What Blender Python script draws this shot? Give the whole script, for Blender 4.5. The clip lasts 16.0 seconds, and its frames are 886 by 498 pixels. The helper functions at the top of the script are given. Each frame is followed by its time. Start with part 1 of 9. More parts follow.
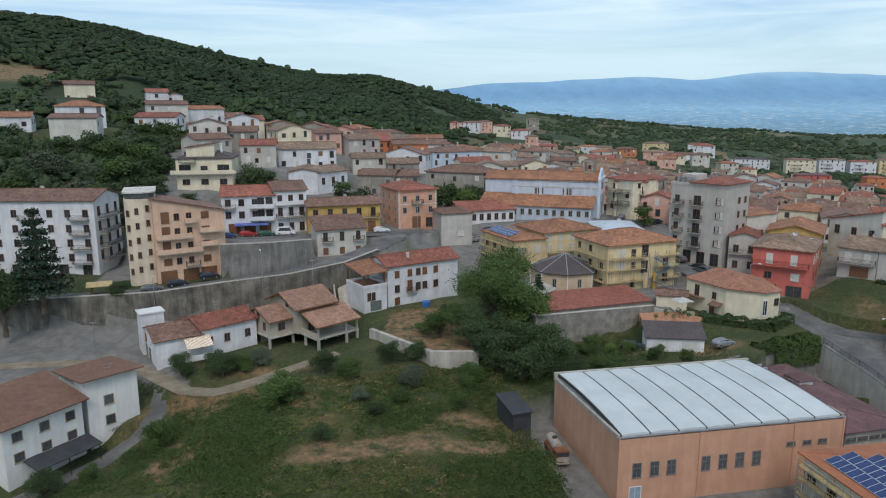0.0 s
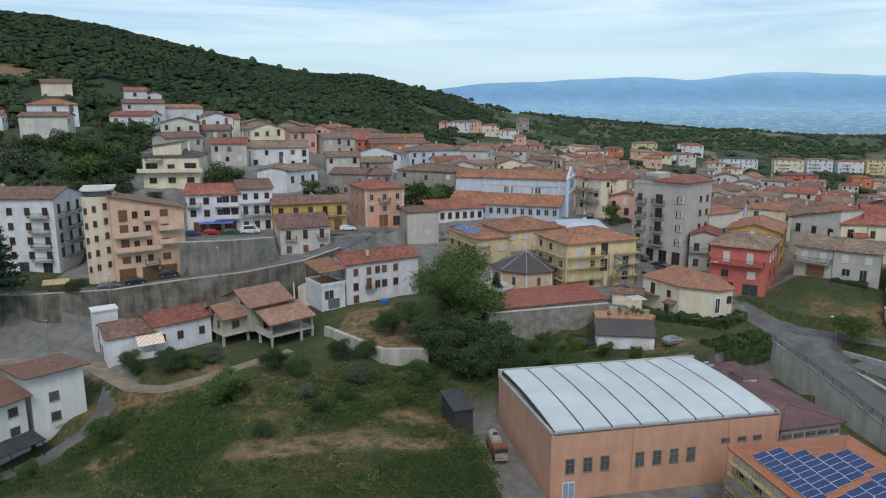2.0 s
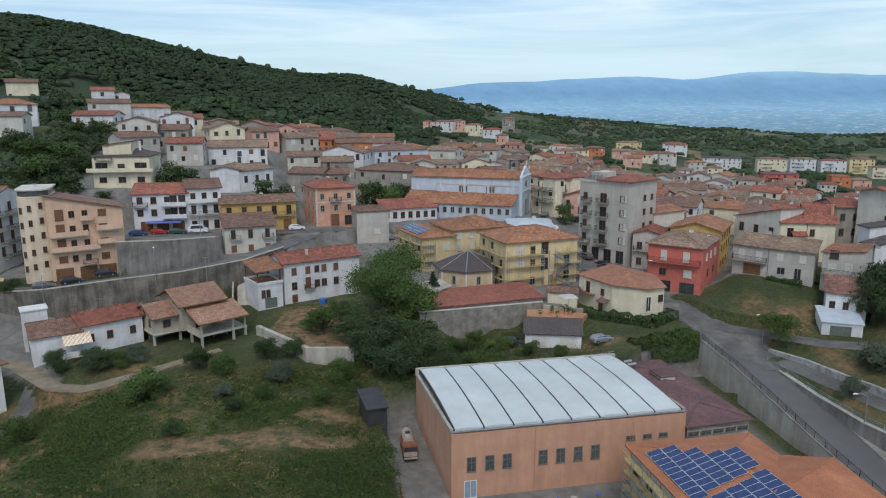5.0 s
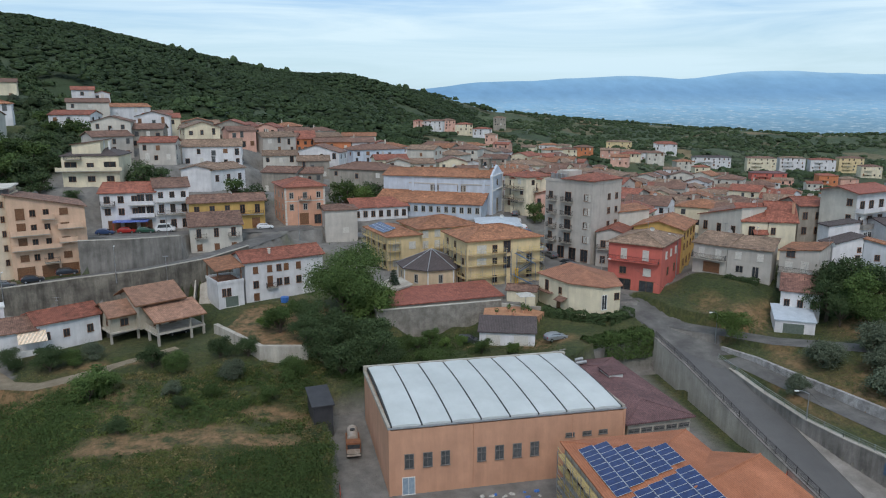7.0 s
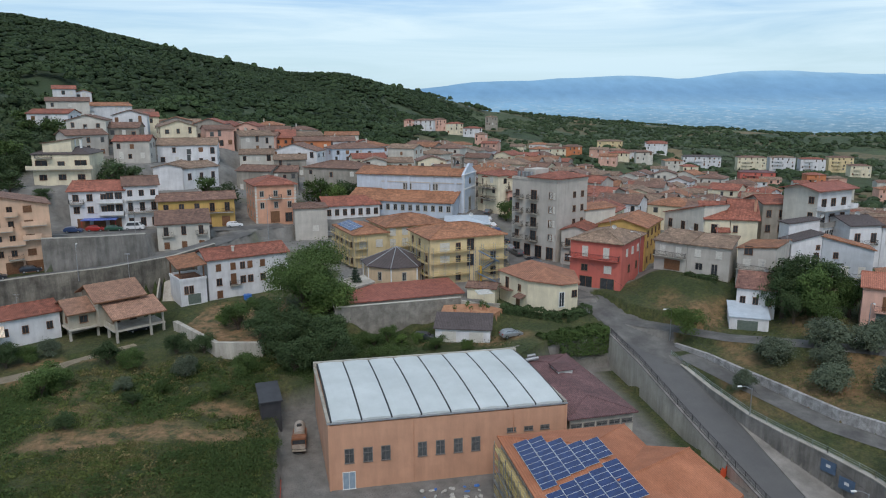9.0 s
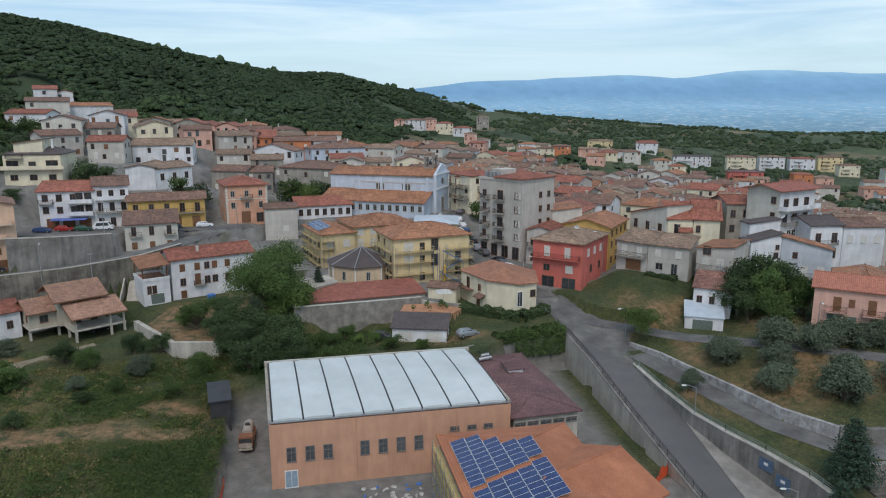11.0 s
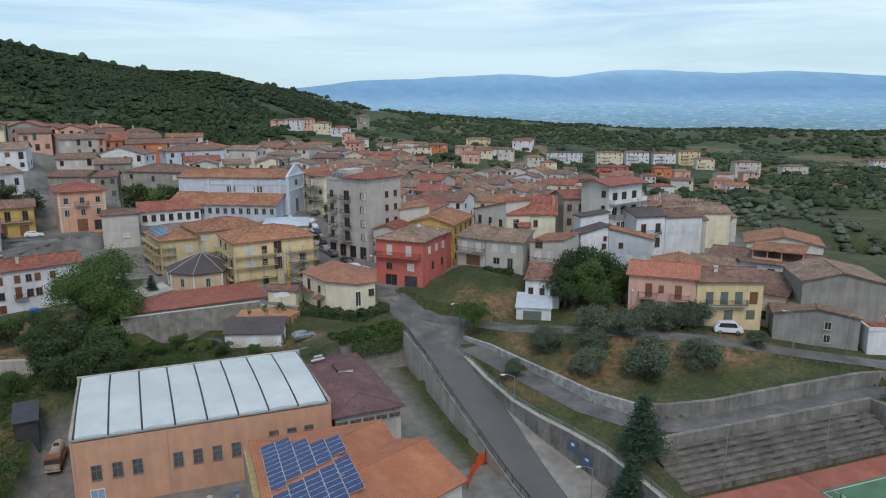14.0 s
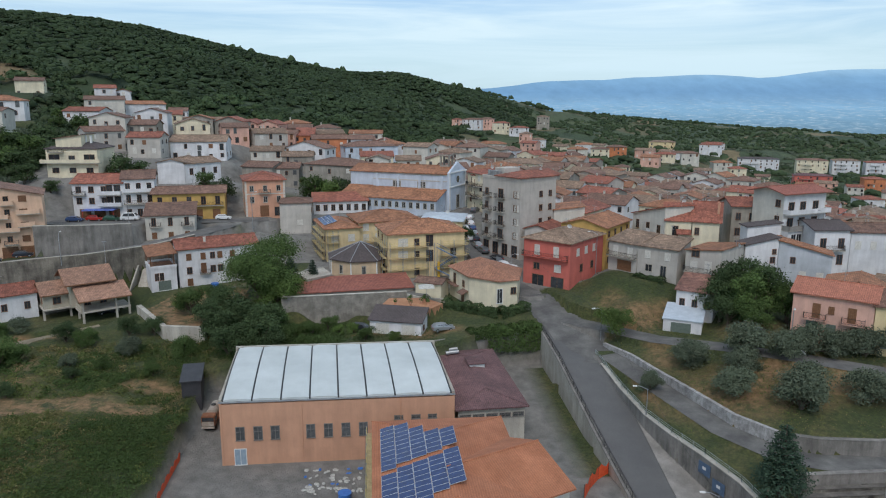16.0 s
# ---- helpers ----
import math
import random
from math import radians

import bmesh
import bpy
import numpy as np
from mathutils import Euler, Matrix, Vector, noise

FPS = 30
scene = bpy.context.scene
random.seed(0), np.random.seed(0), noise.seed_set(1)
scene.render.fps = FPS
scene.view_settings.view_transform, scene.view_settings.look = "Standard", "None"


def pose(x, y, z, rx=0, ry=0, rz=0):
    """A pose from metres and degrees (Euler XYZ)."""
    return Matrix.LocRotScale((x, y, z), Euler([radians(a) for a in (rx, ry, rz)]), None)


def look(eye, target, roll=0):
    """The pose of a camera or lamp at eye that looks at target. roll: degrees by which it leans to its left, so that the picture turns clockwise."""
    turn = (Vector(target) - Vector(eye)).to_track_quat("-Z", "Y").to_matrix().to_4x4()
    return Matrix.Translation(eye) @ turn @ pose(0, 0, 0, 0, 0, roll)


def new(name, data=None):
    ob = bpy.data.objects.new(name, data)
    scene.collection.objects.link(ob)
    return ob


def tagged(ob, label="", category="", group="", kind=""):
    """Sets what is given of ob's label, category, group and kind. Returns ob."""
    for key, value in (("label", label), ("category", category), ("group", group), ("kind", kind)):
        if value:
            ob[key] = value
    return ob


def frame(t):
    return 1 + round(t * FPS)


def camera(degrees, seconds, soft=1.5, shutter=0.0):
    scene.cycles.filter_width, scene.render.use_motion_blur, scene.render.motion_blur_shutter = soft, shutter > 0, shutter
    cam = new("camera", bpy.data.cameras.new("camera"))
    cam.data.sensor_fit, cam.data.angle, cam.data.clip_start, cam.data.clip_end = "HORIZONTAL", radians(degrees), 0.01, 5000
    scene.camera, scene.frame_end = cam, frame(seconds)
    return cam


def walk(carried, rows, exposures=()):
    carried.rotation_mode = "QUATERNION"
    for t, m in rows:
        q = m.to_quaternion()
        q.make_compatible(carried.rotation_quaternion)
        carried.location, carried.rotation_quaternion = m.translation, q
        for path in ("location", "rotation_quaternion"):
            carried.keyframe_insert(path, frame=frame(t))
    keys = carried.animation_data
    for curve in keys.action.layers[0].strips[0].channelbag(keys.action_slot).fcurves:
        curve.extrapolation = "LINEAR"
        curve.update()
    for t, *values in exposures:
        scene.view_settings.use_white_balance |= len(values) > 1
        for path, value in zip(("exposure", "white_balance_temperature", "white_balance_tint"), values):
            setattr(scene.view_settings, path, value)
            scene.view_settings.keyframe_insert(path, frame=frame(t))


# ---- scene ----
cam = camera(64.63, 16.0, soft=1.1)
PATH = [
    (0, pose(-36.678, -74.451, 47.697, 78.470, 0, -11.027) @ pose(0, 0, 0, 0, 0, -0.043)),
    (0.5, pose(-34.761, -74.934, 47.624, 78.449, 0, -11.096) @ pose(0, 0, 0, 0, 0, -0.008)),
    (1, pose(-32.929, -75.435, 47.494, 78.468, 0, -11.173) @ pose(0, 0, 0, 0, 0, 0.010)),
    (1.5, pose(-30.976, -75.972, 47.404, 78.458, 0, -11.211) @ pose(0, 0, 0, 0, 0, 0.030)),
    (2, pose(-28.928, -76.441, 47.432, 78.454, 0, -11.234) @ pose(0, 0, 0, 0, 0, 0.030)),
    (2.5, pose(-26.853, -76.874, 47.402, 78.458, 0, -11.275) @ pose(0, 0, 0, 0, 0, 0.025)),
    (3, pose(-24.700, -77.264, 47.360, 78.448, 0, -11.288) @ pose(0, 0, 0, 0, 0, 0.019)),
    (3.5, pose(-22.635, -77.702, 47.420, 78.450, 0, -11.313) @ pose(0, 0, 0, 0, 0, 0.009)),
    (4, pose(-20.731, -78.137, 47.385, 78.443, 0, -11.361) @ pose(0, 0, 0, 0, 0, -0.005)),
    (6.5, pose(-11.505, -80.389, 47.280, 78.404, 0, -11.566) @ pose(0, 0, 0, 0, 0, -0.036)),
    (7, pose(-9.606, -80.987, 47.237, 78.385, 0, -11.587) @ pose(0, 0, 0, 0, 0, -0.042)),
    (7.5, pose(-7.785, -81.532, 47.149, 78.366, 0, -11.614) @ pose(0, 0, 0, 0, 0, -0.036)),
    (8, pose(-5.886, -82.156, 47.055, 78.377, 0, -11.623) @ pose(0, 0, 0, 0, 0, -0.054)),
    (8.5, pose(-4.065, -82.726, 46.945, 78.383, 0, -11.640) @ pose(0, 0, 0, 0, 0, -0.071)),
    (9, pose(-2.341, -83.236, 46.934, 78.365, 0, -11.679) @ pose(0, 0, 0, 0, 0, -0.035)),
    (11.5, pose(6.533, -85.911, 47.227, 78.317, 0, -11.846) @ pose(0, 0, 0, 0, 0, -0.050)),
    (12, pose(8.313, -86.384, 47.256, 78.314, 0, -11.873) @ pose(0, 0, 0, 0, 0, -0.061)),
    (12.5, pose(10.162, -86.947, 47.291, 78.296, 0, -12.215) @ pose(0, 0, 0, 0, 0, -0.074)),
    (13, pose(12.115, -87.543, 47.346, 78.275, 0, -15.240) @ pose(0, 0, 0, 0, 0, -0.192)),
    (13.5, pose(13.617, -88.343, 47.471, 78.233, 0, -18.959) @ pose(0, 0, 0, 0, 0, -0.280)),
    (14, pose(15.056, -89.261, 47.474, 78.213, 0, -20.553) @ pose(0, 0, 0, 0, 0, -0.306)),
    (14.5, pose(16.372, -90.157, 47.343, 78.229, 0, -19.389) @ pose(0, 0, 0, 0, 0, -0.290)),
    (15, pose(17.719, -90.631, 47.134, 78.276, 0, -13.562) @ pose(0, 0, 0, 0, 0, -0.098)),
    (15.5, pose(19.486, -90.751, 47.031, 78.289, 0, -7.941) @ pose(0, 0, 0, 0, 0, 0.127)),
    (16, pose(21.170, -90.707, 46.989, 78.302, 0, -5.762) @ pose(0, 0, 0, 0, 0, 0.150)),
]
walk(cam, PATH)

# ---- light ----
scene.view_settings.exposure = 0.0
world = bpy.data.worlds.new("world")
scene.world = world
world.use_nodes = True
wn, wl = world.node_tree.nodes, world.node_tree.links
bg = wn["Background"]
sky = wn.new("ShaderNodeTexSky")
sky.sky_type, sky.sun_disc, sky.sun_elevation, sky.sun_rotation = "NISHITA", False, radians(52), radians(192)
sky.air_density, sky.dust_density = 1.0, 1.5
tc = wn.new("ShaderNodeTexCoord")
mp = wn.new("ShaderNodeMapping")
mp.inputs["Scale"].default_value = (1.0, 1.4, 13.0)
mp.inputs["Rotation"].default_value = (0.0, 0.06, 0.3)
cl = wn.new("ShaderNodeTexNoise")
cl.inputs["Scale"].default_value, cl.inputs["Detail"].default_value, cl.inputs["Roughness"].default_value = 2.3, 8.0, 0.58
cl.inputs["Distortion"].default_value = 0.5
ramp = wn.new("ShaderNodeValToRGB")
ramp.color_ramp.elements[0].position, ramp.color_ramp.elements[1].position = 0.38, 0.64
ramp.color_ramp.elements[0].color, ramp.color_ramp.elements[1].color = (0.16, 0.16, 0.16, 1), (0.97, 0.97, 0.97, 1)
mixs = wn.new("ShaderNodeMix")
mixs.data_type = "RGBA"
mixs.inputs["B"].default_value = (9.9, 12.2, 13.6, 1)
wl.new(tc.outputs["Generated"], mp.inputs["Vector"])
wl.new(mp.outputs["Vector"], cl.inputs["Vector"])
wl.new(cl.outputs["Fac"], ramp.inputs["Fac"])
wl.new(ramp.outputs["Color"], mixs.inputs["Factor"])
tint = wn.new("ShaderNodeMix")
tint.data_type, tint.blend_type = "RGBA", "MULTIPLY"
tint.inputs["Factor"].default_value = 1.0
tint.inputs["B"].default_value = (1.30, 1.60, 1.95, 1)
wl.new(sky.outputs["Color"], tint.inputs["A"])
wl.new(tint.outputs["Result"], mixs.inputs["A"])
# pale haze towards the horizon
hz = wn.new("ShaderNodeSeparateXYZ")
wl.new(tc.outputs["Generated"], hz.inputs[0])
hzr = wn.new("ShaderNodeMapRange")
hzr.interpolation_type = "SMOOTHSTEP"
hzr.inputs["From Min"].default_value, hzr.inputs["From Max"].default_value, hzr.inputs["To Min"].default_value, hzr.inputs["To Max"].default_value = 0.02, 0.17, 0.78, 0.0
wl.new(hz.outputs["Z"], hzr.inputs["Value"])
haze = wn.new("ShaderNodeMix")
haze.data_type = "RGBA"
haze.inputs["B"].default_value = (8.1, 10.7, 12.1, 1)
wl.new(hzr.outputs["Result"], haze.inputs["Factor"])
wl.new(mixs.outputs["Result"], haze.inputs["A"])
wl.new(haze.outputs["Result"], bg.inputs["Color"])
bg.inputs["Strength"].default_value = 0.077
sun = new("sun", bpy.data.lights.new("sun", "SUN"))
sun.data.energy, sun.data.angle, sun.data.color = 1.45, radians(24), (1.03, 0.915, 0.835)
sun.matrix_world = look((-25, -120, 160), (0, 0, 0))

# ---- materials ----
MATS = {}


def surface(name, a, b, size=2.0, rough=0.85, grain=0.12, bump=0.15, vary=0.0, metal=0.0, stain=0.0, fine=9.0, stripes=None, streaks=0.0):
    """A worn surface: two base colours in patches of that size, fine grain, stains, and a shift of tone from object to object."""
    if name in MATS:
        return MATS[name]
    m = bpy.data.materials.new(name)
    m.use_nodes = True
    n, l = m.node_tree.nodes, m.node_tree.links
    p = n["Principled BSDF"]
    co = n.new("ShaderNodeTexCoord")
    t1 = n.new("ShaderNodeTexNoise")
    t1.inputs["Scale"].default_value, t1.inputs["Detail"].default_value, t1.inputs["Roughness"].default_value = 1.0 / size, 6.0, 0.62
    r1 = n.new("ShaderNodeValToRGB")
    r1.color_ramp.elements[0].position, r1.color_ramp.elements[1].position = 0.36, 0.66
    r1.color_ramp.elements[0].color, r1.color_ramp.elements[1].color = (*a, 1), (*b, 1)
    l.new(co.outputs["Object"], t1.inputs["Vector"])
    l.new(t1.outputs["Fac"], r1.inputs["Fac"])
    last = r1.outputs["Color"]
    t2 = n.new("ShaderNodeTexNoise")
    t2.inputs["Scale"].default_value, t2.inputs["Detail"].default_value = fine, 4.0
    l.new(co.outputs["Object"], t2.inputs["Vector"])

    def times(src, lo, hi, colour):
        rng = n.new("ShaderNodeMapRange")
        rng.inputs["From Min"].default_value, rng.inputs["From Max"].default_value = 0.3, 0.7
        rng.inputs["To Min"].default_value, rng.inputs["To Max"].default_value = lo, hi
        l.new(src, rng.inputs["Value"])
        mul = n.new("ShaderNodeVectorMath")
        mul.operation = "SCALE"
        l.new(colour, mul.inputs[0])
        l.new(rng.outputs["Result"], mul.inputs["Scale"])
        return mul.outputs["Vector"]

    last = times(t2.outputs["Fac"], 1 - grain, 1 + grain, last)
    if stain or streaks:
        mp2 = n.new("ShaderNodeMapping")
        mp2.inputs["Scale"].default_value = (0.9, 0.9, 0.12) if streaks else (0.25, 0.25, 0.25)
        t3 = n.new("ShaderNodeTexNoise")
        t3.inputs["Scale"].default_value, t3.inputs["Detail"].default_value, t3.inputs["Roughness"].default_value = 1.0, 5.0, 0.7
        l.new(co.outputs["Object"], mp2.inputs["Vector"])
        l.new(mp2.outputs["Vector"], t3.inputs["Vector"])
        last = times(t3.outputs["Fac"], 1 - max(stain, streaks), 1 + 0.3 * max(stain, streaks), last)
    height = t2.outputs["Fac"]
    if stripes:
        wave = n.new("ShaderNodeTexWave")
        wave.wave_type, wave.bands_direction = "BANDS", stripes[0]
        wave.inputs["Scale"].default_value, wave.inputs["Distortion"].default_value = stripes[1], 0.6
        l.new(co.outputs["Object"], wave.inputs["Vector"])
        last = times(wave.outputs["Fac"], 1 - stripes[2], 1 + stripes[2], last)
        height = wave.outputs["Fac"]
    if vary:
        info = n.new("ShaderNodeObjectInfo")
        rng = n.new("ShaderNodeMapRange")
        rng.inputs["To Min"].default_value, rng.inputs["To Max"].default_value = 1 - vary, 1 + vary
        l.new(info.outputs["Random"], rng.inputs["Value"])
        mul = n.new("ShaderNodeVectorMath")
        mul.operation = "SCALE"
        l.new(last, mul.inputs[0])
        l.new(rng.outputs["Result"], mul.inputs["Scale"])
        last = mul.outputs["Vector"]
    l.new(last, p.inputs["Base Color"])
    p.inputs["Roughness"].default_value, p.inputs["Metallic"].default_value = rough, metal
    if bump:
        bp = n.new("ShaderNodeBump")
        bp.inputs["Strength"].default_value, bp.inputs["Distance"].default_value = bump, 0.06
        l.new(height, bp.inputs["Height"])
        l.new(bp.outputs["Normal"], p.inputs["Normal"])
    MATS[name] = m
    return m


def plaster(name, c, dark=0.8, **k):
    return surface(name, tuple(v * dark for v in c), c, 3.0, 0.9, 0.06, 0.08, **({"vary": 0.04, "streaks": 0.16} | k))


def tiles(name, c, dark=0.52, **k):
    return surface(name, tuple(v * dark for v in c), tuple(min(1, v * 1.08) for v in c), 0.8, 0.85, 0.34, 0.6, **({"vary": 0.12, "stain": 0.42, "fine": 5.0, "stripes": ("X", 1.1, 0.10)} | k))


WHITE = plaster("plaster_white", (0.72, 0.715, 0.72))
CREAM = plaster("plaster_cream", (0.76, 0.68, 0.50))
PALE = plaster("plaster_pale", (0.62, 0.59, 0.52))
GREY = plaster("plaster_grey", (0.52, 0.485, 0.435))
GREY_DARK = plaster("plaster_dark_grey", (0.30, 0.285, 0.26), 0.75, streaks=0.3)
STONE = plaster("plaster_stone", (0.36, 0.33, 0.28), 0.7, streaks=0.3)
PEACH = plaster("plaster_peach", (0.66, 0.36, 0.24))
APRICOT = plaster("plaster_apricot", (0.74, 0.50, 0.35))
YELLOW = plaster("plaster_yellow", (0.74, 0.59, 0.34))
OCHRE = plaster("plaster_ochre", (0.62, 0.40, 0.13))
RED = plaster("plaster_red", (0.60, 0.155, 0.12))
PINK = plaster("plaster_pink", (0.70, 0.42, 0.33))
ORANGE = plaster("plaster_orange", (0.60, 0.22, 0.10))
TERRA = plaster("plaster_terracotta", (0.58, 0.32, 0.205), 0.85)
BLUE = plaster("plaster_blue_grey", (0.56, 0.62, 0.70))
CONCRETE = surface("concrete", (0.155, 0.145, 0.13), (0.285, 0.265, 0.24), 4.0, 0.92, 0.12, 0.2, streaks=0.45)
CONCRETE_PALE = surface("concrete_pale", (0.36, 0.33, 0.28), (0.48, 0.45, 0.39), 4.0, 0.92, 0.1, 0.2, streaks=0.3)
TILE_RED = tiles("roof_red", (0.36, 0.125, 0.08))
TILE_ORANGE = tiles("roof_orange", (0.40, 0.18, 0.095))
TILE_BROWN = tiles("roof_brown", (0.25, 0.14, 0.10))
TILE_TAN = tiles("roof_tan", (0.33, 0.22, 0.15), 0.5, stain=0.5)
TILE_PLUM = tiles("roof_plum", (0.16, 0.085, 0.085), 0.8)
SLATE = tiles("roof_slate", (0.088, 0.070, 0.068), 0.85, stain=0.2, vary=0.05)
DARKTIN = surface("dark_sheet", (0.03, 0.03, 0.035), (0.05, 0.05, 0.055), 1.5, 0.6, 0.1, 0.1)
METALSHEET = surface("pale_sheet", (0.40, 0.45, 0.50), (0.50, 0.55, 0.60), 1.5, 0.45, 0.08, 0.1, stripes=("X", 2.0, 0.06))
GLASS = surface("window_dark", (0.025, 0.028, 0.032), (0.05, 0.055, 0.06), 0.7, 0.12, 0.1, 0.0, vary=0.4)
FRAME_W = surface("frame_white", (0.62, 0.62, 0.6), (0.72, 0.72, 0.7), 1.0, 0.6, 0.06, 0.0)
FRAME_B = surface("wood_brown", (0.14, 0.065, 0.03), (0.22, 0.105, 0.05), 0.4, 0.6, 0.15, 0.1, vary=0.2, stripes=("Z", 6.0, 0.15))
SHUT_W = surface("shutter_pale", (0.52, 0.5, 0.45), (0.62, 0.6, 0.55), 0.5, 0.6, 0.08, 0.1, stripes=("Z", 6.0, 0.1))
SHUT_G = surface("shutter_grey_green", (0.10, 0.13, 0.11), (0.15, 0.18, 0.15), 0.5, 0.6, 0.08, 0.1, stripes=("Z", 6.0, 0.1))
IRON = surface("iron_black", (0.015, 0.015, 0.017), (0.035, 0.033, 0.03), 0.3, 0.5, 0.1, 0.0)
STEEL = surface("steel_grey", (0.28, 0.29, 0.3), (0.4, 0.41, 0.42), 0.6, 0.4, 0.1, 0.0, metal=0.6)


# ---- mesh helpers ----
def solid(bm, x0, y0, z0, x1, y1, z1):
    v = [bm.verts.new(c) for c in ((x0, y0, z0), (x1, y0, z0), (x1, y1, z0), (x0, y1, z0), (x0, y0, z1), (x1, y0, z1), (x1, y1, z1), (x0, y1, z1))]
    for f in ((3, 2, 1, 0), (4, 5, 6, 7), (0, 1, 5, 4), (1, 2, 6, 5), (2, 3, 7, 6), (3, 0, 4, 7)):
        bm.faces.new([v[i] for i in f])


def rod(bm, a, b, r, n=6, r2=None):
    a, b = Vector(a), Vector(b)
    d = (b - a).normalized()
    u = d.orthogonal().normalized()
    w = d.cross(u)
    r2 = r if r2 is None else r2
    ra, rb = [], []
    for k in range(n):
        c, s = math.cos(2 * math.pi * k / n), math.sin(2 * math.pi * k / n)
        ra.append(bm.verts.new(a + (u * c + w * s) * r))
        rb.append(bm.verts.new(b + (u * c + w * s) * r2))
    for k in range(n):
        bm.faces.new((ra[k], ra[(k + 1) % n], rb[(k + 1) % n], rb[k]))
    bm.faces.new(ra[::-1])
    bm.faces.new(rb)


def prism(bm, pts, z0, z1):
    lo = [bm.verts.new((x, y, z0)) for x, y in pts]
    hi = [bm.verts.new((x, y, z1)) for x, y in pts]
    k = len(pts)
    bm.faces.new(lo[::-1])
    bm.faces.new(hi)
    for i in range(k):
        bm.faces.new((lo[i], lo[(i + 1) % k], hi[(i + 1) % k], hi[i]))


def slab(bm, loops, thick):
    """Roof planes, given by their upper corners, with thickness downwards."""
    for loop in loops:
        hi = [bm.verts.new(c) for c in loop]
        lo = [bm.verts.new((c[0], c[1], c[2] - thick)) for c in loop]
        bm.faces.new(hi)
        bm.faces.new(lo[::-1])
        for i in range(len(loop)):
            j = (i + 1) % len(loop)
            bm.faces.new((hi[i], lo[i], lo[j], hi[j]))


def mesh_of(name, bm, material):
    bmesh.ops.recalc_face_normals(bm, faces=bm.faces)
    me = bpy.data.meshes.new(name)
    bm.to_mesh(me)
    bm.free()
    me.materials.append(material)
    return me


def part(name, bm, material, parent, label=""):
    me = bm if isinstance(bm, bpy.types.Mesh) else mesh_of(name, bm, material)
    ob = new(name, me)
    ob.parent = parent
    if label:
        tagged(ob, label)
    return ob


# ---- houses ----
GROUND = []
WIN = {}
GLASS_GREY = surface("window_grey", (0.055, 0.06, 0.062), (0.11, 0.115, 0.118), 0.6, 0.15, 0.15, 0.0, vary=0.3)
FRAME_G = surface("frame_grey", (0.12, 0.11, 0.10), (0.2, 0.185, 0.17), 0.6, 0.5, 0.1, 0.0)
STYLES = {"grey": (FRAME_G, GLASS_GREY), "plain": (FRAME_W, GLASS), "brown": (FRAME_B, GLASS), "shut": (FRAME_B, FRAME_B), "pale": (SHUT_W, SHUT_W), "green": (SHUT_G, SHUT_G),
          "door": (FRAME_B, FRAME_B), "garage": (FRAME_W, MATS["shutter_grey_green"]), "brick": (TERRA, GLASS), "stone": (CONCRETE_PALE, GLASS), "whitedoor": (FRAME_W, GLASS), "bluedoor": (FRAME_W, surface("door_blue", (0.20, 0.27, 0.33), (0.30, 0.37, 0.43), 0.6, 0.4, 0.1, 0.0))}


def window_meshes(style, w, h):
    key = (style, round(w, 2), round(h, 2))
    if key not in WIN:
        fm, pm = STYLES[style]
        f = bmesh.new()
        t = 0.09 if style not in ("brick", "stone") else 0.16
        solid(f, -w / 2 - t, -0.07, -t, -w / 2, 0.06, h + t)
        solid(f, w / 2, -0.07, -t, w / 2 + t, 0.06, h + t)
        solid(f, -w / 2, -0.07, h, w / 2, 0.06, h + t)
        solid(f, -w / 2 - t - 0.04, -0.14, -t - 0.02, w / 2 + t + 0.04, 0.06, 0)
        if style == "grey":
            solid(f, -w / 2, -0.03, h * 0.62, w / 2, 0.04, h * 0.62 + 0.06)
        if style in ("plain", "brown", "whitedoor", "bluedoor", "brick", "stone", "grey"):
            solid(f, -0.035, -0.03, 0, 0.035, 0.04, h)
        q = bmesh.new()
        solid(q, -w / 2, -0.015, 0, w / 2, 0.04, h)
        if style in ("shut", "pale", "green"):
            for k in range(int(h / 0.16)):
                solid(q, -w / 2 + 0.05, -0.035, 0.04 + k * 0.16, -0.03, -0.01, 0.14 + k * 0.16)
                solid(q, 0.03, -0.035, 0.04 + k * 0.16, w / 2 - 0.05, -0.01, 0.14 + k * 0.16)
        if style == "garage":
            for k in range(int(h / 0.4)):
                solid(q, -w / 2 + 0.03, -0.03, 0.04 + k * 0.4, w / 2 - 0.03, -0.01, 0.36 + k * 0.4)
        WIN[key] = (mesh_of("window_frame", f, fm), mesh_of("pane", q, pm))
    return WIN[key]


def on_face(h, face, x, z):
    w, d = h["w"], h["d"]
    return {"f": pose(x, 0, z), "r": pose(w, x, z, 0, 0, 90), "b": pose(w - x, d, z, 0, 0, 180), "l": pose(0, d - x, z, 0, 0, -90)}[face]


def window(h, face, x, z, w=1.0, hh=1.3, style="plain"):
    fm, pm = window_meshes(style, w, hh)
    kind = "door" if style in ("door", "whitedoor") else "garage_door" if style == "garage" else "window"
    f = new(kind, fm)
    f.parent, f.matrix_basis = h["ob"], on_face(h, face, x, z)
    p = new("pane" if kind == "window" else "leaf", pm)
    p.parent = f
    return f


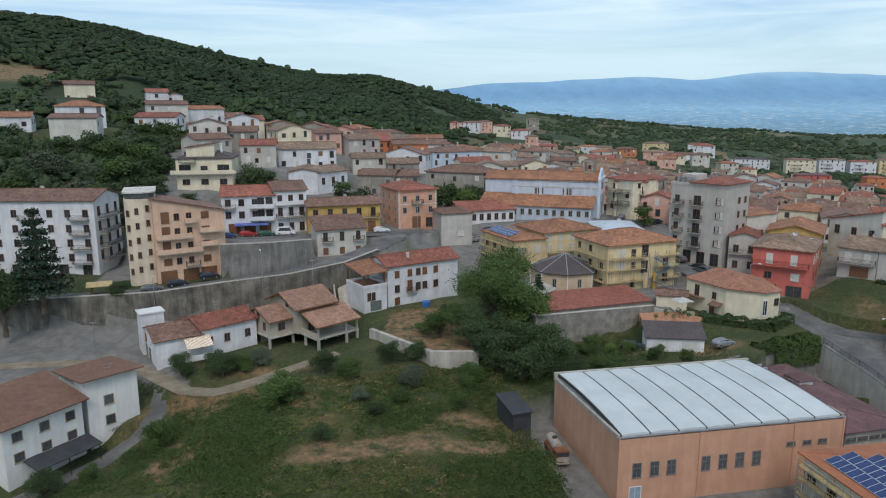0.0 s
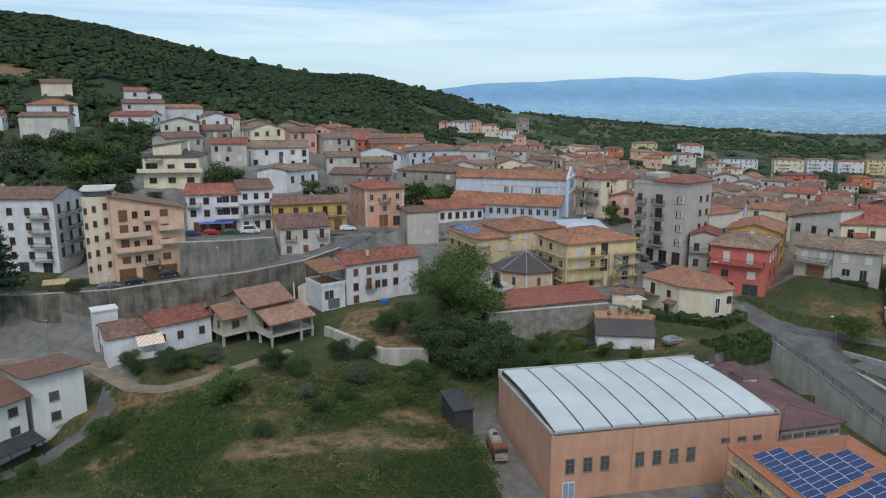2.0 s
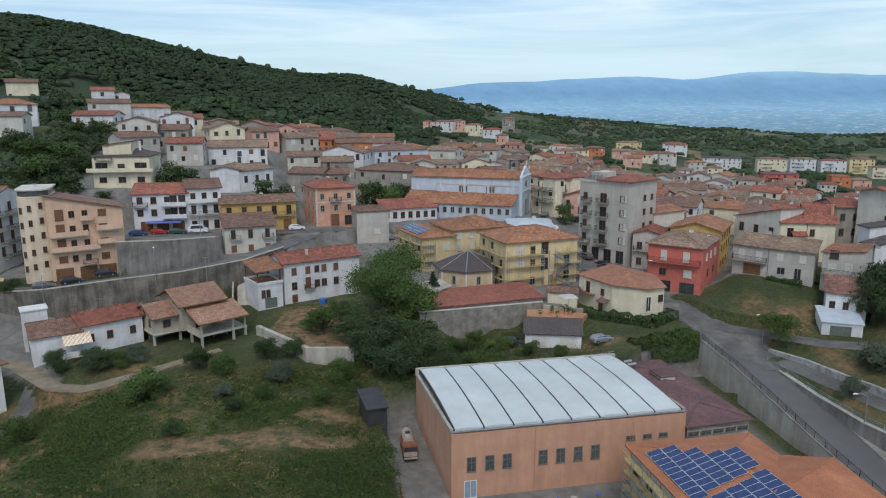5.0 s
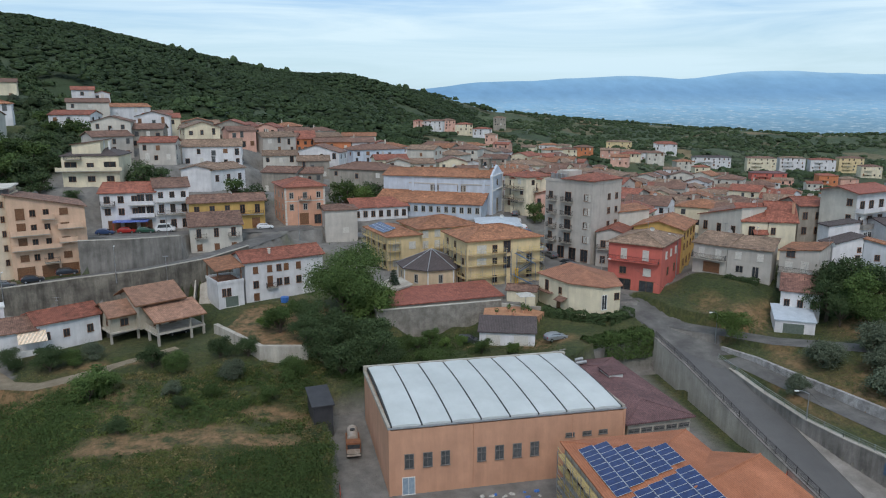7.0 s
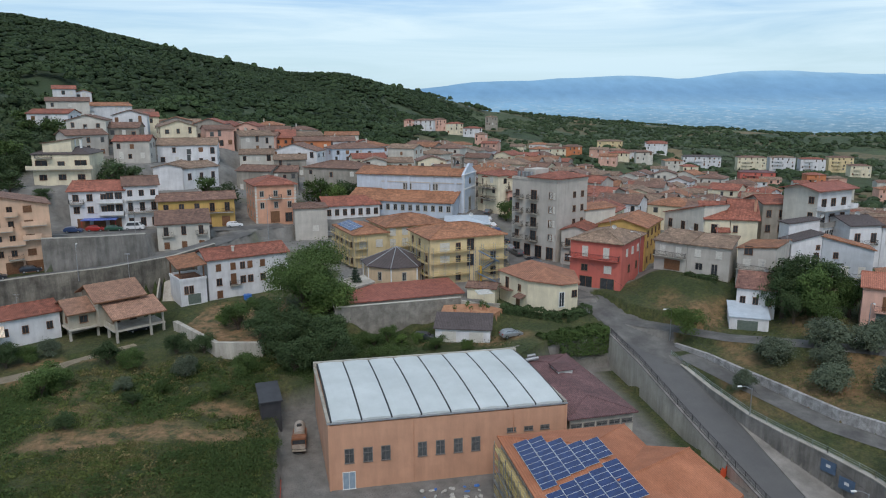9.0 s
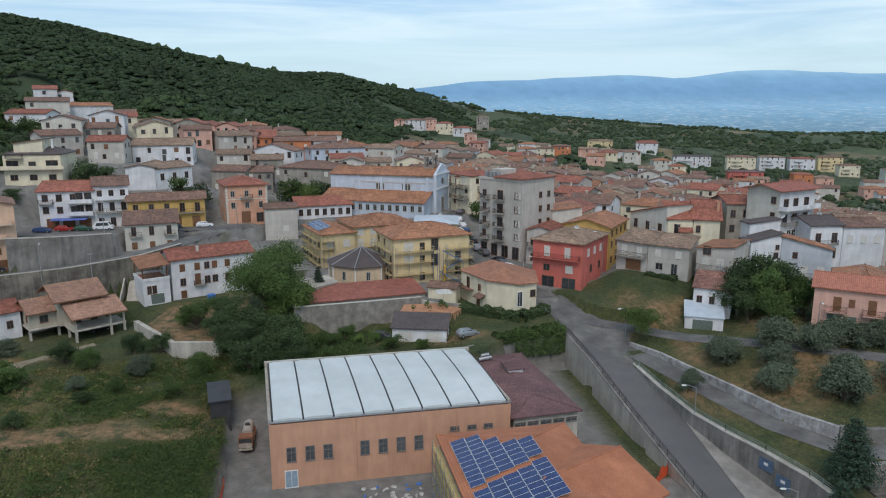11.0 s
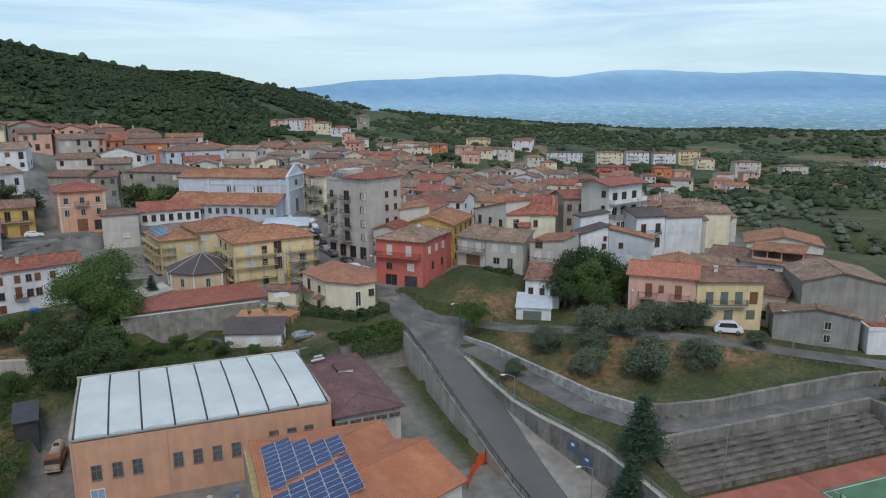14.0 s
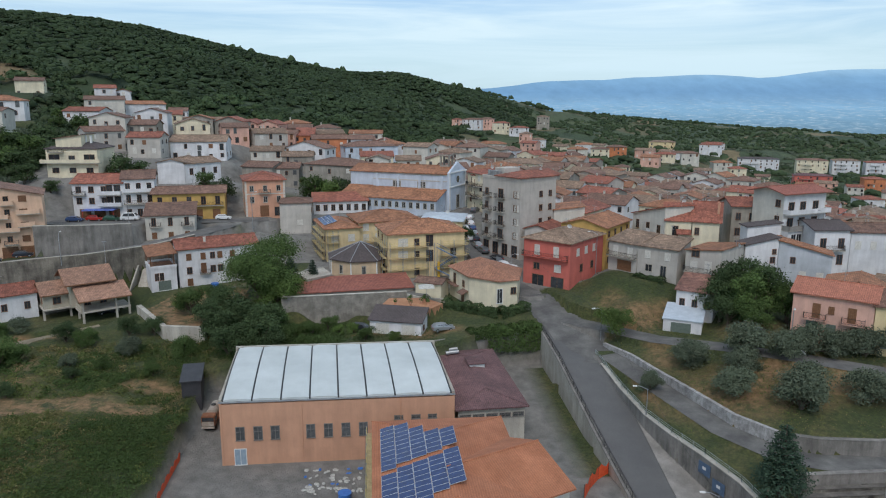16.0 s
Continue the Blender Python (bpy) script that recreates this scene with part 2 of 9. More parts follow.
def far_window(h, face, x, z, w, hh, style):
    """The same window as one small mesh, for houses far off."""
    key = ("far", style, round(w, 2), round(hh, 2))
    if key not in WIN:
        fm, pm = STYLES[style]
        b = bmesh.new()
        solid(b, -w / 2 - 0.12, -0.07, -0.12, w / 2 + 0.12, 0.04, hh + 0.12)
        k = len(b.faces)
        solid(b, -w / 2, -0.09, 0, w / 2, 0.03, hh)
        b.faces.ensure_lookup_table()
        for f in b.faces[k:]:
            f.material_index = 1
        me = mesh_of("window", b, fm)
        me.materials.append(pm)
        WIN[key] = me
    o = new("window", WIN[key])
    o.parent, o.matrix_basis = h["ob"], on_face(h, face, x, z)


def windows(h, face, n, zs, w=1.0, hh=1.3, style="plain", a=0.0, b=None, skip=()):
    b = b if b is not None else (h["w"] if face in "fb" else h["d"])
    for r, z in enumerate(zs):
        for i in range(n):
            if (r, i) not in skip:
                window(h, face, a + (b - a) * (i + 0.5) / n, z, w, hh, style)


def balcony(h, face, x0, x1, z, depth=1.1, solid_rail=None, slab_mat=None):
    m = on_face(h, face, 0, 0)
    bm = bmesh.new()
    solid(bm, x0, -depth, z - 0.16, x1, 0.05, z)
    s = part("balcony", bm, slab_mat or CONCRETE_PALE, h["ob"])
    s.matrix_basis = m
    bm = bmesh.new()
    if solid_rail:
        solid(bm, x0, -depth, z + 0.004, x1, -depth + 0.12, z + 0.95)
        solid(bm, x0, -depth + 0.12, z + 0.004, x0 + 0.12, 0, z + 0.95)
        solid(bm, x1 - 0.12, -depth + 0.12, z + 0.004, x1, 0, z + 0.95)
    else:
        for zz in (z + 0.08, z + 0.95):
            solid(bm, x0, -depth, zz, x1, -depth + 0.05, zz + 0.05)
            solid(bm, x0, -depth, zz, x0 + 0.05, 0, zz + 0.05)
            solid(bm, x1 - 0.05, -depth, zz, x1, 0, zz + 0.05)
        k = max(2, int((x1 - x0) / 0.16))
        for i in range(k + 1):
            x = x0 + (x1 - x0 - 0.03) * i / k
            solid(bm, x, -depth + 0.01, z, x + 0.025, -depth + 0.035, z + 0.95)
        for i in range(1, 7):
            y = -depth + depth * i / 7
            solid(bm, x0 + 0.01, y, z, x0 + 0.035, y + 0.025, z + 0.95)
            solid(bm, x1 - 0.035, y, z, x1 - 0.01, y + 0.025, z + 0.95)
    part("railing", bm, solid_rail or IRON, s)
    return s


def chimney(h, x, y, z, top=1.2, w=0.6, material=None):
    bm = bmesh.new()
    solid(bm, x - w / 2, y - w / 2, z - 0.8, x + w / 2, y + w / 2, z + top)
    solid(bm, x - w / 2 - 0.1, y - w / 2 - 0.1, z + top + 0.18, x + w / 2 + 0.1, y + w / 2 + 0.1, z + top + 0.28)
    for dx in (-1, 1):
        for dy in (-1, 1):
            solid(bm, x + dx * (w / 2 - 0.08) - 0.06, y + dy * (w / 2 - 0.08) - 0.06, z + top, x + dx * (w / 2 - 0.08) + 0.06, y + dy * (w / 2 - 0.08) + 0.06, z + top + 0.18)
    part("chimney", bm, material or PALE, h["ob"])


def roof_planes(w, d, e, z, kind, pitch, apex):
    """Upper corners of the roof's planes; e: overhang, z: height at the walls' top."""
    lo = z - e * pitch
    if kind == "gable":
        k = apex * d
        zr = z + k * pitch
        zb = zr - (d - k + e) * (k * pitch / max(d - k, 0.1)) if apex != 0.5 else lo
        return [[(-e, -e, lo), (w + e, -e, lo), (w + e, k, zr), (-e, k, zr)], [(-e, k, zr), (w + e, k, zr), (w + e, d + e, zb), (-e, d + e, zb)]]
    if kind == "gable_y":
        k = apex * w
        far = max(w - k, 0.1)
        zr = z + max(k, far) * pitch
        pl, pr = (zr - z) / max(k, 0.1), (zr - z) / far
        return [[(-e, -e, z - e * pl), (k, -e, zr), (k, d + e, zr), (-e, d + e, z - e * pl)], [(k, -e, zr), (w + e, -e, z - e * pr), (w + e, d + e, z - e * pr), (k, d + e, zr)]]
    if kind == "hip":
        r = min(w, d) / 2 + e
        zr = lo + r * pitch
        if w >= d:
            a, b = (-e + r, d / 2, zr), (w + e - r, d / 2, zr)
            return [[(-e, -e, lo), (w + e, -e, lo), b, a], [(w + e, d + e, lo), (-e, d + e, lo), a, b], [(w + e, -e, lo), (w + e, d + e, lo), b], [(-e, d + e, lo), (-e, -e, lo), a]]
        a, b = (w / 2, -e + r, zr), (w / 2, d + e - r, zr)
        return [[(-e, -e, lo), (w + e, -e, lo), a], [(w + e, d + e, lo), (-e, d + e, lo), b], [(w + e, -e, lo), (w + e, d + e, lo), b, a], [(-e, d + e, lo), (-e, -e, lo), a, b]]
    if kind == "shed":
        return [[(-e, -e, lo), (w + e, -e, lo), (w + e, d + e, z + (d + e) * pitch), (-e, d + e, z + (d + e) * pitch)]]
    if kind == "shed_x":
        return [[(-e, -e, lo), (w + e, -e, z + (w + e) * pitch), (w + e, d + e, z + (w + e) * pitch), (-e, d + e, lo)]]
    if kind == "shed_back":
        return [[(-e, -e, z + (d + e) * pitch), (w + e, -e, z + (d + e) * pitch), (w + e, d + e, lo), (-e, d + e, lo)]]
    return [[(-e, -e, z + 0.16), (w + e, -e, z + 0.16), (w + e, d + e, z + 0.16), (-e, d + e, z + 0.16)]]


def house(A, B, depth, z0, z1, wall, roof, label, kind="gable", pitch=0.32, over=0.45, apex=0.5, name="house", category="house", pad=True, group="", ridge=True):
    """A building whose front runs from A to B; its depth lies behind that line. z0: ground, z1: top of the front wall."""
    w = math.hypot(B[0] - A[0], B[1] - A[1])
    ang = math.atan2(B[1] - A[1], B[0] - A[0])
    ob = new(name)
    ob.matrix_basis = Matrix.Translation((A[0], A[1], z0)) @ Matrix.Rotation(ang, 4, "Z")
    tagged(ob, label, category, group)
    H = z1 - z0
    h = {"ob": ob, "w": w, "d": depth, "h": H, "ang": ang}
    bm = bmesh.new()
    lo = [bm.verts.new(c) for c in ((0, 0, -3), (w, 0, -3), (w, depth, -3), (0, depth, -3))]
    if kind == "gable":
        k = apex * depth
        zr, zb = H + k * pitch, H
        hi = [bm.verts.new(c) for c in ((0, 0, H), (w, 0, H), (w, k, zr), (w, depth, zb), (0, depth, zb), (0, k, zr))]
        bm.faces.new((lo[0], lo[1], hi[1], hi[0]))
        bm.faces.new((lo[1], lo[2], hi[3], hi[2], hi[1]))
        bm.faces.new((lo[2], lo[3], hi[4], hi[3]))
        bm.faces.new((lo[3], lo[0], hi[0], hi[5], hi[4]))
    elif kind == "gable_y":
        k = apex * w
        zr = H + max(k, w - k) * pitch
        hi = [bm.verts.new(c) for c in ((0, 0, H), (k, 0, zr), (w, 0, H), (w, depth, H), (k, depth, zr), (0, depth, H))]
        bm.faces.new((lo[0], lo[1], hi[2], hi[1], hi[0]))
        bm.faces.new((lo[1], lo[2], hi[3], hi[2]))
        bm.faces.new((lo[2], lo[3], hi[5], hi[4], hi[3]))
        bm.faces.new((lo[3], lo[0], hi[0], hi[5]))
    else:
        tops = {"shed": (0, 0, depth, depth), "shed_back": (depth, depth, 0, 0), "shed_x": (0, w, w, 0)}.get(kind, (0, 0, 0, 0))
        hi = [bm.verts.new((x, y, H + t * pitch)) for (x, y), t in zip(((0, 0), (w, 0), (w, depth), (0, depth)), tops)]
        for i in range(4):
            bm.faces.new((lo[i], lo[(i + 1) % 4], hi[(i + 1) % 4], hi[i]))
        bm.faces.new(hi)
    h["wall"] = part("wall", bm, wall, ob)
    if kind == "flat":
        bm = bmesh.new()
        solid(bm, -0.12, -0.12, H - 0.05, w + 0.12, 0.2, H + 0.55)
        solid(bm, -0.12, depth - 0.2, H - 0.05, w + 0.12, depth + 0.12, H + 0.55)
        solid(bm, -0.12, 0.2, H - 0.05, 0.2, depth - 0.2, H + 0.55)
        solid(bm, w - 0.2, 0.2, H - 0.05, w + 0.12, depth - 0.2, H + 0.55)
        part("parapet", bm, wall, ob)
        bm = bmesh.new()
        solid(bm, 0.2, 0.2, H, w - 0.2, depth - 0.2, H + 0.12)
        part("roof", bm, roof, ob)
    else:
        planes = roof_planes(w, depth, over, H + 0.2, kind, pitch, apex)
        bm = bmesh.new()
        slab(bm, planes, 0.2)
        part("roof", bm, roof, ob)
        if ridge and kind in ("gable", "gable_y", "hip"):
            hiz = max(c[2] for p in planes for c in p)
            edges = []
            top = [tuple(c) for c in planes[0] if abs(c[2] - hiz) < 1e-4]
            if len(top) == 2:
                edges.append((top[0], top[1], 0.13))
            if kind == "hip":
                for p in planes:
                    q = [Vector(c) for c in p if abs(c[2] - hiz) < 1e-4]
                    for c in p:
                        if abs(c[2] - hiz) > 1e-4 and not any(e[0] == tuple(c) for e in edges):
                            edges.append((tuple(c), tuple(min(q, key=lambda s: (s - Vector(c)).length)), 0.09))
            for a, b, r in edges:
                bm = bmesh.new()
                rod(bm, a, b, r)
                part("ridge", bm, roof, ob)
    if pad:
        ca, sa = math.cos(ang), math.sin(ang)
        for x, y in ((0, -0.5), (w, -0.5), (w, depth * 0.6), (0, depth * 0.6), (w / 2, -0.5)):
            GROUND.append((A[0] + ca * x - sa * y, A[1] + sa * x + ca * y, z0))
    return h


# ---- the sports hall ----
ROOFWHITE = surface("membrane_white", (0.47, 0.505, 0.50), (0.55, 0.585, 0.58), 6.0, 0.5, 0.03, 0.05, stain=0.08)
hall = house((0, 0), (32, 0), 19.8, -1.8, 7.2, TERRA, ROOFWHITE, "terracotta sports hall with a white membrane roof in bays", "flat", name="sports_hall", category="hall", pad=False)
for o in [c for c in hall["ob"].children if c.name.startswith(("roof", "parapet"))]:
    bpy.data.objects.remove(o)
HH = 9.2


def arch(y):
    return HH + 0.25 + 0.5 * (1 - ((y - 9.9) / 9.9) ** 2) + 0.035 * y


for i in range(8):
    bm = bmesh.new()
    x0, x1 = 0.45 + i * 31.1 / 8 + 0.12, 0.45 + (i + 1) * 31.1 / 8 - 0.12
    ys = [0.35 + 19.1 * k / 14 for k in range(15)]
    rows = [[bm.verts.new((x, y, arch(y) + (0.10 if 0 < j < 4 else 0.0))) for j, x in enumerate(np.linspace(x0, x1, 5))] for y in ys]
    for a, b in zip(rows, rows[1:]):
        for j in range(4):
            bm.faces.new((a[j], a[j + 1], b[j + 1], b[j]))
    base = [bm.verts.new((x, y, HH - 0.3)) for x, y in ((x0, ys[0]), (x1, ys[0]), (x1, ys[-1]), (x0, ys[-1]))]
    bm.faces.new([rows[0][j] for j in range(4, -1, -1)] + [base[0], base[1]])
    bm.faces.new([rows[-1][j] for j in range(5)] + [base[2], base[3]])
    bm.faces.new([r[0] for r in rows] + [base[3], base[0]])
    bm.faces.new([r[4] for r in rows[::-1]] + [base[1], base[2]])
    part("roof_bay", bm, ROOFWHITE, hall["ob"])
for i in range(9):
    bm = bmesh.new()
    x = 0.45 + i * 31.1 / 8
    ys = [0.35 + 19.1 * k / 14 for k in range(15)]
    for a, b in zip(ys, ys[1:]):
        v = [bm.verts.new(c) for c in ((x - 0.1, a, arch(a) - 0.03), (x + 0.1, a, arch(a) - 0.03), (x + 0.1, b, arch(b) - 0.03), (x - 0.1, b, arch(b) - 0.03))]
        bm.faces.new(v)
        lo = [bm.verts.new(c.co - Vector((0, 0, 0.4))) for c in v]
        for j in range(4):
            bm.faces.new((v[j], lo[j], lo[(j + 1) % 4], v[(j + 1) % 4]))
    bmesh.ops.remove_doubles(bm, verts=bm.verts[:], dist=0.001)
    part("gutter_strip", bm, IRON, hall["ob"], "dark gutter strip between roof bays")
bm = bmesh.new()
solid(bm, -0.1, -0.08, HH - 0.02, 32.1, 0.3, HH + 0.1)
part("coping", bm, STEEL, hall["ob"], "thin grey sheet coping along the wall top")
bm = bmesh.new()
solid(bm, -0.1, 19.5, HH - 0.1, 32.1, 20.0, HH + 1.1)
solid(bm, -0.1, 0.31, HH - 0.1, 0.3, 19.5, HH + 0.35)
solid(bm, 31.7, 0.31, HH - 0.1, 32.1, 19.5, HH + 0.35)
part("parapet", bm, CONCRETE_PALE, hall["ob"], "pale concrete parapet")
for x in (2.6, 5.0, 7.3, 12.1, 14.5, 16.9, 19.3):
    window(hall, "f", x, 3.75, 1.05, 1.85, "grey")
for x in (24.2, 26.6, 28.9):
    window(hall, "f", x, 5.9, 1.1, 0.5, "grey")
window(hall, "f", 2.5, 0.1, 1.5, 2.3, "bluedoor")
window(hall, "l", 14.5, 0.1, 1.1, 2.1, "whitedoor")
for x in (0.0, 31.75):
    bm = bmesh.new()
    solid(bm, x, -0.09, 0, x + 0.25, 0.02, HH - 0.03)
    part("corner_strip", bm, TERRA, hall["ob"])
for x in (11.0, 24.5):
    bm = bmesh.new()
    rod(bm, (x, -0.08, 0), (x, -0.08, HH - 0.05), 0.05)
    part("downpipe", bm, TERRA, hall["ob"])

for o in hall["ob"].children:
    if o.type == "MESH" and o.matrix_basis == Matrix() and o.name.split(".")[0] in ("wall", "roof_bay", "gutter_strip", "coping", "parapet"):
        o.data.transform(Matrix(((1, -0.06, 0, 0), (0, 1, 0, 0), (0, 0, 1, 0), (0, 0, 0, 1))))

# ---- the annex and the low building with solar panels ----
annex = house((32.6, 0.3), (42.2, 0.8), 23, -1.4, 5.0, CONCRETE_PALE, TILE_PLUM, "low annex with a plum-brown tiled hip roof beside the hall", "hip", 0.16, 0.5, name="annex", category="annex", pad=False)
windows(annex, "f", 5, (4.9,), 1.5, 0.55, "grey")
windows(annex, "r", 8, (3.6,), 1.4, 1.1, "grey")
bm = bmesh.new()
solid(bm, 4.2, 13.5, 6.4, 6.6, 16.5, 7.8)
dorm = part("roof_lantern", bm, FRAME_W, annex["ob"], "small white roof lantern with tiled cap")
bm = bmesh.new()
slab(bm, roof_planes(2.4, 3.0, 0.3, 7.95, "hip", 0.2, 0.5), 0.15)
o = part("cap", bm, TILE_PLUM, dorm)
o.matrix_basis = pose(4.2, 13.5, 0)
for y in (20.2, 21.6):
    bm = bmesh.new()
    rod(bm, (1.4, y, 7.3), (3.6, y, 7.5), 0.3, 10)
    part("vent_duct", bm, STEEL, annex["ob"])

TILE_FINE = surface("roof_fine_orange", (0.34, 0.125, 0.06), (0.42, 0.165, 0.085), 2.5, 0.85, 0.16, 0.5, stain=0.22, fine=6.0, stripes=("X", 1.1, 0.08))
PV = surface("solar_cells", (0.012, 0.025, 0.09), (0.02, 0.045, 0.15), 0.5, 0.18, 0.1, 0.0)
low = house((21.05, -36), (36.95, -36), 29.65, -1.8, 6.6, PALE, TILE_FINE, "low block with an orange tiled hip roof and solar panels", "hip", 0.27, 0.55, name="low_block", category="building", pad=False)
wing_b = house((31.6, -28.1), (41.8, -23.54), 12.8, -1.8, 6.45, PALE, TILE_FINE, "side wing with an orange tiled roof", "gable", 0.37, 0.5, name="low_block", category="building", pad=False)


def panel_field(ob, x0, y0, nx, ny, pw, ph, at, step=0.0):
    """Solar modules in a field, each with its own frame; at(x, y) gives the roof's height."""
    for i in range(nx):
        for j in range(ny):
            x, y = x0 + i * (pw + 0.06), y0 + j * (ph + 0.06) + i * step
            bm = bmesh.new()
            c = [(x - 0.02, y - 0.02), (x + pw + 0.02, y - 0.02), (x + pw + 0.02, y + ph + 0.02), (x - 0.02, y + ph + 0.02)]
            slab(bm, [[(a, b, at(a, b) + 0.16) for a, b in c]], 0.04)
            p = part("solar_panel", bm, surface("panel_frame", (0.36, 0.39, 0.43), (0.46, 0.49, 0.53), 0.8, 0.4, 0.05, 0.0), ob)
            bm = bmesh.new()
            c = [(x + 0.015, y + 0.015), (x + pw - 0.015, y + 0.015), (x + pw - 0.015, y + ph - 0.015), (x + 0.015, y + ph - 0.015)]
            slab(bm, [[(a, b, at(a, b) + 0.168) for a, b in c]], 0.006)
            part("cell_sheet", bm, PV, p)


def left_roof(x, y):
    return 8.6 + (x + 0.55) * 0.27 - 0.13


for i, (hi_, mid_) in enumerate(((-9.0, -19.5), (-9.3, -19.3), (-11.2, -19.1), (-13.1, -18.9), (-13.6, -18.7))):
    n1, n2 = int((hi_ - mid_) / 1.05), (8, 8, 8, 7, 7)[i]
    panel_field(low["ob"], 0.5 + i * 1.74, 36 + hi_ - n1 * 1.05, 1, n1, 1.66, 0.99, left_roof)
    panel_field(low["ob"], 0.5 + i * 1.74, 36 + hi_ - n1 * 1.05 - 0.9 - n2 * 1.05, 1, n2, 1.66, 0.99, left_roof)
windows(low, "l", 9, (5.0,), 1.3, 1.2, "brown")
bm = bmesh.new()
for k in range(9):
    y = 29.0 - k * 2.1
    for x in (-1.3, -0.35):
        rod(bm, (x, y, -0.2), (x, y, 7.9), 0.035, 5)
    for z in (1.4, 3.3, 5.2):
        rod(bm, (-1.35, y, z), (-0.3, y, z), 0.03, 5)
for z in (1.4, 2.4, 3.3, 4.3, 5.2):
    rod(bm, (-1.3, 29.0, z), (-1.3, 12.2, z), 0.03, 5)
for z in (1.4, 3.3):
    solid(bm, -1.3, 12.2, z, -0.4, 29.0, z + 0.05)
part("scaffold", bm, STEEL, low["ob"], "galvanised scaffold along the wall")

# ---- around the church square and the school ----
TILE_VILLA = tiles("roof_villa", (0.36, 0.165, 0.10), 0.7, stain=0.25, vary=0.05)
cream = new("cream_villa")
cream.matrix_basis = pose(0, 0, 8.4)
tagged(cream, "cream plastered villa with a terracotta hip roof above a hedge", "house")
pts = [(36.6, 48.6), (39.5, 39.7), (44.3, 35.3), (48.2, 36.2), (50.6, 45.0), (43.0, 51.5)]
bm = bmesh.new()
prism(bm, pts, -3, 6.05)
part("wall", bm, CREAM, cream)
bm = bmesh.new()
mid = Vector((43.2, 43.6, 8.0))
ring = [Vector((x, y, 6.05)) + (Vector((x, y, 6.05)) - Vector((43.4, 42.8, 6.05))).normalized() * 0.5 for x, y in pts]
r2a, r2b = Vector((42.6, 47.4, 8.15)), Vector((43.9, 41.6, 7.9))
tops = [r2a, r2b, r2b, r2b, r2b, r2a]
loops = []
for i in range(6):
    a, b = ring[i], ring[(i + 1) % 6]
    ta, tb = tops[i], tops[(i + 1) % 6]
    loops.append([a, b, tb] if (ta - tb).length < 1e-6 else [a, b, tb, ta])
slab(bm, [[tuple(c) for c in q] for q in loops], 0.2)
part("roof", bm, TILE_VILLA, cream)


def wall_window(ob, a, b, f, z, w, hh, style):
    """A window on the wall from a to b of a free-form house, at the share f of its length."""
    a, b = Vector((*a, 0)), Vector((*b, 0))
    p = a.lerp(b, f)
    fm, pm = window_meshes(style, w, hh)
    o = new("window" if style not in ("door", "garage", "whitedoor") else "door", fm)
    o.parent, o.matrix_basis = ob, Matrix.Translation((p.x, p.y, z)) @ Matrix.Rotation(math.atan2(b.y - a.y, b.x - a.x), 4, "Z")
    q = new("pane", pm)
    q.parent = o
    return o


wall_window(cream, pts[0], pts[1], 0.28, 3.0, 0.95, 2.1, "brown")
wall_window(cream, pts[0], pts[1], 0.72, 3.3, 0.8, 1.2, "brown")
wall_window(cream, pts[0], pts[1], 0.68, 0.1, 0.95, 2.1, "door")
wall_window(cream, pts[2], pts[3], 0.1, 1.7, 1.0, 2.7, "plain")
wall_window(cream, pts[2], pts[3], 0.8, 3.3, 1.0, 1.2, "brown")
wall_window(cream, pts[2], pts[3], 0.05, 0.3, 0.6, 0.6, "brown")
bm = bmesh.new()
solid(bm, 0, -1.1, 2.8, 4.2, 0, 2.95)
o = part("balcony", bm, TILE_BROWN, cream, "tiled balcony slab")
o.matrix_basis = Matrix.Translation((36.8, 48.2, 0)) @ Matrix.Rotation(math.atan2(-8.9, 2.9), 4, "Z")
bm = bmesh.new()
slab(bm, [[(-0.2, -1.5, 2.3), (2.2, -1.5, 2.3), (2.2, 0, 2.9), (-0.2, 0, 2.9)]], 0.12)
o = part("canopy", bm, TILE_BROWN, cream, "small tiled canopy over the door")
o.matrix_basis = Matrix.Translation((38.7, 42.3, 0)) @ Matrix.Rotation(math.atan2(-8.9, 2.9), 4, "Z")
for p in pts[:4]:
    GROUND.append((p[0], p[1], 8.5))

octo = new("octagonal_hall")
octo.matrix_basis = pose(18.2, 67.3, 9.0, 0, 0, 6)
tagged(octo, "octagonal cream hall with a slate-dark pyramid roof", "hall")
bm = bmesh.new()
R8 = 7.4
p8 = [(R8 * math.cos(math.radians(22.5 + 45 * k)), R8 * math.sin(math.radians(22.5 + 45 * k))) for k in range(8)]
prism(bm, p8, -3, 4.2)
part("wall", bm, plaster("plaster_tan", (0.62, 0.47, 0.31)), octo)
bm = bmesh.new()
q8 = [(x * 1.07, y * 1.07, 4.15) for x, y in p8]
bm.free()
for k in range(8):
    bm = bmesh.new()
    slab(bm, [[q8[k], q8[(k + 1) % 8], (0, 0, 7.3)]], 0.2)
    part("roof_panel", bm, SLATE, octo)
    bm = bmesh.new()
    rod(bm, q8[k], (0, 0, 7.33), 0.09)
    part("hip_cap", bm, STEEL, octo, "pale metal hip cap")
for k, st in ((3, "stone"), (4, "stone"), (5, "stone"), (6, "whitedoor"), (7, "stone")):
    a, b = p8[k], p8[(k + 1) % 8]
    wall_window(octo, a, b, 0.5, 0.1 if st == "whitedoor" else 1.2, 1.5 if st == "whitedoor" else 0.7, 2.9 if st == "whitedoor" else 1.7, st)
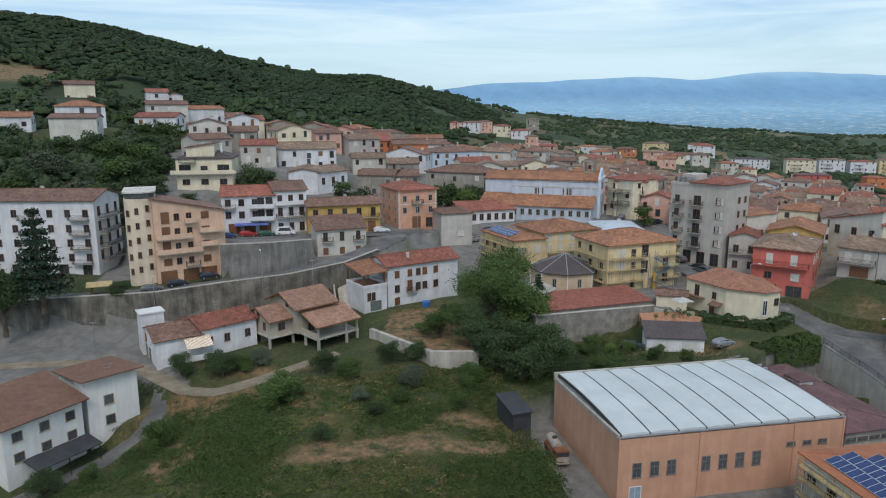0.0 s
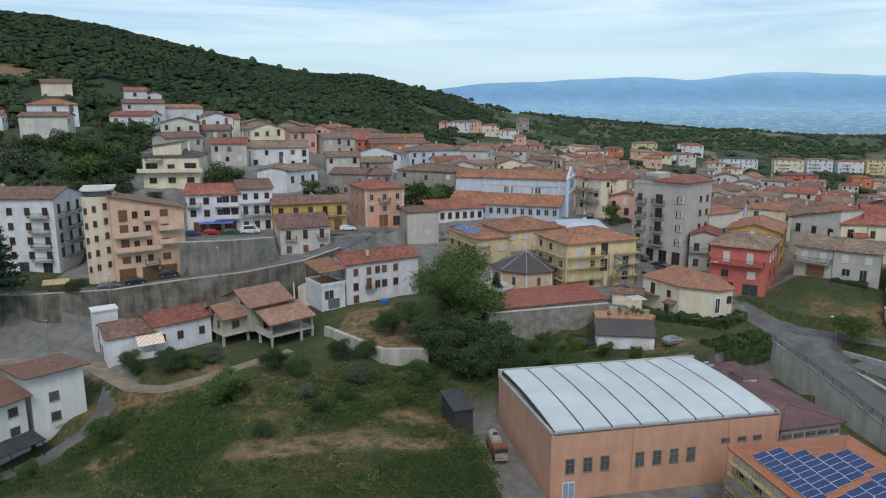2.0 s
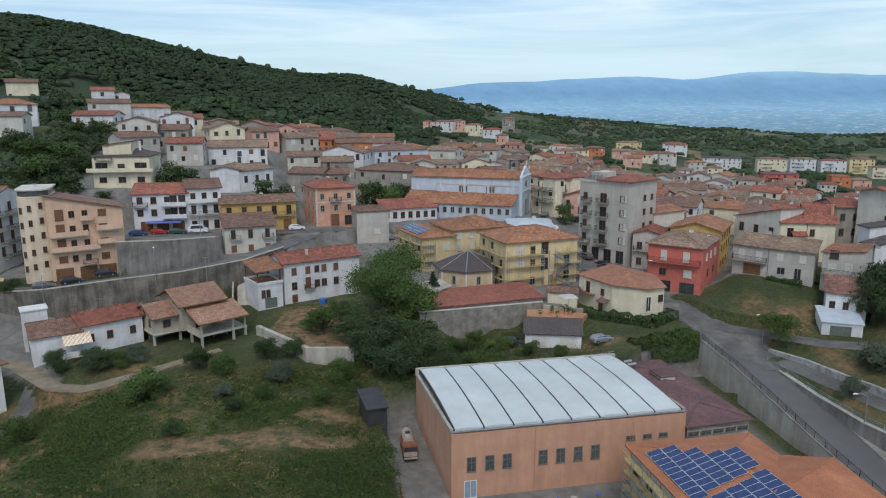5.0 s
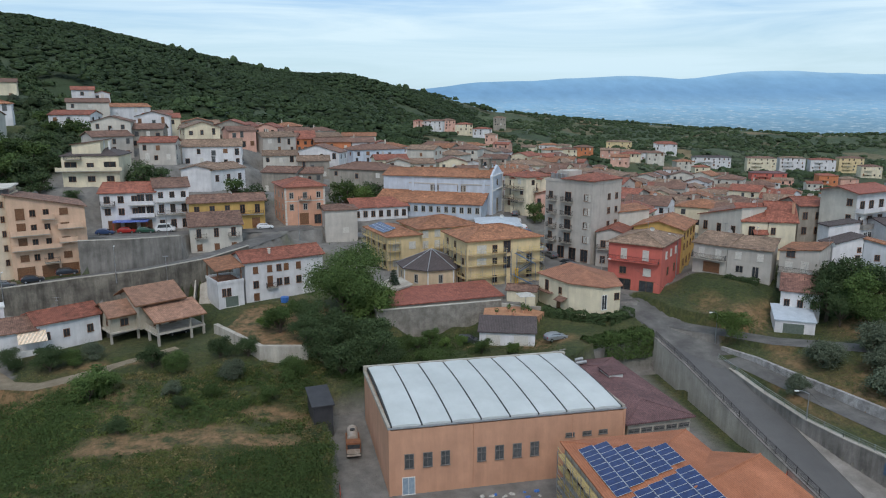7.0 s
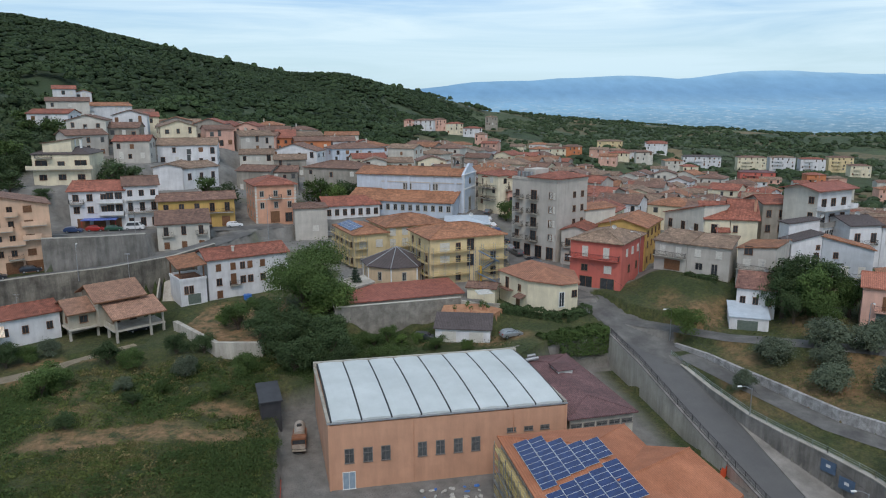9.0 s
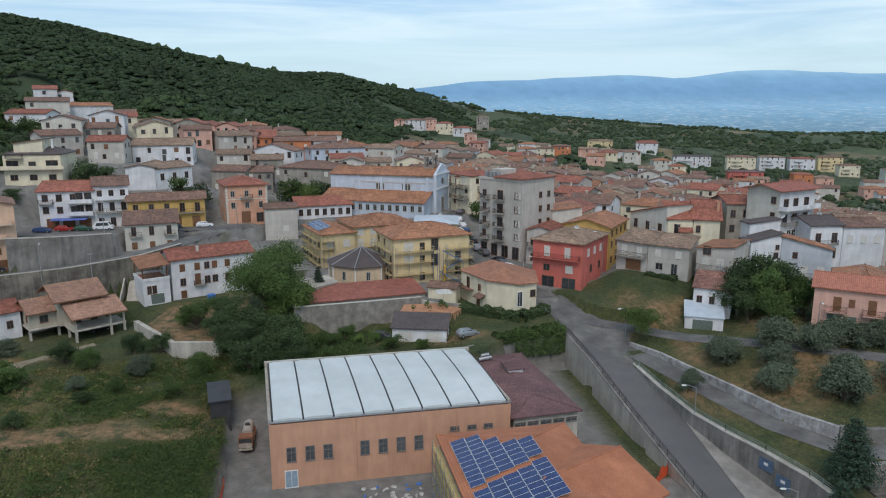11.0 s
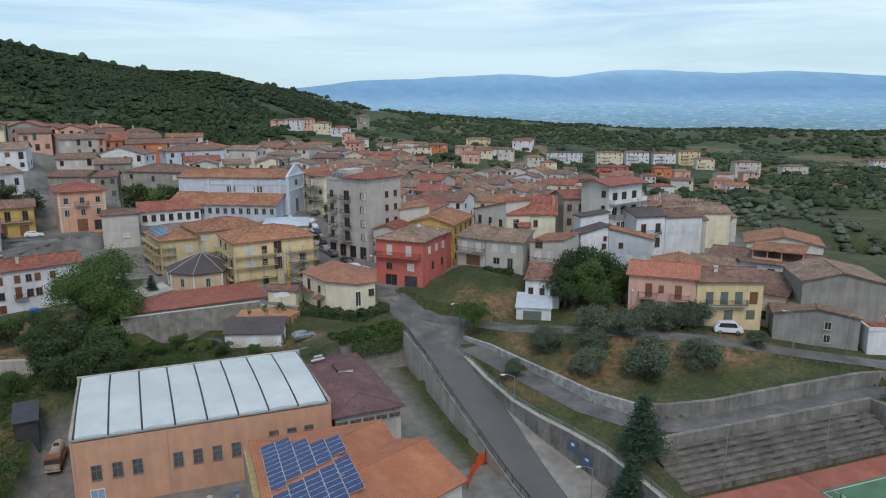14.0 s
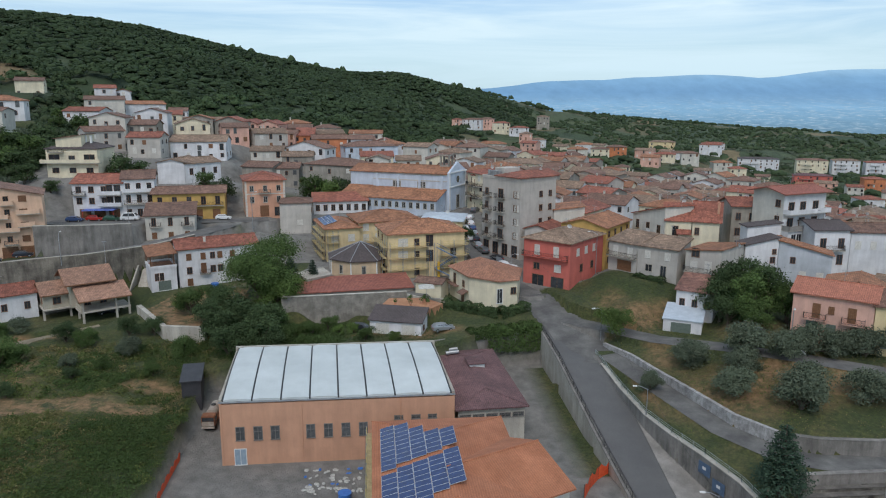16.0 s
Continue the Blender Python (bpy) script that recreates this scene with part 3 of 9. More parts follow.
for k in range(8):
    bm = bmesh.new()
    rod(bm, (p8[k][0] * 1.01, p8[k][1] * 1.01, 0), (p8[k][0] * 1.01, p8[k][1] * 1.01, 4.0), 0.14)
    part("pilaster", bm, FRAME_W, octo)

school = house((24.3, 58.9), (41.4, 62.0), 13, 9.3, 19.3, YELLOW, TILE_ORANGE, "yellow school wing with a tiled hip roof, wrapped in scaffolding", "hip", 0.3, 0.6, name="school_wing", category="school")
windows(school, "f", 1, (4.4, 7.2), 2.0, 1.6, "pale", a=1.2, b=5.4)
windows(school, "f", 1, (0.6, 4.4, 7.2), 1.0, 1.5, "brown", a=4.6, b=8.2)
windows(school, "f", 1, (1.2, 4.6), 1.2, 1.6, "brown", a=12.5, b=17)
window(school, "f", 9.3, 7.0, 1.5, 2.4, "brown")
window(school, "f", 9.3, 3.6, 1.5, 2.4, "brown")
windows(school, "l", 3, (1.2, 4.6, 7.6), 0.9, 1.3, "brown", skip=((0, 1), (2, 2)))
windows(school, "r", 3, (1.2, 4.6, 7.4), 1.2, 1.6, "brown")
left_wing = house((9.8, 77.6), (17.8, 79.6), 15, 9.3, 17.4, YELLOW, TILE_ORANGE, "yellow school wing with tiled roof and solar panels", "hip", 0.28, 0.6, name="school_wing", category="school")
windows(left_wing, "f", 2, (1.0, 4.8), 1.5, 1.6, "pale")
windows(left_wing, "l", 4, (1.0, 4.8), 1.2, 1.5, "brown")
mid_wing = house((17.8, 80.6), (33.0, 84.2), 13, 9.3, 18.4, YELLOW, TILE_ORANGE, "yellow central school block with a tiled roof", "hip", 0.28, 0.6, name="school_wing", category="school")
windows(mid_wing, "f", 5, (1.2, 4.4, 7.0), 1.3, 1.6, "pale")
panel_field(left_wing["ob"], 0.2, 3.0, 3, 8, 1.0, 1.3, lambda x, y: 8.0 + x * 0.27 + 0.35)
glass_roof = house((33.0, 84.2), (43.5, 82.0), 12, 9.3, 18.0, YELLOW, METALSHEET, "school stair block with a pale blue sheet roof", "hip", 0.2, 0.4, name="school_wing", category="school")


def scaffold(h, face, x0, x1, levels, label, out=1.2):
    ob = new("scaffolding")
    ob.matrix_basis = h["ob"].matrix_basis @ on_face(h, face, 0, 0)
    tagged(ob, label, "scaffolding")
    n = max(2, int((x1 - x0) / 2.2))
    top = levels[-1] + 1.2
    for i in range(n + 1):
        x = x0 + (x1 - x0) * i / n
        for y in (-out, -0.25):
            bm = bmesh.new()
            rod(bm, (x, y, -0.6), (x, y, top), 0.045, 5)
            part("standard", bm, STEEL, ob)
    for z in levels:
        bm = bmesh.new()
        for k in range(4):
            y = -out + 0.05 + k * (out - 0.3) / 4
            solid(bm, x0 - 0.3, y, z, x1 + 0.3, y + (out - 0.3) / 4 - 0.02, z + 0.05)
        part("deck", bm, surface("planks", (0.34, 0.26, 0.13), (0.48, 0.38, 0.2), 0.8, 0.8, 0.15, 0.1), ob)
        bm = bmesh.new()
        for dz in (0.5, 1.0):
            rod(bm, (x0 - 0.3, -out, z + dz), (x1 + 0.3, -out, z + dz), 0.03, 5)
        part("guard_rail", bm, surface("rail_yellow", (0.5, 0.4, 0.12), (0.62, 0.5, 0.18), 1.0, 0.5, 0.1, 0.0), ob)
    return ob


scaffold(low, "l", 0.6, 22.0, (1.6, 3.6, 5.6, 7.2), "steel scaffolding with planks along the white wall of the low block")
scaffold(school, "f", 0.3, 8.6, (2.0, 4.6, 7.0), "steel scaffolding with planks against the yellow school")
scaffold(school, "f", 11.8, 17.6, (2.0, 4.6, 7.0), "steel scaffolding with planks against the yellow school")
scaffold(school, "l", 0.2, 12.6, (2.0, 4.6, 7.0), "steel scaffolding with planks against the yellow school")
scaffold(school, "r", 0.2, 12.6, (2.0, 4.6, 7.0), "steel scaffolding with planks against the yellow school")
scaffold(left_wing, "l", 0.2, 14.6, (0.6, 2.6, 4.6, 6.4), "steel scaffolding with planks beside the school wing")
scaffold(left_wing, "f", 0.2, 2.8, (2.6, 4.6, 6.4), "steel scaffolding with planks beside the school wing")
scaffold(mid_wing, "f", 1.2, 14.0, (4.2,), "single scaffold deck across the school front")
# blue stair tower of the scaffolding
stair = new("scaffold_stair")
stair.matrix_basis = school["ob"].matrix_basis @ pose(8.9, 0, 0)
tagged(stair, "blue steel scaffold stair on the school front", "scaffold stair")
BLUESTEEL = surface("steel_blue", (0.09, 0.15, 0.24), (0.14, 0.22, 0.32), 0.5, 0.5, 0.1, 0.0)
for x in (0, 1.4, 6.0):
    for y in (-2.6, -0.3):
        bm = bmesh.new()
        rod(bm, (x, y, -0.5), (x, y, 7.6 if x < 2 else 4.6), 0.05, 5)
        part("post", bm, BLUESTEEL, stair)
for k, (x0, x1, za, zb) in enumerate(((1.4, 6.0, 7.0, 4.4), (6.0, 1.4, 4.4, 2.0), (1.4, 6.0, 2.0, -0.4))):
    bm = bmesh.new()
    for i in range(12):
        f = i / 12
        x, z = x0 + (x1 - x0) * f, za + (zb - za) * f
        solid(bm, min(x, x + (x1 - x0) / 12), -2.5 + 1.1 * (k % 2), z - 0.05, max(x, x + (x1 - x0) / 12), -1.5 + 1.1 * (k % 2), z)
    rod(bm, (x0, -2.5 + 1.1 * (k % 2), za + 1), (x1, -2.5 + 1.1 * (k % 2), zb + 1), 0.04, 5)
    rod(bm, (x0, -2.5 + 1.1 * (k % 2), za), (x1, -2.5 + 1.1 * (k % 2), zb), 0.07, 5)
    part("flight", bm, BLUESTEEL, stair)
chute = new("rubble_chute")
chute.matrix_basis = school["ob"].matrix_basis @ pose(10.9, -1.6, 0)
tagged(chute, "yellow plastic rubble chute hanging on the scaffold", "chute")
for k in range(4):
    bm = bmesh.new()
    rod(bm, (0, 0, -0.3 + k * 0.95), (0, 0, 0.75 + k * 0.95), 0.28, 10, 0.38)
    part("chute_ring", bm, surface("chute_yellow", (0.62, 0.36, 0.03), (0.7, 0.42, 0.05), 1.0, 0.5, 0.05, 0.0), chute)

# long tiled lean-to on the terrace wall, and the garage below the villa
lean = house((5.6, 45.4), (29.0, 48.4), 9.5, 9.4, 10.1, STONE, tiles("roof_rust", (0.34, 0.115, 0.08), 0.72, stain=0.25), "long low lean-to with rust-red tiles on the terrace wall", "shed", 0.07, 0.3, name="lean_to", category="shed")
house((29.5, 47.2), (34.5, 44.6), 4, 8.4, 11.6, CREAM, TILE_BROWN, "small cream outbuilding with a tiled roof beside the villa", "gable", 0.3, 0.35, name="outbuilding", category="outbuilding")
gar = house((20.2, 32.6), (29.4, 29.6), 4.6, 5.9, 8.4, WHITE, SLATE, "low white garage with a dark sloping roof", "shed", 0.28, 0.35, name="garage", category="garage")
windows(gar, "f", 2, (0.05,), 2.3, 1.9, "pale")
window(gar, "r", 1.8, 0.8, 0.8, 0.8, "brown")

hut3 = house((3.4, 57.2), (7.2, 52.4), 6.0, 7.5, 11.3, PALE, CONCRETE_PALE, "small pale hut with a grey sheet roof behind the walnut tree", "gable_y", 0.25, 0.3, name="outbuilding", category="outbuilding", pad=False)

# church
church = house((21.4, 119.5), (42.6, 107.6), 11.4, 17.2, 27.4, BLUE, TILE_ORANGE, "pale blue church with a long tiled nave roof", "gable", 0.3, 0.5, name="church", category="church")
for x in (7.0, 7.9, 8.8, 15.0, 15.9, 16.8):
    window(church, "f", x, 6.0, 0.5, 1.6, "stone")
W0 = church["w"]
bm = bmesh.new()
k = church["d"]
v0 = [bm.verts.new((W0 + 0.02, y, z)) for y, z in ((-0.7, -2), (k + 0.7, -2), (k + 0.7, 10.6), (k / 2, 13.4), (-0.7, 10.6))]
v1 = [bm.verts.new((W0 + 0.62, c.co.y, c.co.z)) for c in v0]
bm.faces.new(v0[::-1])
bm.faces.new(v1)
for i in range(5):
    bm.faces.new((v0[i], v0[(i + 1) % 5], v1[(i + 1) % 5], v1[i]))
fac = part("facade", bm, BLUE, church["ob"], "gabled church facade in pale blue plaster")
for y in (-0.6, k + 0.0):
    bm = bmesh.new()
    for j in range(13):
        solid(bm, W0 + 0.63, y, -0.5 + j * 0.85, W0 + 0.78, y + 0.7, 0.27 + j * 0.85)
    part("quoin", bm, FRAME_W, fac)
bm = bmesh.new()
rod(bm, (W0 + 0.5, k / 2, 8.4), (W0 + 0.72, k / 2, 8.4), 0.95, 20)
part("rose_window", bm, GLASS, fac)
f = window_meshes("stone", 1.9, 3.6)
o = new("portal", f[0])
o.parent, o.matrix_basis = fac, pose(W0 + 0.66, k / 2, 0.1, 0, 0, 90)
q = new("leaf", f[1])
q.parent = o
bm = bmesh.new()
solid(bm, W0 + 0.62, -0.8, 6.3, W0 + 0.85, k + 0.8, 6.6)
solid(bm, W0 + 0.62, -0.8, 10.4, W0 + 0.9, k + 0.8, 10.7)
part("cornice", bm, FRAME_W, fac)
bm = bmesh.new()
solid(bm, 0, -0.12, 7.9, W0, 0.02, 8.2)
solid(bm, 0, -0.2, 9.7, W0, 0.02, 10.05)
part("string_course", bm, GREY, church["ob"])
for i in range(4):
    bm = bmesh.new()
    solid(bm, 1.0 + i * 7.0, -0.3, -1, 1.7 + i * 7.0, 0.02, 9.7)
    part("buttress", bm, BLUE, church["ob"])
house((14.6, 123.8), (21.6, 119.9), 11.0, 17.2, 27.2, BLUE, TILE_ORANGE, "choir end of the church under a tiled roof", "gable", 0.3, 0.4, name="church_choir", category="church")
tower = new("bell_tower")
tower.matrix_basis = church["ob"].matrix_basis @ pose(W0 - 3.2, k / 2 + 0.6, 0)
tagged(tower, "square stone bell tower with open arches", "bell tower")
bm = bmesh.new()
solid(bm, -1.5, -1.5, 4, 1.5, 1.5, 12.2)
part("shaft", bm, STONE, tower)
for x in (-1.3, 1.3):
    for y in (-1.3, 1.3):
        bm = bmesh.new()
        solid(bm, x - 0.25, y - 0.25, 12.2, x + 0.25, y + 0.25, 15.0)
        part("pier", bm, STONE, tower)
bm = bmesh.new()
solid(bm, -1.75, -1.75, 15.0, 1.75, 1.75, 15.4)
part("cornice", bm, STONE, tower)
bm = bmesh.new()
slab(bm, roof_planes(3.2, 3.2, 0.1, 15.5, "hip", 0.3, 0.5), 0.12)
o = part("roof", bm, TILE_BROWN, tower)
o.matrix_basis = pose(-1.6, -1.6, 0)
bm = bmesh.new()
rod(bm, (0, 0, 12.9), (0, 0, 14.0), 0.55, 10, 0.25)
part("bell", bm, IRON, tower)
aisle = house((11.4, 117.4), (38.6, 102.2), 8.0, 16.8, 20.6, BLUE, TILE_ORANGE, "lower church aisle with a tiled lean-to roof", "shed", 0.34, 0.5, name="church_aisle", category="church")
windows(aisle, "f", 14, (1.3,), 0.9, 1.5, "stone")
lowb = house((4.5, 108.8), (19.6, 110.4), 7, 16.4, 19.8, WHITE, TILE_RED, "low white building with a red-tiled roof", "shed", 0.22, 0.5, name="parish_building", category="building")
windows(lowb, "f", 7, (0.8,), 1.0, 1.6, "brown")
hut = house((-3.6, 97.5), (4.6, 98.0), 9, 12.6, 21.0, GREY, TILE_BROWN, "plain pale house with few windows and tan tiles", "hip", 0.2, 0.4)
window(hut, "f", 5.2, 2.6, 1.4, 1.2, "pale")
window(hut, "r", 4, 5.4, 0.9, 1.2, "brown")

# peach palazzo, yellow row, white flats, small white house
peach = house((-13.6, 104.4), (-3.1, 106.8), 13.5, 16.4, 26.4, PEACH, TILE_RED, "peach palazzo with stone trim and a red hip roof", "hip", 0.3, 0.55, name="palazzo", category="house")
windows(peach, "f", 3, (7.0,), 0.9, 1.4, "stone")
windows(peach, "f", 3, (3.9,), 0.9, 1.5, "stone", skip=())
window(peach, "f", 5.0, 0.1, 2.2, 2.8, "door")
window(peach, "f", 8.6, 0.1, 1.7, 2.3, "brown")
windows(peach, "l", 3, (1.2, 4.0, 7.0), 0.8, 1.3, "stone")
balcony(peach, "f", 3.6, 6.8, 6.5, 0.9)
bm = bmesh.new()
for x in (0.0, peach["w"] - 0.5):
    for j in range(12):
        solid(bm, x, -0.06, j * 0.83, x + 0.5, 0.02, j * 0.83 + 0.72)
solid(bm, 0, -0.08, 6.1, peach["w"], 0.02, 6.35)
part("quoin", bm, PALE, peach["ob"])
yel = house((-36.6, 99.2), (-18.6, 101.9), 9, 16.6, 23.6, OCHRE, TILE_BROWN, "ochre two-storey row with brown tiles and a long balcony", "gable", 0.28, 0.6, name="terrace_house", category="house")
windows(yel, "f", 5, (3.9,), 1.1, 2.1, "brown")
windows(yel, "f", 4, (0.2,), 1.8, 2.3, "shut")
balcony(yel, "f", 0.2, 17.8, 3.6, 0.9, None)
wapt = house((-57.2, 100.8), (-44.6, 101.0), 12, 17.0, 26.4, WHITE, TILE_RED, "white three-storey flats with red tiles and balconies", "gable", 0.3, 0.5, name="flats", category="flats")
windows(wapt, "f", 4, (4.0, 7.0), 1.2, 1.5, "brown", skip=((0, 3), (1, 3)))
windows(wapt, "f", 2, (3.6, 6.6), 1.5, 2.2, "brown", a=8.3, b=12.3)
windows(wapt, "f", 3, (0.1,), 2.6, 2.4, "shut", a=1.0, b=12)
balcony(wapt, "f", 6.6, 12.4, 3.4, 1.2, WHITE)
balcony(wapt, "f", 6.6, 12.4, 6.4, 1.2, WHITE)
balcony(wapt, "f", 0.1, 3.4, 6.4, 1.0)
wapt2 = house((-44.6, 101.0), (-36.9, 102.8), 11, 17.0, 27.4, WHITE, TILE_BROWN, "narrow white flats with dark railings", "gable", 0.3, 0.5, name="flats", category="flats")
windows(wapt2, "f", 3, (4.2, 7.3), 1.0, 1.9, "brown")
windows(wapt2, "f", 3, (0.3,), 1.1, 2.0, "brown")
balcony(wapt2, "f", 0.2, 7.2, 3.8, 1.1)
balcony(wapt2, "f", 0.2, 7.2, 6.9, 0.9, WHITE)
bm = bmesh.new()
solid(bm, 3.0, -3.2, 2.5, 11.0, -0.02, 2.7)
o = part("shop_awning", bm, surface("awning_blue", (0.08, 0.12, 0.35), (0.12, 0.18, 0.5), 0.8, 0.7, 0.1, 0.0, stripes=("X", 1.2, 0.4)), wapt["ob"], "blue and red shop awning")
bm = bmesh.new()
for x in (3.2, 10.8):
    rod(bm, (x, -3.1, 0), (x, -3.1, 2.5), 0.06)
part("awning_post", bm, surface("post_red", (0.4, 0.03, 0.03), (0.5, 0.05, 0.04), 1.0, 0.5, 0.05, 0.0), wapt["ob"])
sml = house((-34.8, 86.2), (-23.4, 88.2), 7.5, 13.6, 19.8, PALE, TILE_BROWN, "small cream house with brown roof above the road", "shed", 0.26, 0.5)
windows(sml, "f", 3, (3.6,), 0.9, 1.9, "brown")
windows(sml, "f", 3, (0.5,), 1.0, 1.4, "shut")
balcony(sml, "f", 1.0, 3.6, 3.5, 0.9)
balcony(sml, "f", 8.4, 11.0, 3.5, 0.9)

# the white house with the roof terrace
wht = house((-21.3, 63.4), (-5.4, 69.6), 8.5, 7.3, 15.8, WHITE, TILE_RED, "long white house with dark shutters and red tiles", "gable", 0.34, 0.5)
for x, st in ((2.2, "shut"), (5.2, "shut"), (7.2, "brown"), (8.8, "shut"), (11.5, "shut")):
    window(wht, "f", x, 6.0, 0.9, 1.3, st)
for x, st in ((2.2, "brown"), (5.2, "door"), (7.2, "brown"), (8.8, "brown"), (11.5, "brown")):
    window(wht, "f", x, 2.9, 1.0, 1.4 if st != "door" else 2.1, st)
window(wht, "f", 2.2, 0.3, 1.0, 1.4, "shut")
balcony(wht, "f", 4.3, 6.6, 2.7, 0.8)
chimney(wht, 6.0, 2.2, 9.2, 1.0, 0.45)
wing = house((-26.4, 60.4), (-21.6, 62.6), 7, 7.2, 12.2, WHITE, TILE_ORANGE, "white side wing with an open roofed terrace", "flat", name="house_wing", category="house")
bm = bmesh.new()
for x in (0.15, 4.9):
    for y in (0.15, 6.7):
        solid(bm, x - 0.12, y - 0.12, 5.6, x + 0.12, y + 0.12, 7.9)
part("terrace_post", bm, FRAME_B, wing["ob"])
bm = bmesh.new()
slab(bm, [[(-0.5, -0.6, 7.9), (5.5, -0.6, 8.2), (5.5, 7.2, 9.3), (-0.5, 7.2, 9.0)]], 0.15)
part("terrace_roof", bm, TILE_ORANGE, wing["ob"], "orange tiled roof over the terrace")
window(wing, "f", 1.2, 2.4, 0.7, 1.5, "brown")
window(wing, "f", 2.2, 2.4, 0.7, 1.5, "brown")
window(wing, "f", 2.7, 0.1, 2.6, 2.1, "garage")

# house on pillars
BARE = surface("bare_render", (0.36, 0.32, 0.25), (0.46, 0.42, 0.34), 3.0, 0.9, 0.08, 0.1, streaks=0.2)
carp = new("pillar_house")
carp.matrix_basis = Matrix.Translation((-44.8, 50.4, 4.4)) @ Matrix.Rotation(math.radians(32), 4, "Z")
tagged(carp, "unrendered house on pillars with stepped tiled roofs", "house")
bm = bmesh.new()
v = [bm.verts.new((x, y, z)) for x in (0.5, 5.4) for y, z in ((-0.2, 2.3), (-0.2, 5.35), (3.8, 6.95), (7.8, 5.4), (7.8, 2.3))]
bm.faces.new(v[:5])
bm.faces.new(v[5:][::-1])
for i in range(5):
    bm.faces.new((v[i], v[(i + 1) % 5], v[5 + (i + 1) % 5], v[5 + i]))
part("wall", bm, BARE, carp)
bm = bmesh.new()
v = [bm.verts.new((x, y, z)) for x in (5.0, 13.0) for y, z in ((-2.2, 2.3), (-2.2, 7.35), (2.4, 9.3), (7.0, 7.35), (7.0, 2.3))]
bm.faces.new(v[:5])
bm.faces.new(v[5:][::-1])
for i in range(5):
    bm.faces.new((v[i], v[(i + 1) % 5], v[5 + (i + 1) % 5], v[5 + i]))
part("upper_wall", bm, BARE, carp)
bm = bmesh.new()
solid(bm, 5.7, -7.5, 2.15, 15.0, -2.2, 2.45)
solid(bm, 0.2, -0.9, 2.05, 5.7, 7.8, 2.29)
part("floor_slab", bm, CONCRETE_PALE, carp)
bm = bmesh.new()
solid(bm, 5.9, -7.35, 2.45, 6.1, -2.2, 3.3)
part("porch_wall", bm, BARE, carp)
for x, y in ((0.4, -0.2), (5.2, -0.2), (6.2, -7.3), (6.2, -3.0), (12.3, -7.3), (14.7, -7.3), (14.7, -2.5), (12.8, 6.6), (0.6, 7.4)):
    bm = bmesh.new()
    solid(bm, x - 0.2, y - 0.2, -2.5, x + 0.2, y + 0.2, 2.15)
    part("pillar", bm, CONCRETE_PALE, carp)
for x, y in ((6.2, -7.2), (12.3, -7.2), (14.7, -7.2)):
    bm = bmesh.new()
    solid(bm, x - 0.17, y - 0.17, 2.45, x + 0.17, y + 0.17, 4.75)
    part("porch_post", bm, CONCRETE_PALE, carp)
bm = bmesh.new()
solid(bm, 1.0, 4.0, -2.5, 13.0, 4.3, 2.1)
part("back_wall", bm, surface("block_dark", (0.16, 0.15, 0.13), (0.26, 0.24, 0.21), 2.0, 0.95, 0.15, 0.2), carp)
TILE_CLAY = tiles("roof_clay", (0.36, 0.20, 0.135), 0.62, stain=0.25)
for nm, pl in (("roof", [[(0.0, -0.9, 5.25), (6.0, -0.9, 5.25), (6.0, 3.8, 7.15), (0.0, 3.8, 7.15)], [(0.0, 3.8, 7.15), (6.0, 3.8, 7.15), (6.0, 8.4, 5.3), (0.0, 8.4, 5.3)]]),
               ("upper_roof", [[(4.1, -3.2, 7.2), (13.6, -3.2, 7.2), (13.6, 2.4, 9.55), (4.1, 2.4, 9.55)], [(4.1, 2.4, 9.55), (13.6, 2.4, 9.55), (13.6, 7.9, 7.2), (4.1, 7.9, 7.2)]]),
               ("porch_roof", [[(5.5, -8.0, 4.75), (15.2, -8.0, 4.75), (15.2, -2.1, 6.7), (5.5, -2.1, 6.7)]])):
    bm = bmesh.new()
    slab(bm, pl, 0.22)
    part(nm, bm, TILE_CLAY, carp)
    bm = bmesh.new()
    for p in pl:
        for a, b in ((p[0], p[1]), (p[0], p[3]), (p[1], p[2])):
            rod(bm, (a[0], a[1], a[2] - 0.16), (b[0], b[1], b[2] - 0.16), 0.13, 4)
    part("fascia", bm, FRAME_B, carp, "dark brown timber fascia under the tiles")
for x, y, z, w_, h_ in ((2.9, -0.2, 3.2, 1.3, 1.25), (8.0, -2.2, 2.5, 1.1, 2.0), (11.0, -2.2, 2.5, 1.1, 2.0), (7.0, -2.2, 6.55, 1.2, 0.5), (9.4, -2.2, 6.55, 1.2, 0.5), (11.8, -2.2, 6.55, 1.2, 0.5)):
    fm, pm = window_meshes("brown", w_, h_)
    o = new("window", fm)
    o.parent, o.matrix_basis = carp, pose(x, y, z)
    q = new("pane", pm)
    q.parent = o
for x, y, z in ((0.5, 1.6, 3.3), (0.5, 3.8, 5.3), (5.0, 1.0, 7.0)):
    fm, pm = window_meshes("brown", 0.8, 1.3)
    o = new("window", fm)
    o.parent, o.matrix_basis = carp, pose(x, y, z, 0, 0, -90)
    q = new("pane", pm)
    q.parent = o
for p in ((-45.2, 53), (-40, 55), (-33, 51.5), (-28.4, 56.5), (-38, 48.5)):
    GROUND.append((p[0], p[1], 4.4))

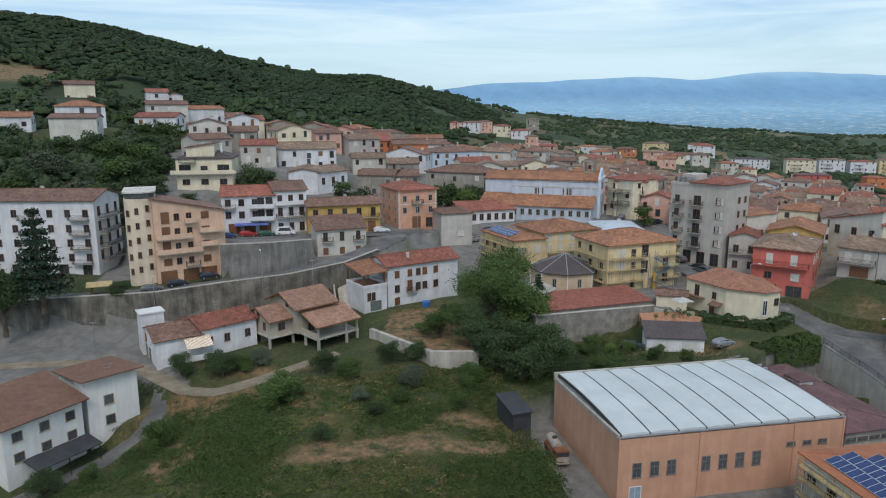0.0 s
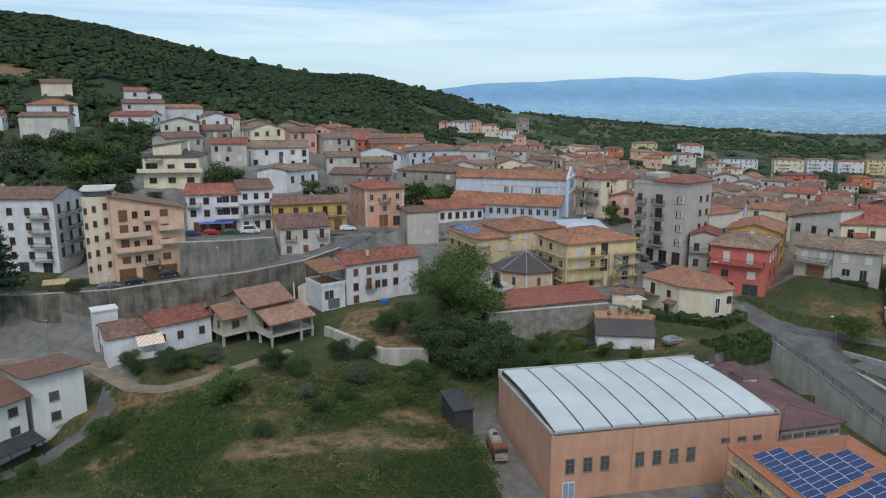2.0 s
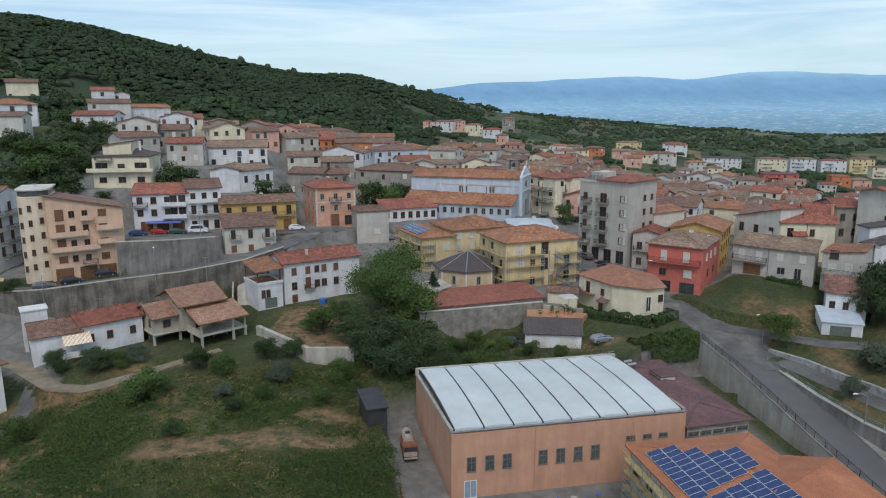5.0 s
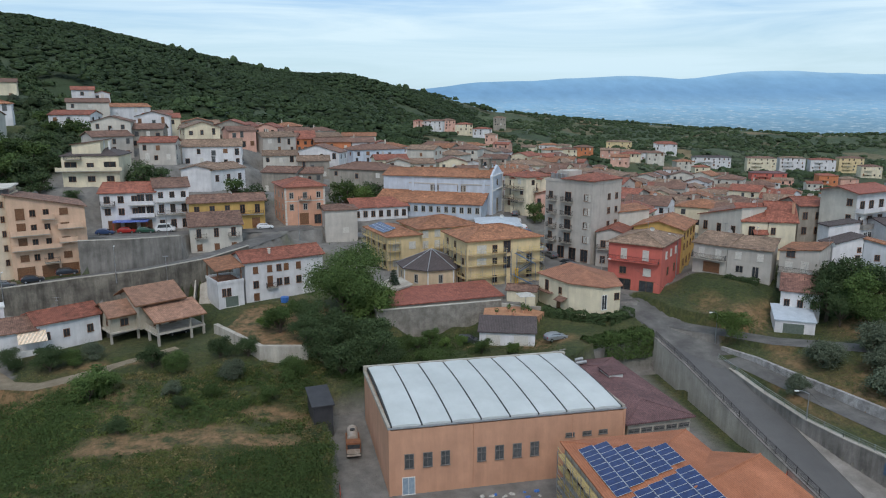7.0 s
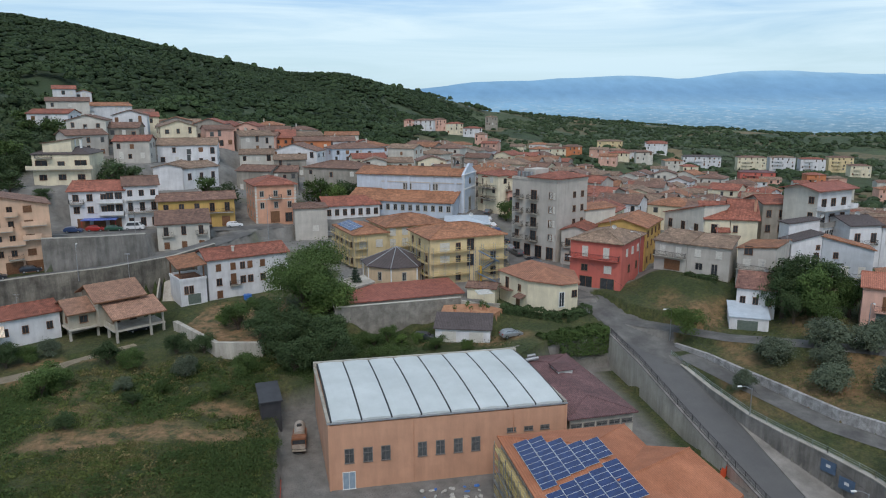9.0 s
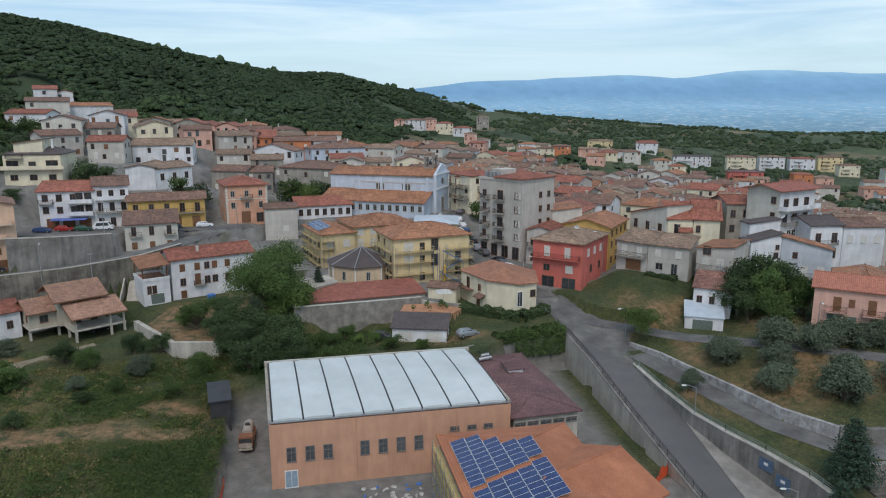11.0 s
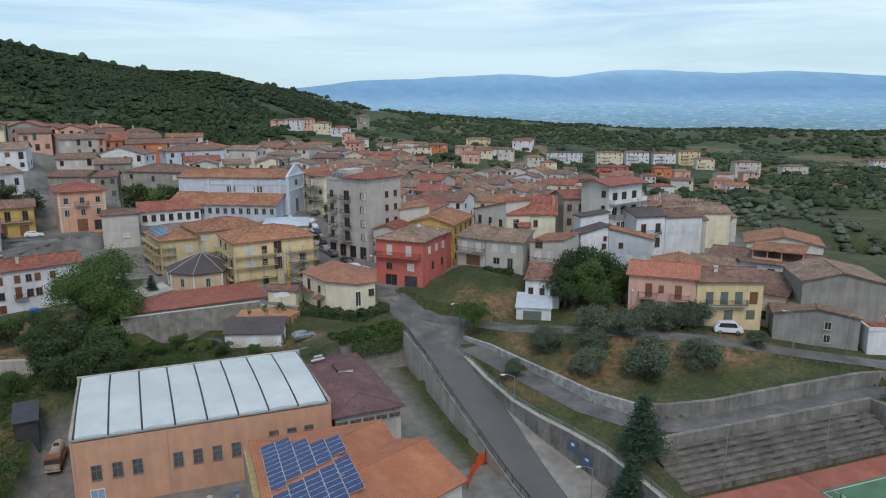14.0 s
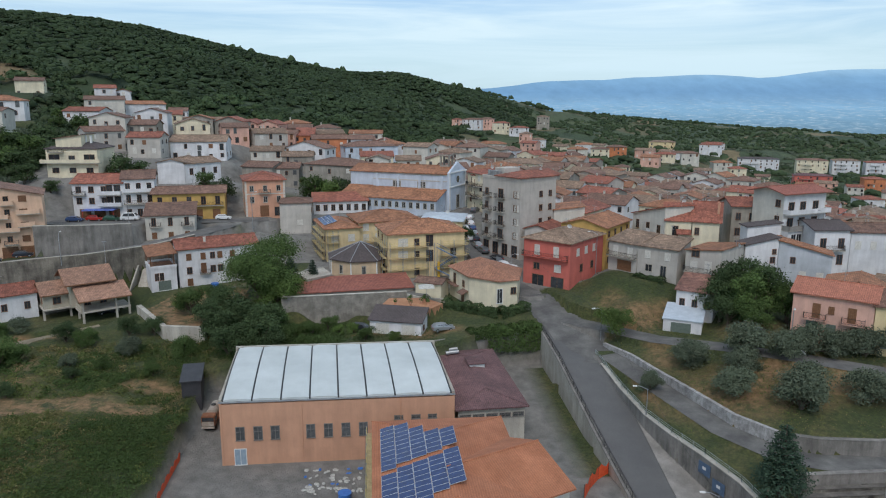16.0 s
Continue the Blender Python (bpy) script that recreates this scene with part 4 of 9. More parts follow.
# long low white house with the awning
lowh = house((-55.6, 48.0), (-46.8, 53.6), 8.5, 4.4, 9.6, WHITE, TILE_RED, "low white house with a red tiled roof", "gable", 0.3, 0.45)
for x in (1.4, 4.6, 8.6):
    window(lowh, "f", x, 2.2, 0.9, 1.3, "brown")
lowh2 = house((-62.8, 45.2), (-55.7, 48.2), 9, 4.0, 8.8, WHITE, TILE_BROWN, "white house part with weathered brown tiles", "gable", 0.32, 0.4)
window(lowh2, "l", 1.5, 0.1, 1.2, 2.2, "green")
window(lowh2, "l", 4.2, 0.1, 1.2, 2.2, "green")
window(lowh2, "l", 1.5, 2.9, 0.9, 1.3, "shut")
window(lowh2, "l", 6.5, 2.9, 0.9, 1.3, "plain")
bm = bmesh.new()
solid(bm, -0.6, 8.0, 0, 3.4, 11.0, 7.6)
part("stair_block", bm, WHITE, lowh2["ob"])
bm = bmesh.new()
solid(bm, -0.8, 7.8, 7.6, 3.6, 11.2, 7.85)
part("coping", bm, FRAME_W, lowh2["ob"])
bm = bmesh.new()
slab(bm, [[(4.6, -2.6, 3.3), (9.0, -2.6, 3.3), (9.0, 0.0, 4.6), (4.6, 0.0, 4.6)]], 0.05)
part("awning", bm, surface("awning_stripe", (0.62, 0.45, 0.30), (0.72, 0.62, 0.5), 0.6, 0.8, 0.1, 0.0, stripes=("X", 1.6, 0.45)), lowh2["ob"], "striped orange and white awning")
bm = bmesh.new()
for x in (4.7, 8.9):
    rod(bm, (x, -2.5, -0.5), (x, -2.5, 3.3), 0.05)
solid(bm, 4.6, -2.6, 1.0, 9.0, -2.45, 2.0)
part("awning_frame", bm, FRAME_W, lowh2["ob"])

# near white house at the track
CREAMWHITE = plaster("plaster_warm_white", (0.76, 0.745, 0.70), 0.9)
TILE_DARK = tiles("roof_dark_brown", (0.20, 0.105, 0.07), 0.75, stain=0.2, vary=0.05)
STYLES["tan"] = (surface("frame_tan", (0.30, 0.22, 0.14), (0.38, 0.29, 0.19), 0.5, 0.6, 0.1, 0.0), GLASS_GREY)
lw = house((-69.7, 30.4), (-63.6, 34.8), 11, -2.4, 6.9, CREAMWHITE, TILE_DARK, "white rendered house with a brown sloping roof", "shed_back", 0.12, 0.9, pad=False)
windows(lw, "f", 1, (3.0, 6.2), 1.3, 1.4, "tan", a=1.4, b=4.8)
lw2 = house((-77.6, 21.0), (-70.2, 29.6), 9, -2.6, 5.9, CREAMWHITE, TILE_DARK, "white house wing with a lean-to porch", "shed", 0.22, 0.8, pad=False)
windows(lw2, "f", 3, (3.0, 6.0), 1.3, 1.3, "tan")
bm = bmesh.new()
slab(bm, [[(2.2, -3.4, 2.3), (11.8, -3.4, 2.3), (11.8, 0, 3.0), (2.2, 0, 3.0)]], 0.12)
part("porch_roof", bm, DARKTIN, lw2["ob"], "dark sheet porch roof")
bm = bmesh.new()
for x in (2.5, 6.8, 11.4):
    rod(bm, (x, -3.2, -1.0), (x, -3.2, 2.2), 0.07)
part("porch_post", bm, IRON, lw2["ob"])

# apricot apartment block with its round stair tower
apt = house((-66.8, 71.1), (-53.9, 76.3), 12, 12.6, 29.8, APRICOT, TILE_BROWN, "apricot apartment block with brown shutters and balconies", "shed_x", -0.23, 0.5, name="apartment_block", category="apartments")
for z in (3.1, 6.2, 9.2, 12.2):
    for x, st in ((2.2, "shut"), (4.4, "brown"), (6.8, "brown"), (10.0, "shut")):
        tall = st == "shut" and z > 5 and x < 9
        window(apt, "f", x, z + (0.0 if tall else 0.5), 1.4 if x in (2.2, 10.0) else 0.9, 2.1 if tall else 1.2, st)
for x in (2.2, 6.6, 10.2):
    window(apt, "f", x, 0.0, 3.0, 2.3, "shut")
balcony(apt, "f", 0.2, 9.0, 6.0, 1.1, APRICOT)
balcony(apt, "f", 0.2, 7.0, 9.0, 1.1, APRICOT)
balcony(apt, "f", 8.6, 13.2, 9.9, 1.5, APRICOT)
balcony(apt, "f", 8.6, 12.0, 7.0, 1.2, APRICOT)
balcony(apt, "f", 5.8, 8.2, 12.0, 1.0, APRICOT)
balcony(apt, "f", 5.6, 8.4, 3.0, 1.1)
stairt = new("stair_tower")
stairt.matrix_basis = pose(-69.6, 73.4, 12.2, 0, 0, 10)
tagged(stairt, "round-fronted cream stair tower of the apartment block", "stair tower")
tp = [(2.9 * math.cos(math.radians(a)), 2.0 * math.sin(math.radians(a))) for a in range(180, 361, 15)] + [(2.9, 8), (-2.9, 8)]
bm = bmesh.new()
prism(bm, tp, -3, 17.6)
part("wall", bm, plaster("plaster_peach_cream", (0.74, 0.62, 0.47)), stairt)
bm = bmesh.new()
prism(bm, [(x * 1.07, y * 1.07) for x, y in tp], 18.7, 18.98)
part("cap", bm, PALE, stairt, "flat white projecting tower cap")
bm = bmesh.new()
prism(bm, [(x * 0.94, y * 0.96) for x, y in tp], 17.6, 18.7)
part("lantern", bm, GLASS_GREY, stairt, "dark glazed band under the cap")
for j in range(5):
    for ang in (-140, -102, -62):
        c_, s_ = math.cos(math.radians(ang)), math.sin(math.radians(ang))
        fm, pm = window_meshes("brown", 0.55, 1.1)
        o = new("window", fm)
        o.parent = stairt
        o.matrix_basis = Matrix.Translation((2.9 * c_, 2.0 * s_, 2.4 + j * 2.95 + (ang + 140) * 0.012)) @ Matrix.Rotation(math.atan2(s_ / 2.0, c_ / 2.9) + math.pi / 2, 4, "Z")
        q = new("pane", pm)
        q.parent = o
lapt = house((-110.0, 87.6), (-80.7, 82.3), 12, 12.4, 28.4, WHITE, TILE_BROWN, "long white apartment house with small balconies and brown roof", "gable", 0.28, 0.5, name="apartment_block", category="apartments")
for z in (3.2, 6.3, 9.4, 12.6):
    windows(lapt, "f", 8, (z,), 1.0, 1.4, "brown")
    for x in (3.0, 14.0, 24.5):
        balcony(lapt, "f", x, x + 4.2, z - 0.6, 1.0)
    balcony(lapt, "r", 2.0, 10.5, z - 0.6, 1.3)
    windows(lapt, "r", 3, (z,), 1.0, 1.9, "brown")
windows(lapt, "f", 6, (0.1,), 1.8, 2.2, "brown")

# grey tower block, red house, ochre house behind
grey = house((47.7, 76.8), (54.6, 65.3), 11.4, 11.8, 29.8, GREY, TILE_RED, "grey six-storey block with dark balconies", "flat", name="tower_block", category="apartments")
for z in (4.0, 7.2, 10.4, 13.6):
    windows(grey, "f", 4, (z + 0.5,), 1.0, 1.4, "brown", skip=((0, 1), (0, 2)))
    balcony(grey, "f", 1.0, 3.6, z, 1.0)
    balcony(grey, "f", 5.2, 8.2, z, 1.1)
    window(grey, "f", 6.7, z, 1.6, 2.1, "brown")
    window(grey, "f", 12.2, z + 0.6, 1.3, 1.3, "pale")
    windows(grey, "r", 2, (z + 0.5,), 0.9, 1.3, "brown", a=5, b=11)
windows(grey, "f", 4, (0.1,), 1.8, 2.7, "brown")
bm = bmesh.new()
slab(bm, roof_planes(8.6, 11.8, 0.3, 18.9, "hip", 0.26, 0.5), 0.2)
o = part("hip_roof", bm, TILE_RED, grey["ob"])
o.matrix_basis = pose(7.0 - 2.0, -0.2, 0)
bm = bmesh.new()
solid(bm, 6.6, 0.05, 17.9, 13.3, 11.3, 18.8)
part("attic", bm, PALE, grey["ob"])
bm = bmesh.new()
solid(bm, 1.0, 3.0, 18.0, 4.4, 8.0, 20.2)
part("lift_house", bm, GREY, grey["ob"])
for x in (0.9, 2.2, 3.4, 4.6):
    bm = bmesh.new()
    rod(bm, (x, 1.4, 18.1), (x, 1.4, 19.7), 0.45, 10)
    part("water_tank", bm, STEEL, grey["ob"])
palace = house((50.2, 113.0), (57.4, 108.2), 10, 16.2, 26.6, CREAM, TILE_RED, "cream three-storey house with long brown balconies by the church", "hip", 0.25, 0.4)
for z in (0.2, 3.6, 7.0):
    windows(palace, "f", 3, (z,), 1.1, 2.1, "brown")
    if z > 1:
        balcony(palace, "f", 0.4, 8.2, z, 1.1)
gl = house((55.6, 64.4), (60.6, 60.8), 9, 11.2, 19.2, GREY, TILE_RED, "grey annex with a red-brown lean-to roof", "gable_y", 0.3, 0.35)
windows(gl, "f", 2, (1.0, 4.6), 1.0, 1.5, "brown")
balcony(gl, "f", 0.3, 5.6, 4.3, 0.9)
red = house((52.7, 51.6), (60.5, 43.9), 14.5, 9.8, 19.6, RED, TILE_TAN, "bright red three-storey house with pale tile hip roof", "hip", 0.3, 0.5)
windows(red, "f", 2, (6.6,), 1.1, 2.0, "pale", a=1.0, b=10)
window(red, "f", 3.2, 3.5, 1.3, 1.3, "brown")
window(red, "f", 8.2, 3.5, 1.4, 1.4, "pale")
window(red, "f", 3.6, 0.0, 2.6, 2.3, "brown")
window(red, "f", 8.2, 0.0, 2.8, 2.3, "brown")
windows(red, "r", 3, (6.8,), 1.0, 1.4, "pale", a=1.5, b=12)
windows(red, "r", 2, (3.2,), 1.0, 1.5, "brown", a=2.5, b=12)
balcony(red, "f", 0.1, 10.6, 6.3, 1.1, None, RED)
orange_h = house((63.5, 62.3), (71.6, 55.2), 14, 10.6, 20.6, OCHRE, TILE_ORANGE, "ochre house with an orange gable roof", "gable_y", 0.28, 0.5)
windows(orange_h, "r", 4, (2.0, 5.4, 7.8), 0.9, 1.3, "brown")
o45 = house((64.0, 70.8), (71.2, 70.0), 9, 12.5, 22.4, PALE, TILE_ORANGE, "pale house with orange tiles behind the tower block", "shed_x", 0.1, 0.4)
windows(o45, "f", 3, (2.0, 5.0), 1.0, 1.6, "brown")
balcony(o45, "f", 0.5, 7.0, 4.6, 0.9)

# row on the slope right of the red house
g1 = house((69.9, 48.0), (73.8, 42.2), 6.5, 13.6, 19.4, GREY, TILE_TAN, "old grey house with mossy tan tiles", "shed", 0.22, 0.4)
windows(g1, "f", 2, (3.2,), 1.0, 1.7, "pale")
window(g1, "f", 4.0, 0.2, 3.2, 1.9, "shut")
balcony(g1, "f", 0.1, 6.9, 2.9, 1.0)
g2 = house((73.9, 42.1), (79.6, 36.3), 6.5, 13.6, 19.4, GREY, TILE_TAN, "old grey house with mossy tan tiles", "shed", 0.2, 0.4)
windows(g2, "f", 2, (3.6,), 1.0, 1.3, "pale")
window(g2, "f", 2.4, 0.9, 1.3, 1.3, "stone")
window(g2, "f", 5.4, 0.1, 1.1, 2.2, "stone")
g3 = house((81.0, 36.0), (85.4, 30.6), 10, 11.6, 19.6, GREY, TILE_ORANGE, "tall grey house with a terrace cut into the roof", "shed_x", 0.12, 0.3)
windows(g3, "f", 2, (1.0,), 1.1, 1.4, "stone")
window(g3, "f", 4.6, 4.4, 1.2, 1.9, "pale")
window(g3, "f", 1.8, 4.8, 1.2, 1.2, "pale")
balcony(g3, "f", 0.1, 6.8, 4.1, 1.0)
window(g3, "f", 2.0, 7.0, 1.4, 1.6, "brown")
sw = house((76.2, 28.4), (81.4, 24.4), 6.5, 8.6, 13.9, WHITE, tiles("roof_mottled", (0.34, 0.17, 0.13), 0.45, stain=0.5), "small white house with a mottled tile roof", "shed", 0.25, 0.35)
windows(sw, "f", 3, (2.4,), 0.8, 1.3, "brown")
sg = house((72.0, 23.8), (77.6, 20.6), 6.6, 7.4, 9.9, WHITE, METALSHEET, "white garage with grey sheet roof below the small house", "shed", 0.16, 0.2, name="garage", category="garage")
window(sg, "f", 3.0, 0.05, 3.4, 2.0, "garage")
TILE_PLAIN = tiles("roof_plain_red", (0.30, 0.105, 0.075), 0.8, stain=0.15, vary=0.05)
PALEBLUE = plaster("plaster_pale_blue", (0.50, 0.53, 0.56))
w1 = house((81.2, 64.8), (83.5, 52.4), 7, 14.5, 22.4, PALE, TILE_RED, "whitewashed house with a sloping red tile edge", "shed_x", 0.24, 0.4)
windows(w1, "f", 3, (4.9,), 1.1, 1.8, "brown")
w2 = house((83.7, 52.2), (88.6, 50.4), 6.5, 14.5, 22.7, CREAM, TILE_RED, "narrow cream house with a steep red tile roof", "shed", 0.42, 0.4)
window(w2, "f", 2.0, 5.0, 1.1, 2.0, "brown")
bm = bmesh.new()
slab(bm, [[(2.2, -1.6, 5.6), (5.2, -1.6, 5.6), (5.2, 0, 6.4), (2.2, 0, 6.4)]], 0.14)
part("canopy", bm, TILE_RED, w2["ob"], "small red tiled canopy")
w3 = house((88.8, 50.4), (93.6, 47.9), 13, 14.5, 22.8, CREAM, TILE_RED, "cream house with a large red tile roof", "gable", 0.5, 0.5)
window(w3, "f", 1.0, 5.4, 0.8, 1.4, "brown")
windows(w3, "r", 4, (4.6,), 0.9, 1.6, "brown")
chimney(w3, 5.0, 2.5, 10.5, 1.3, 0.5, TERRA)
wbh = house((100.3, 55.8), (106.0, 54.8), 9, 15.0, 25.0, STONE, TILE_RED, "stone-grey house with a red tile roof", "gable", 0.3, 0.4)
windows(wbh, "f", 2, (7.0, 3.6), 1.0, 1.5, "brown")
tall = house((106.5, 46.5), (118.4, 50.4), 8, 14.4, 28.9, PALE, TILE_PLAIN, "tall pale house with a red tile roof and deep white balconies", "gable", 0.24, 1.0)
window(tall, "l", 6.6, 11.6, 1.1, 1.4, "brown")
window(tall, "l", 6.6, 8.4, 1.0, 1.2, "brown")
bm = bmesh.new()
solid(bm, 0.05, -1.6, 0, 12.2, 0.06, 6.6)
part("lower_front", bm, WHITE, tall["ob"], "white front of the lower floors")
bm = bmesh.new()
solid(bm, 0.05, -0.06, 6.62, 12.2, 0.05, 14.0)
part("upper_front", bm, WHITE, tall["ob"], "white front behind the balconies")
for i in range(6):
    fm, pm = window_meshes("plain", 1.3, 1.8)
    o = new("window", fm)
    o.parent, o.matrix_basis = tall["ob"], pose(1.8 + i * 1.6, -1.6, 4.2)
    q = new("pane", pm)
    q.parent = o
for z in (7.0, 10.4):
    for x in (2.2, 5.6, 9.4):
        fm, pm = window_meshes("brown", 1.5, 2.1)
        o = new("window", fm)
        o.parent, o.matrix_basis = tall["ob"], pose(x, -0.07, z)
        q = new("pane", pm)
        q.parent = o
balcony(tall, "f", 0.05, 12.2, 10.2, 1.8, WHITE)
balcony(tall, "f", 0.05, 12.2, 6.85, 2.0, GREY_DARK)
wst2 = house((96.4, 41.8), (103.0, 41.0), 3.6, 12.5, 22.8, WHITE, SLATE, "white stepped house with a dark roof edge", "shed_x", 0.12, 0.3)
window(wst2, "f", 6.6, 7.6, 0.8, 1.0, "brown")
wst = house((93.4, 36.7), (100.0, 36.3), 4.0, 12.0, 20.1, WHITE, SLATE, "white house with a dark sloping roof edge", "shed_x", 0.22, 0.3)
windows(wst, "f", 2, (1.8,), 0.8, 1.2, "brown")
window(wst, "f", 5.8, 6.4, 0.7, 0.9, "brown")
window(wst, "f", 5.6, 4.6, 0.9, 1.1, "brown")
wfr = house((100.1, 36.3), (108.3, 31.8), 5, 11.0, 21.0, PALEBLUE, TILE_ORANGE, "pale blue house with an orange tiled lean-to roof", "shed_x", -0.24, 0.4)
windows(wfr, "f", 2, (2.4,), 1.1, 1.8, "pale", a=3, b=9)
window(wfr, "f", 2.6, 5.8, 0.8, 1.1, "brown")
balcony(wfr, "f", 4.0, 9.6, 2.0, 1.0)
wback = house((110.6, 41.2), (118.0, 40.6), 10, 13.0, 22.0, WHITE, SLATE, "white terrace house with dark tiles", "gable", 0.26, 0.4)
windows(wback, "f", 2, (2.0, 5.4), 1.1, 1.9, "brown")
balcony(wback, "f", 0.5, 6.0, 5.0, 1.1)
wback2 = house((118.1, 40.6), (127.0, 39.0), 9, 13.0, 21.6, WHITE, TILE_BROWN, "white terrace house with brown tiles", "gable", 0.26, 0.4)
windows(wback2, "f", 3, (5.2,), 1.0, 1.5, "pale")

# pink and yellow pair, grey barns and the white terrace to the east
TILE_PLAINR = tiles("roof_even_red", (0.40, 0.15, 0.095), 0.82, stain=0.15, vary=0.03)
pk = house((88.8, 12.8), (97.3, 5.2), 9.5, 9.4, 17.4, PINK, TILE_PLAINR, "pink two-storey house with red tiles and two balconies", "gable", 0.3, 0.5)
windows(pk, "f", 2, (4.3,), 1.0, 2.2, "shut", a=1, b=11)
window(pk, "f", 5.6, 5.2, 0.7, 1.1, "shut")
window(pk, "f", 3.0, 2.2, 1.4, 1.3, "green")
window(pk, "f", 5.8, 2.2, 1.2, 1.2, "green")
window(pk, "f", 9.0, 2.2, 1.0, 1.2, "shut")
window(pk, "f", 2.2, 0.0, 2.0, 1.8, "shut")
window(pk, "f", 8.4, 0.0, 2.2, 1.8, "pale")
balcony(pk, "f", 1.8, 5.0, 4.1, 0.9, None, PINK)
balcony(pk, "f", 7.2, 10.4, 4.1, 0.9, None, PINK)
py_ = house((97.4, 5.1), (107.9, 0.8), 9.5, 8.8, 17.0, YELLOW, TILE_BROWN, "yellow house with brown tiles and louvred shutters", "gable", 0.3, 0.5)
windows(py_, "f", 3, (4.3,), 1.1, 2.0, "green", a=1.0, b=8.5)
window(py_, "f", 9.8, 4.4, 1.2, 1.9, "shut")
windows(py_, "f", 3, (1.6,), 1.3, 1.4, "green")
balcony(py_, "f", 1.6, 8.6, 4.1, 1.0)
chimney(py_, 4.0, 3.0, 8.8, 1.2)
gb = house((108.2, -1.6), (118.4, -9.9), 9, 6.8, 12.2, GREY_DARK, TILE_TAN, "grey rendered barn with loose tan tiles", "gable_y", 0.18, 0.4, name="barn", category="barn")
window(gb, "f", 8.4, 3.2, 0.9, 1.2, "stone")
window(gb, "f", 8.4, 0.9, 0.9, 1.2, "stone")
gu = house((113.2, -2.4), (124.6, -9.4), 12, 7.0, 17.4, GREY_DARK, TILE_TAN, "tall grey gabled barn with worn tiles", "gable_y", 0.22, 0.4, 0.45, name="barn", category="barn")
gm = house((109.4, 6.6), (113.0, 0.6), 9, 8.0, 13.8, PALE, TILE_BROWN, "low pale barn with brown tiles", "shed", 0.22, 0.4, name="barn", category="barn")
windows(gm, "f", 3, (1.2,), 0.8, 1.4, "brown")
house((118.8, -11.2), (129.0, -17.0), 8, 6.2, 10.6, WHITE, TILE_RED, "small white house with flat red coping", "flat", name="house")
wl_ = house((115.6, 23.2), (127.2, 6.4), 10, 8.8, 16.2, WHITE, TILE_BROWN, "long white house with tall dark windows", "gable", 0.3, 0.5)
windows(wl_, "f", 6, (4.2,), 1.2, 2.1, "brown")
windows(wl_, "f", 5, (0.6,), 1.1, 1.9, "brown")
bm = bmesh.new()
solid(bm, 8.0, 1.0, 6.4, 13.5, 6.0, 8.2)
t_ = part("roof_loggia", bm, PINK, wl_["ob"], "pink roof loggia with orange tiles")
bm = bmesh.new()
slab(bm, [[(7.6, 0.4, 9.9), (17.5, 0.4, 9.9), (17.5, 6.4, 10.6), (7.6, 6.4, 10.6)]], 0.16)
part("loggia_roof", bm, TILE_ORANGE, t_)
bm = bmesh.new()
for x in (8.1, 10.8, 13.4, 17.2):
    solid(bm, x - 0.12, 1.0, 8.2, x + 0.12, 1.25, 9.8)
part("loggia_post", bm, PINK, t_)
house((98.6, 19.4), (106.4, 13.2), 9, 10.4, 16.4, PALE, TILE_ORANGE, "pale house with bright orange tiles", "gable_y", 0.25, 0.4)
house((106.8, 19.2), (111.4, 13.0), 9, 10.2, 16.2, GREY, TILE_TAN, "grey rendered house with tan tiles", "gable", 0.28, 0.4)
house((128.8, 27.0), (140.0, 17.0), 12, 8.5, 17.5, PALE, TILE_ORANGE, "pale barn with an orange roof", "gable_y", 0.22, 0.4, name="barn", category="barn")
house((119.0, 46.5), (131.0, 42.0), 9, 12.0, 20.0, GREY, TILE_BROWN, "grey two-storey house with brown tiles", "gable", 0.25, 0.4)
house((131.5, 57.0), (146.0, 50.5), 10, 10.5, 19.5, CREAM, TILE_TAN, "cream house with tan tiles and white chimneys", "gable", 0.25, 0.4)

# ---- old town on the slope behind ----
wr = random.Random(23)

def town(A, B, z0, z1, wall, roof, label, depth=9.0, kind="gable", pitch=0.3, n=3, floors=2, style="brown", sides=True, **k):
    h = house(A, B, depth, z0, z1, wall, roof, label, kind, pitch, 0.4, **k)
    top = z1 - z0
    for f in range(floors):
        z = top - 2.2 - f * 2.9
        if z > 0:
            for i in range(n):
                if wr.random() < 0.82:
                    far_window(h, "f", h["w"] * (i + 0.5 + wr.uniform(-0.16, 0.16)) / n, z + wr.choice((0, 0, 0.15, -0.5)), wr.choice((0.8, 0.9, 1.1)), wr.choice((1.2, 1.4, 1.4, 1.9)), wr.choice((style, "shut", "brown", "pale", "grey")))
            for i in range(2 if sides else 0):
                for side in "lr":
                    if wr.random() < 0.55:
                        far_window(h, side, depth * (i + 0.5) / 2, z, 0.9, 1.3, wr.choice((style, "shut", "grey")))
    return h


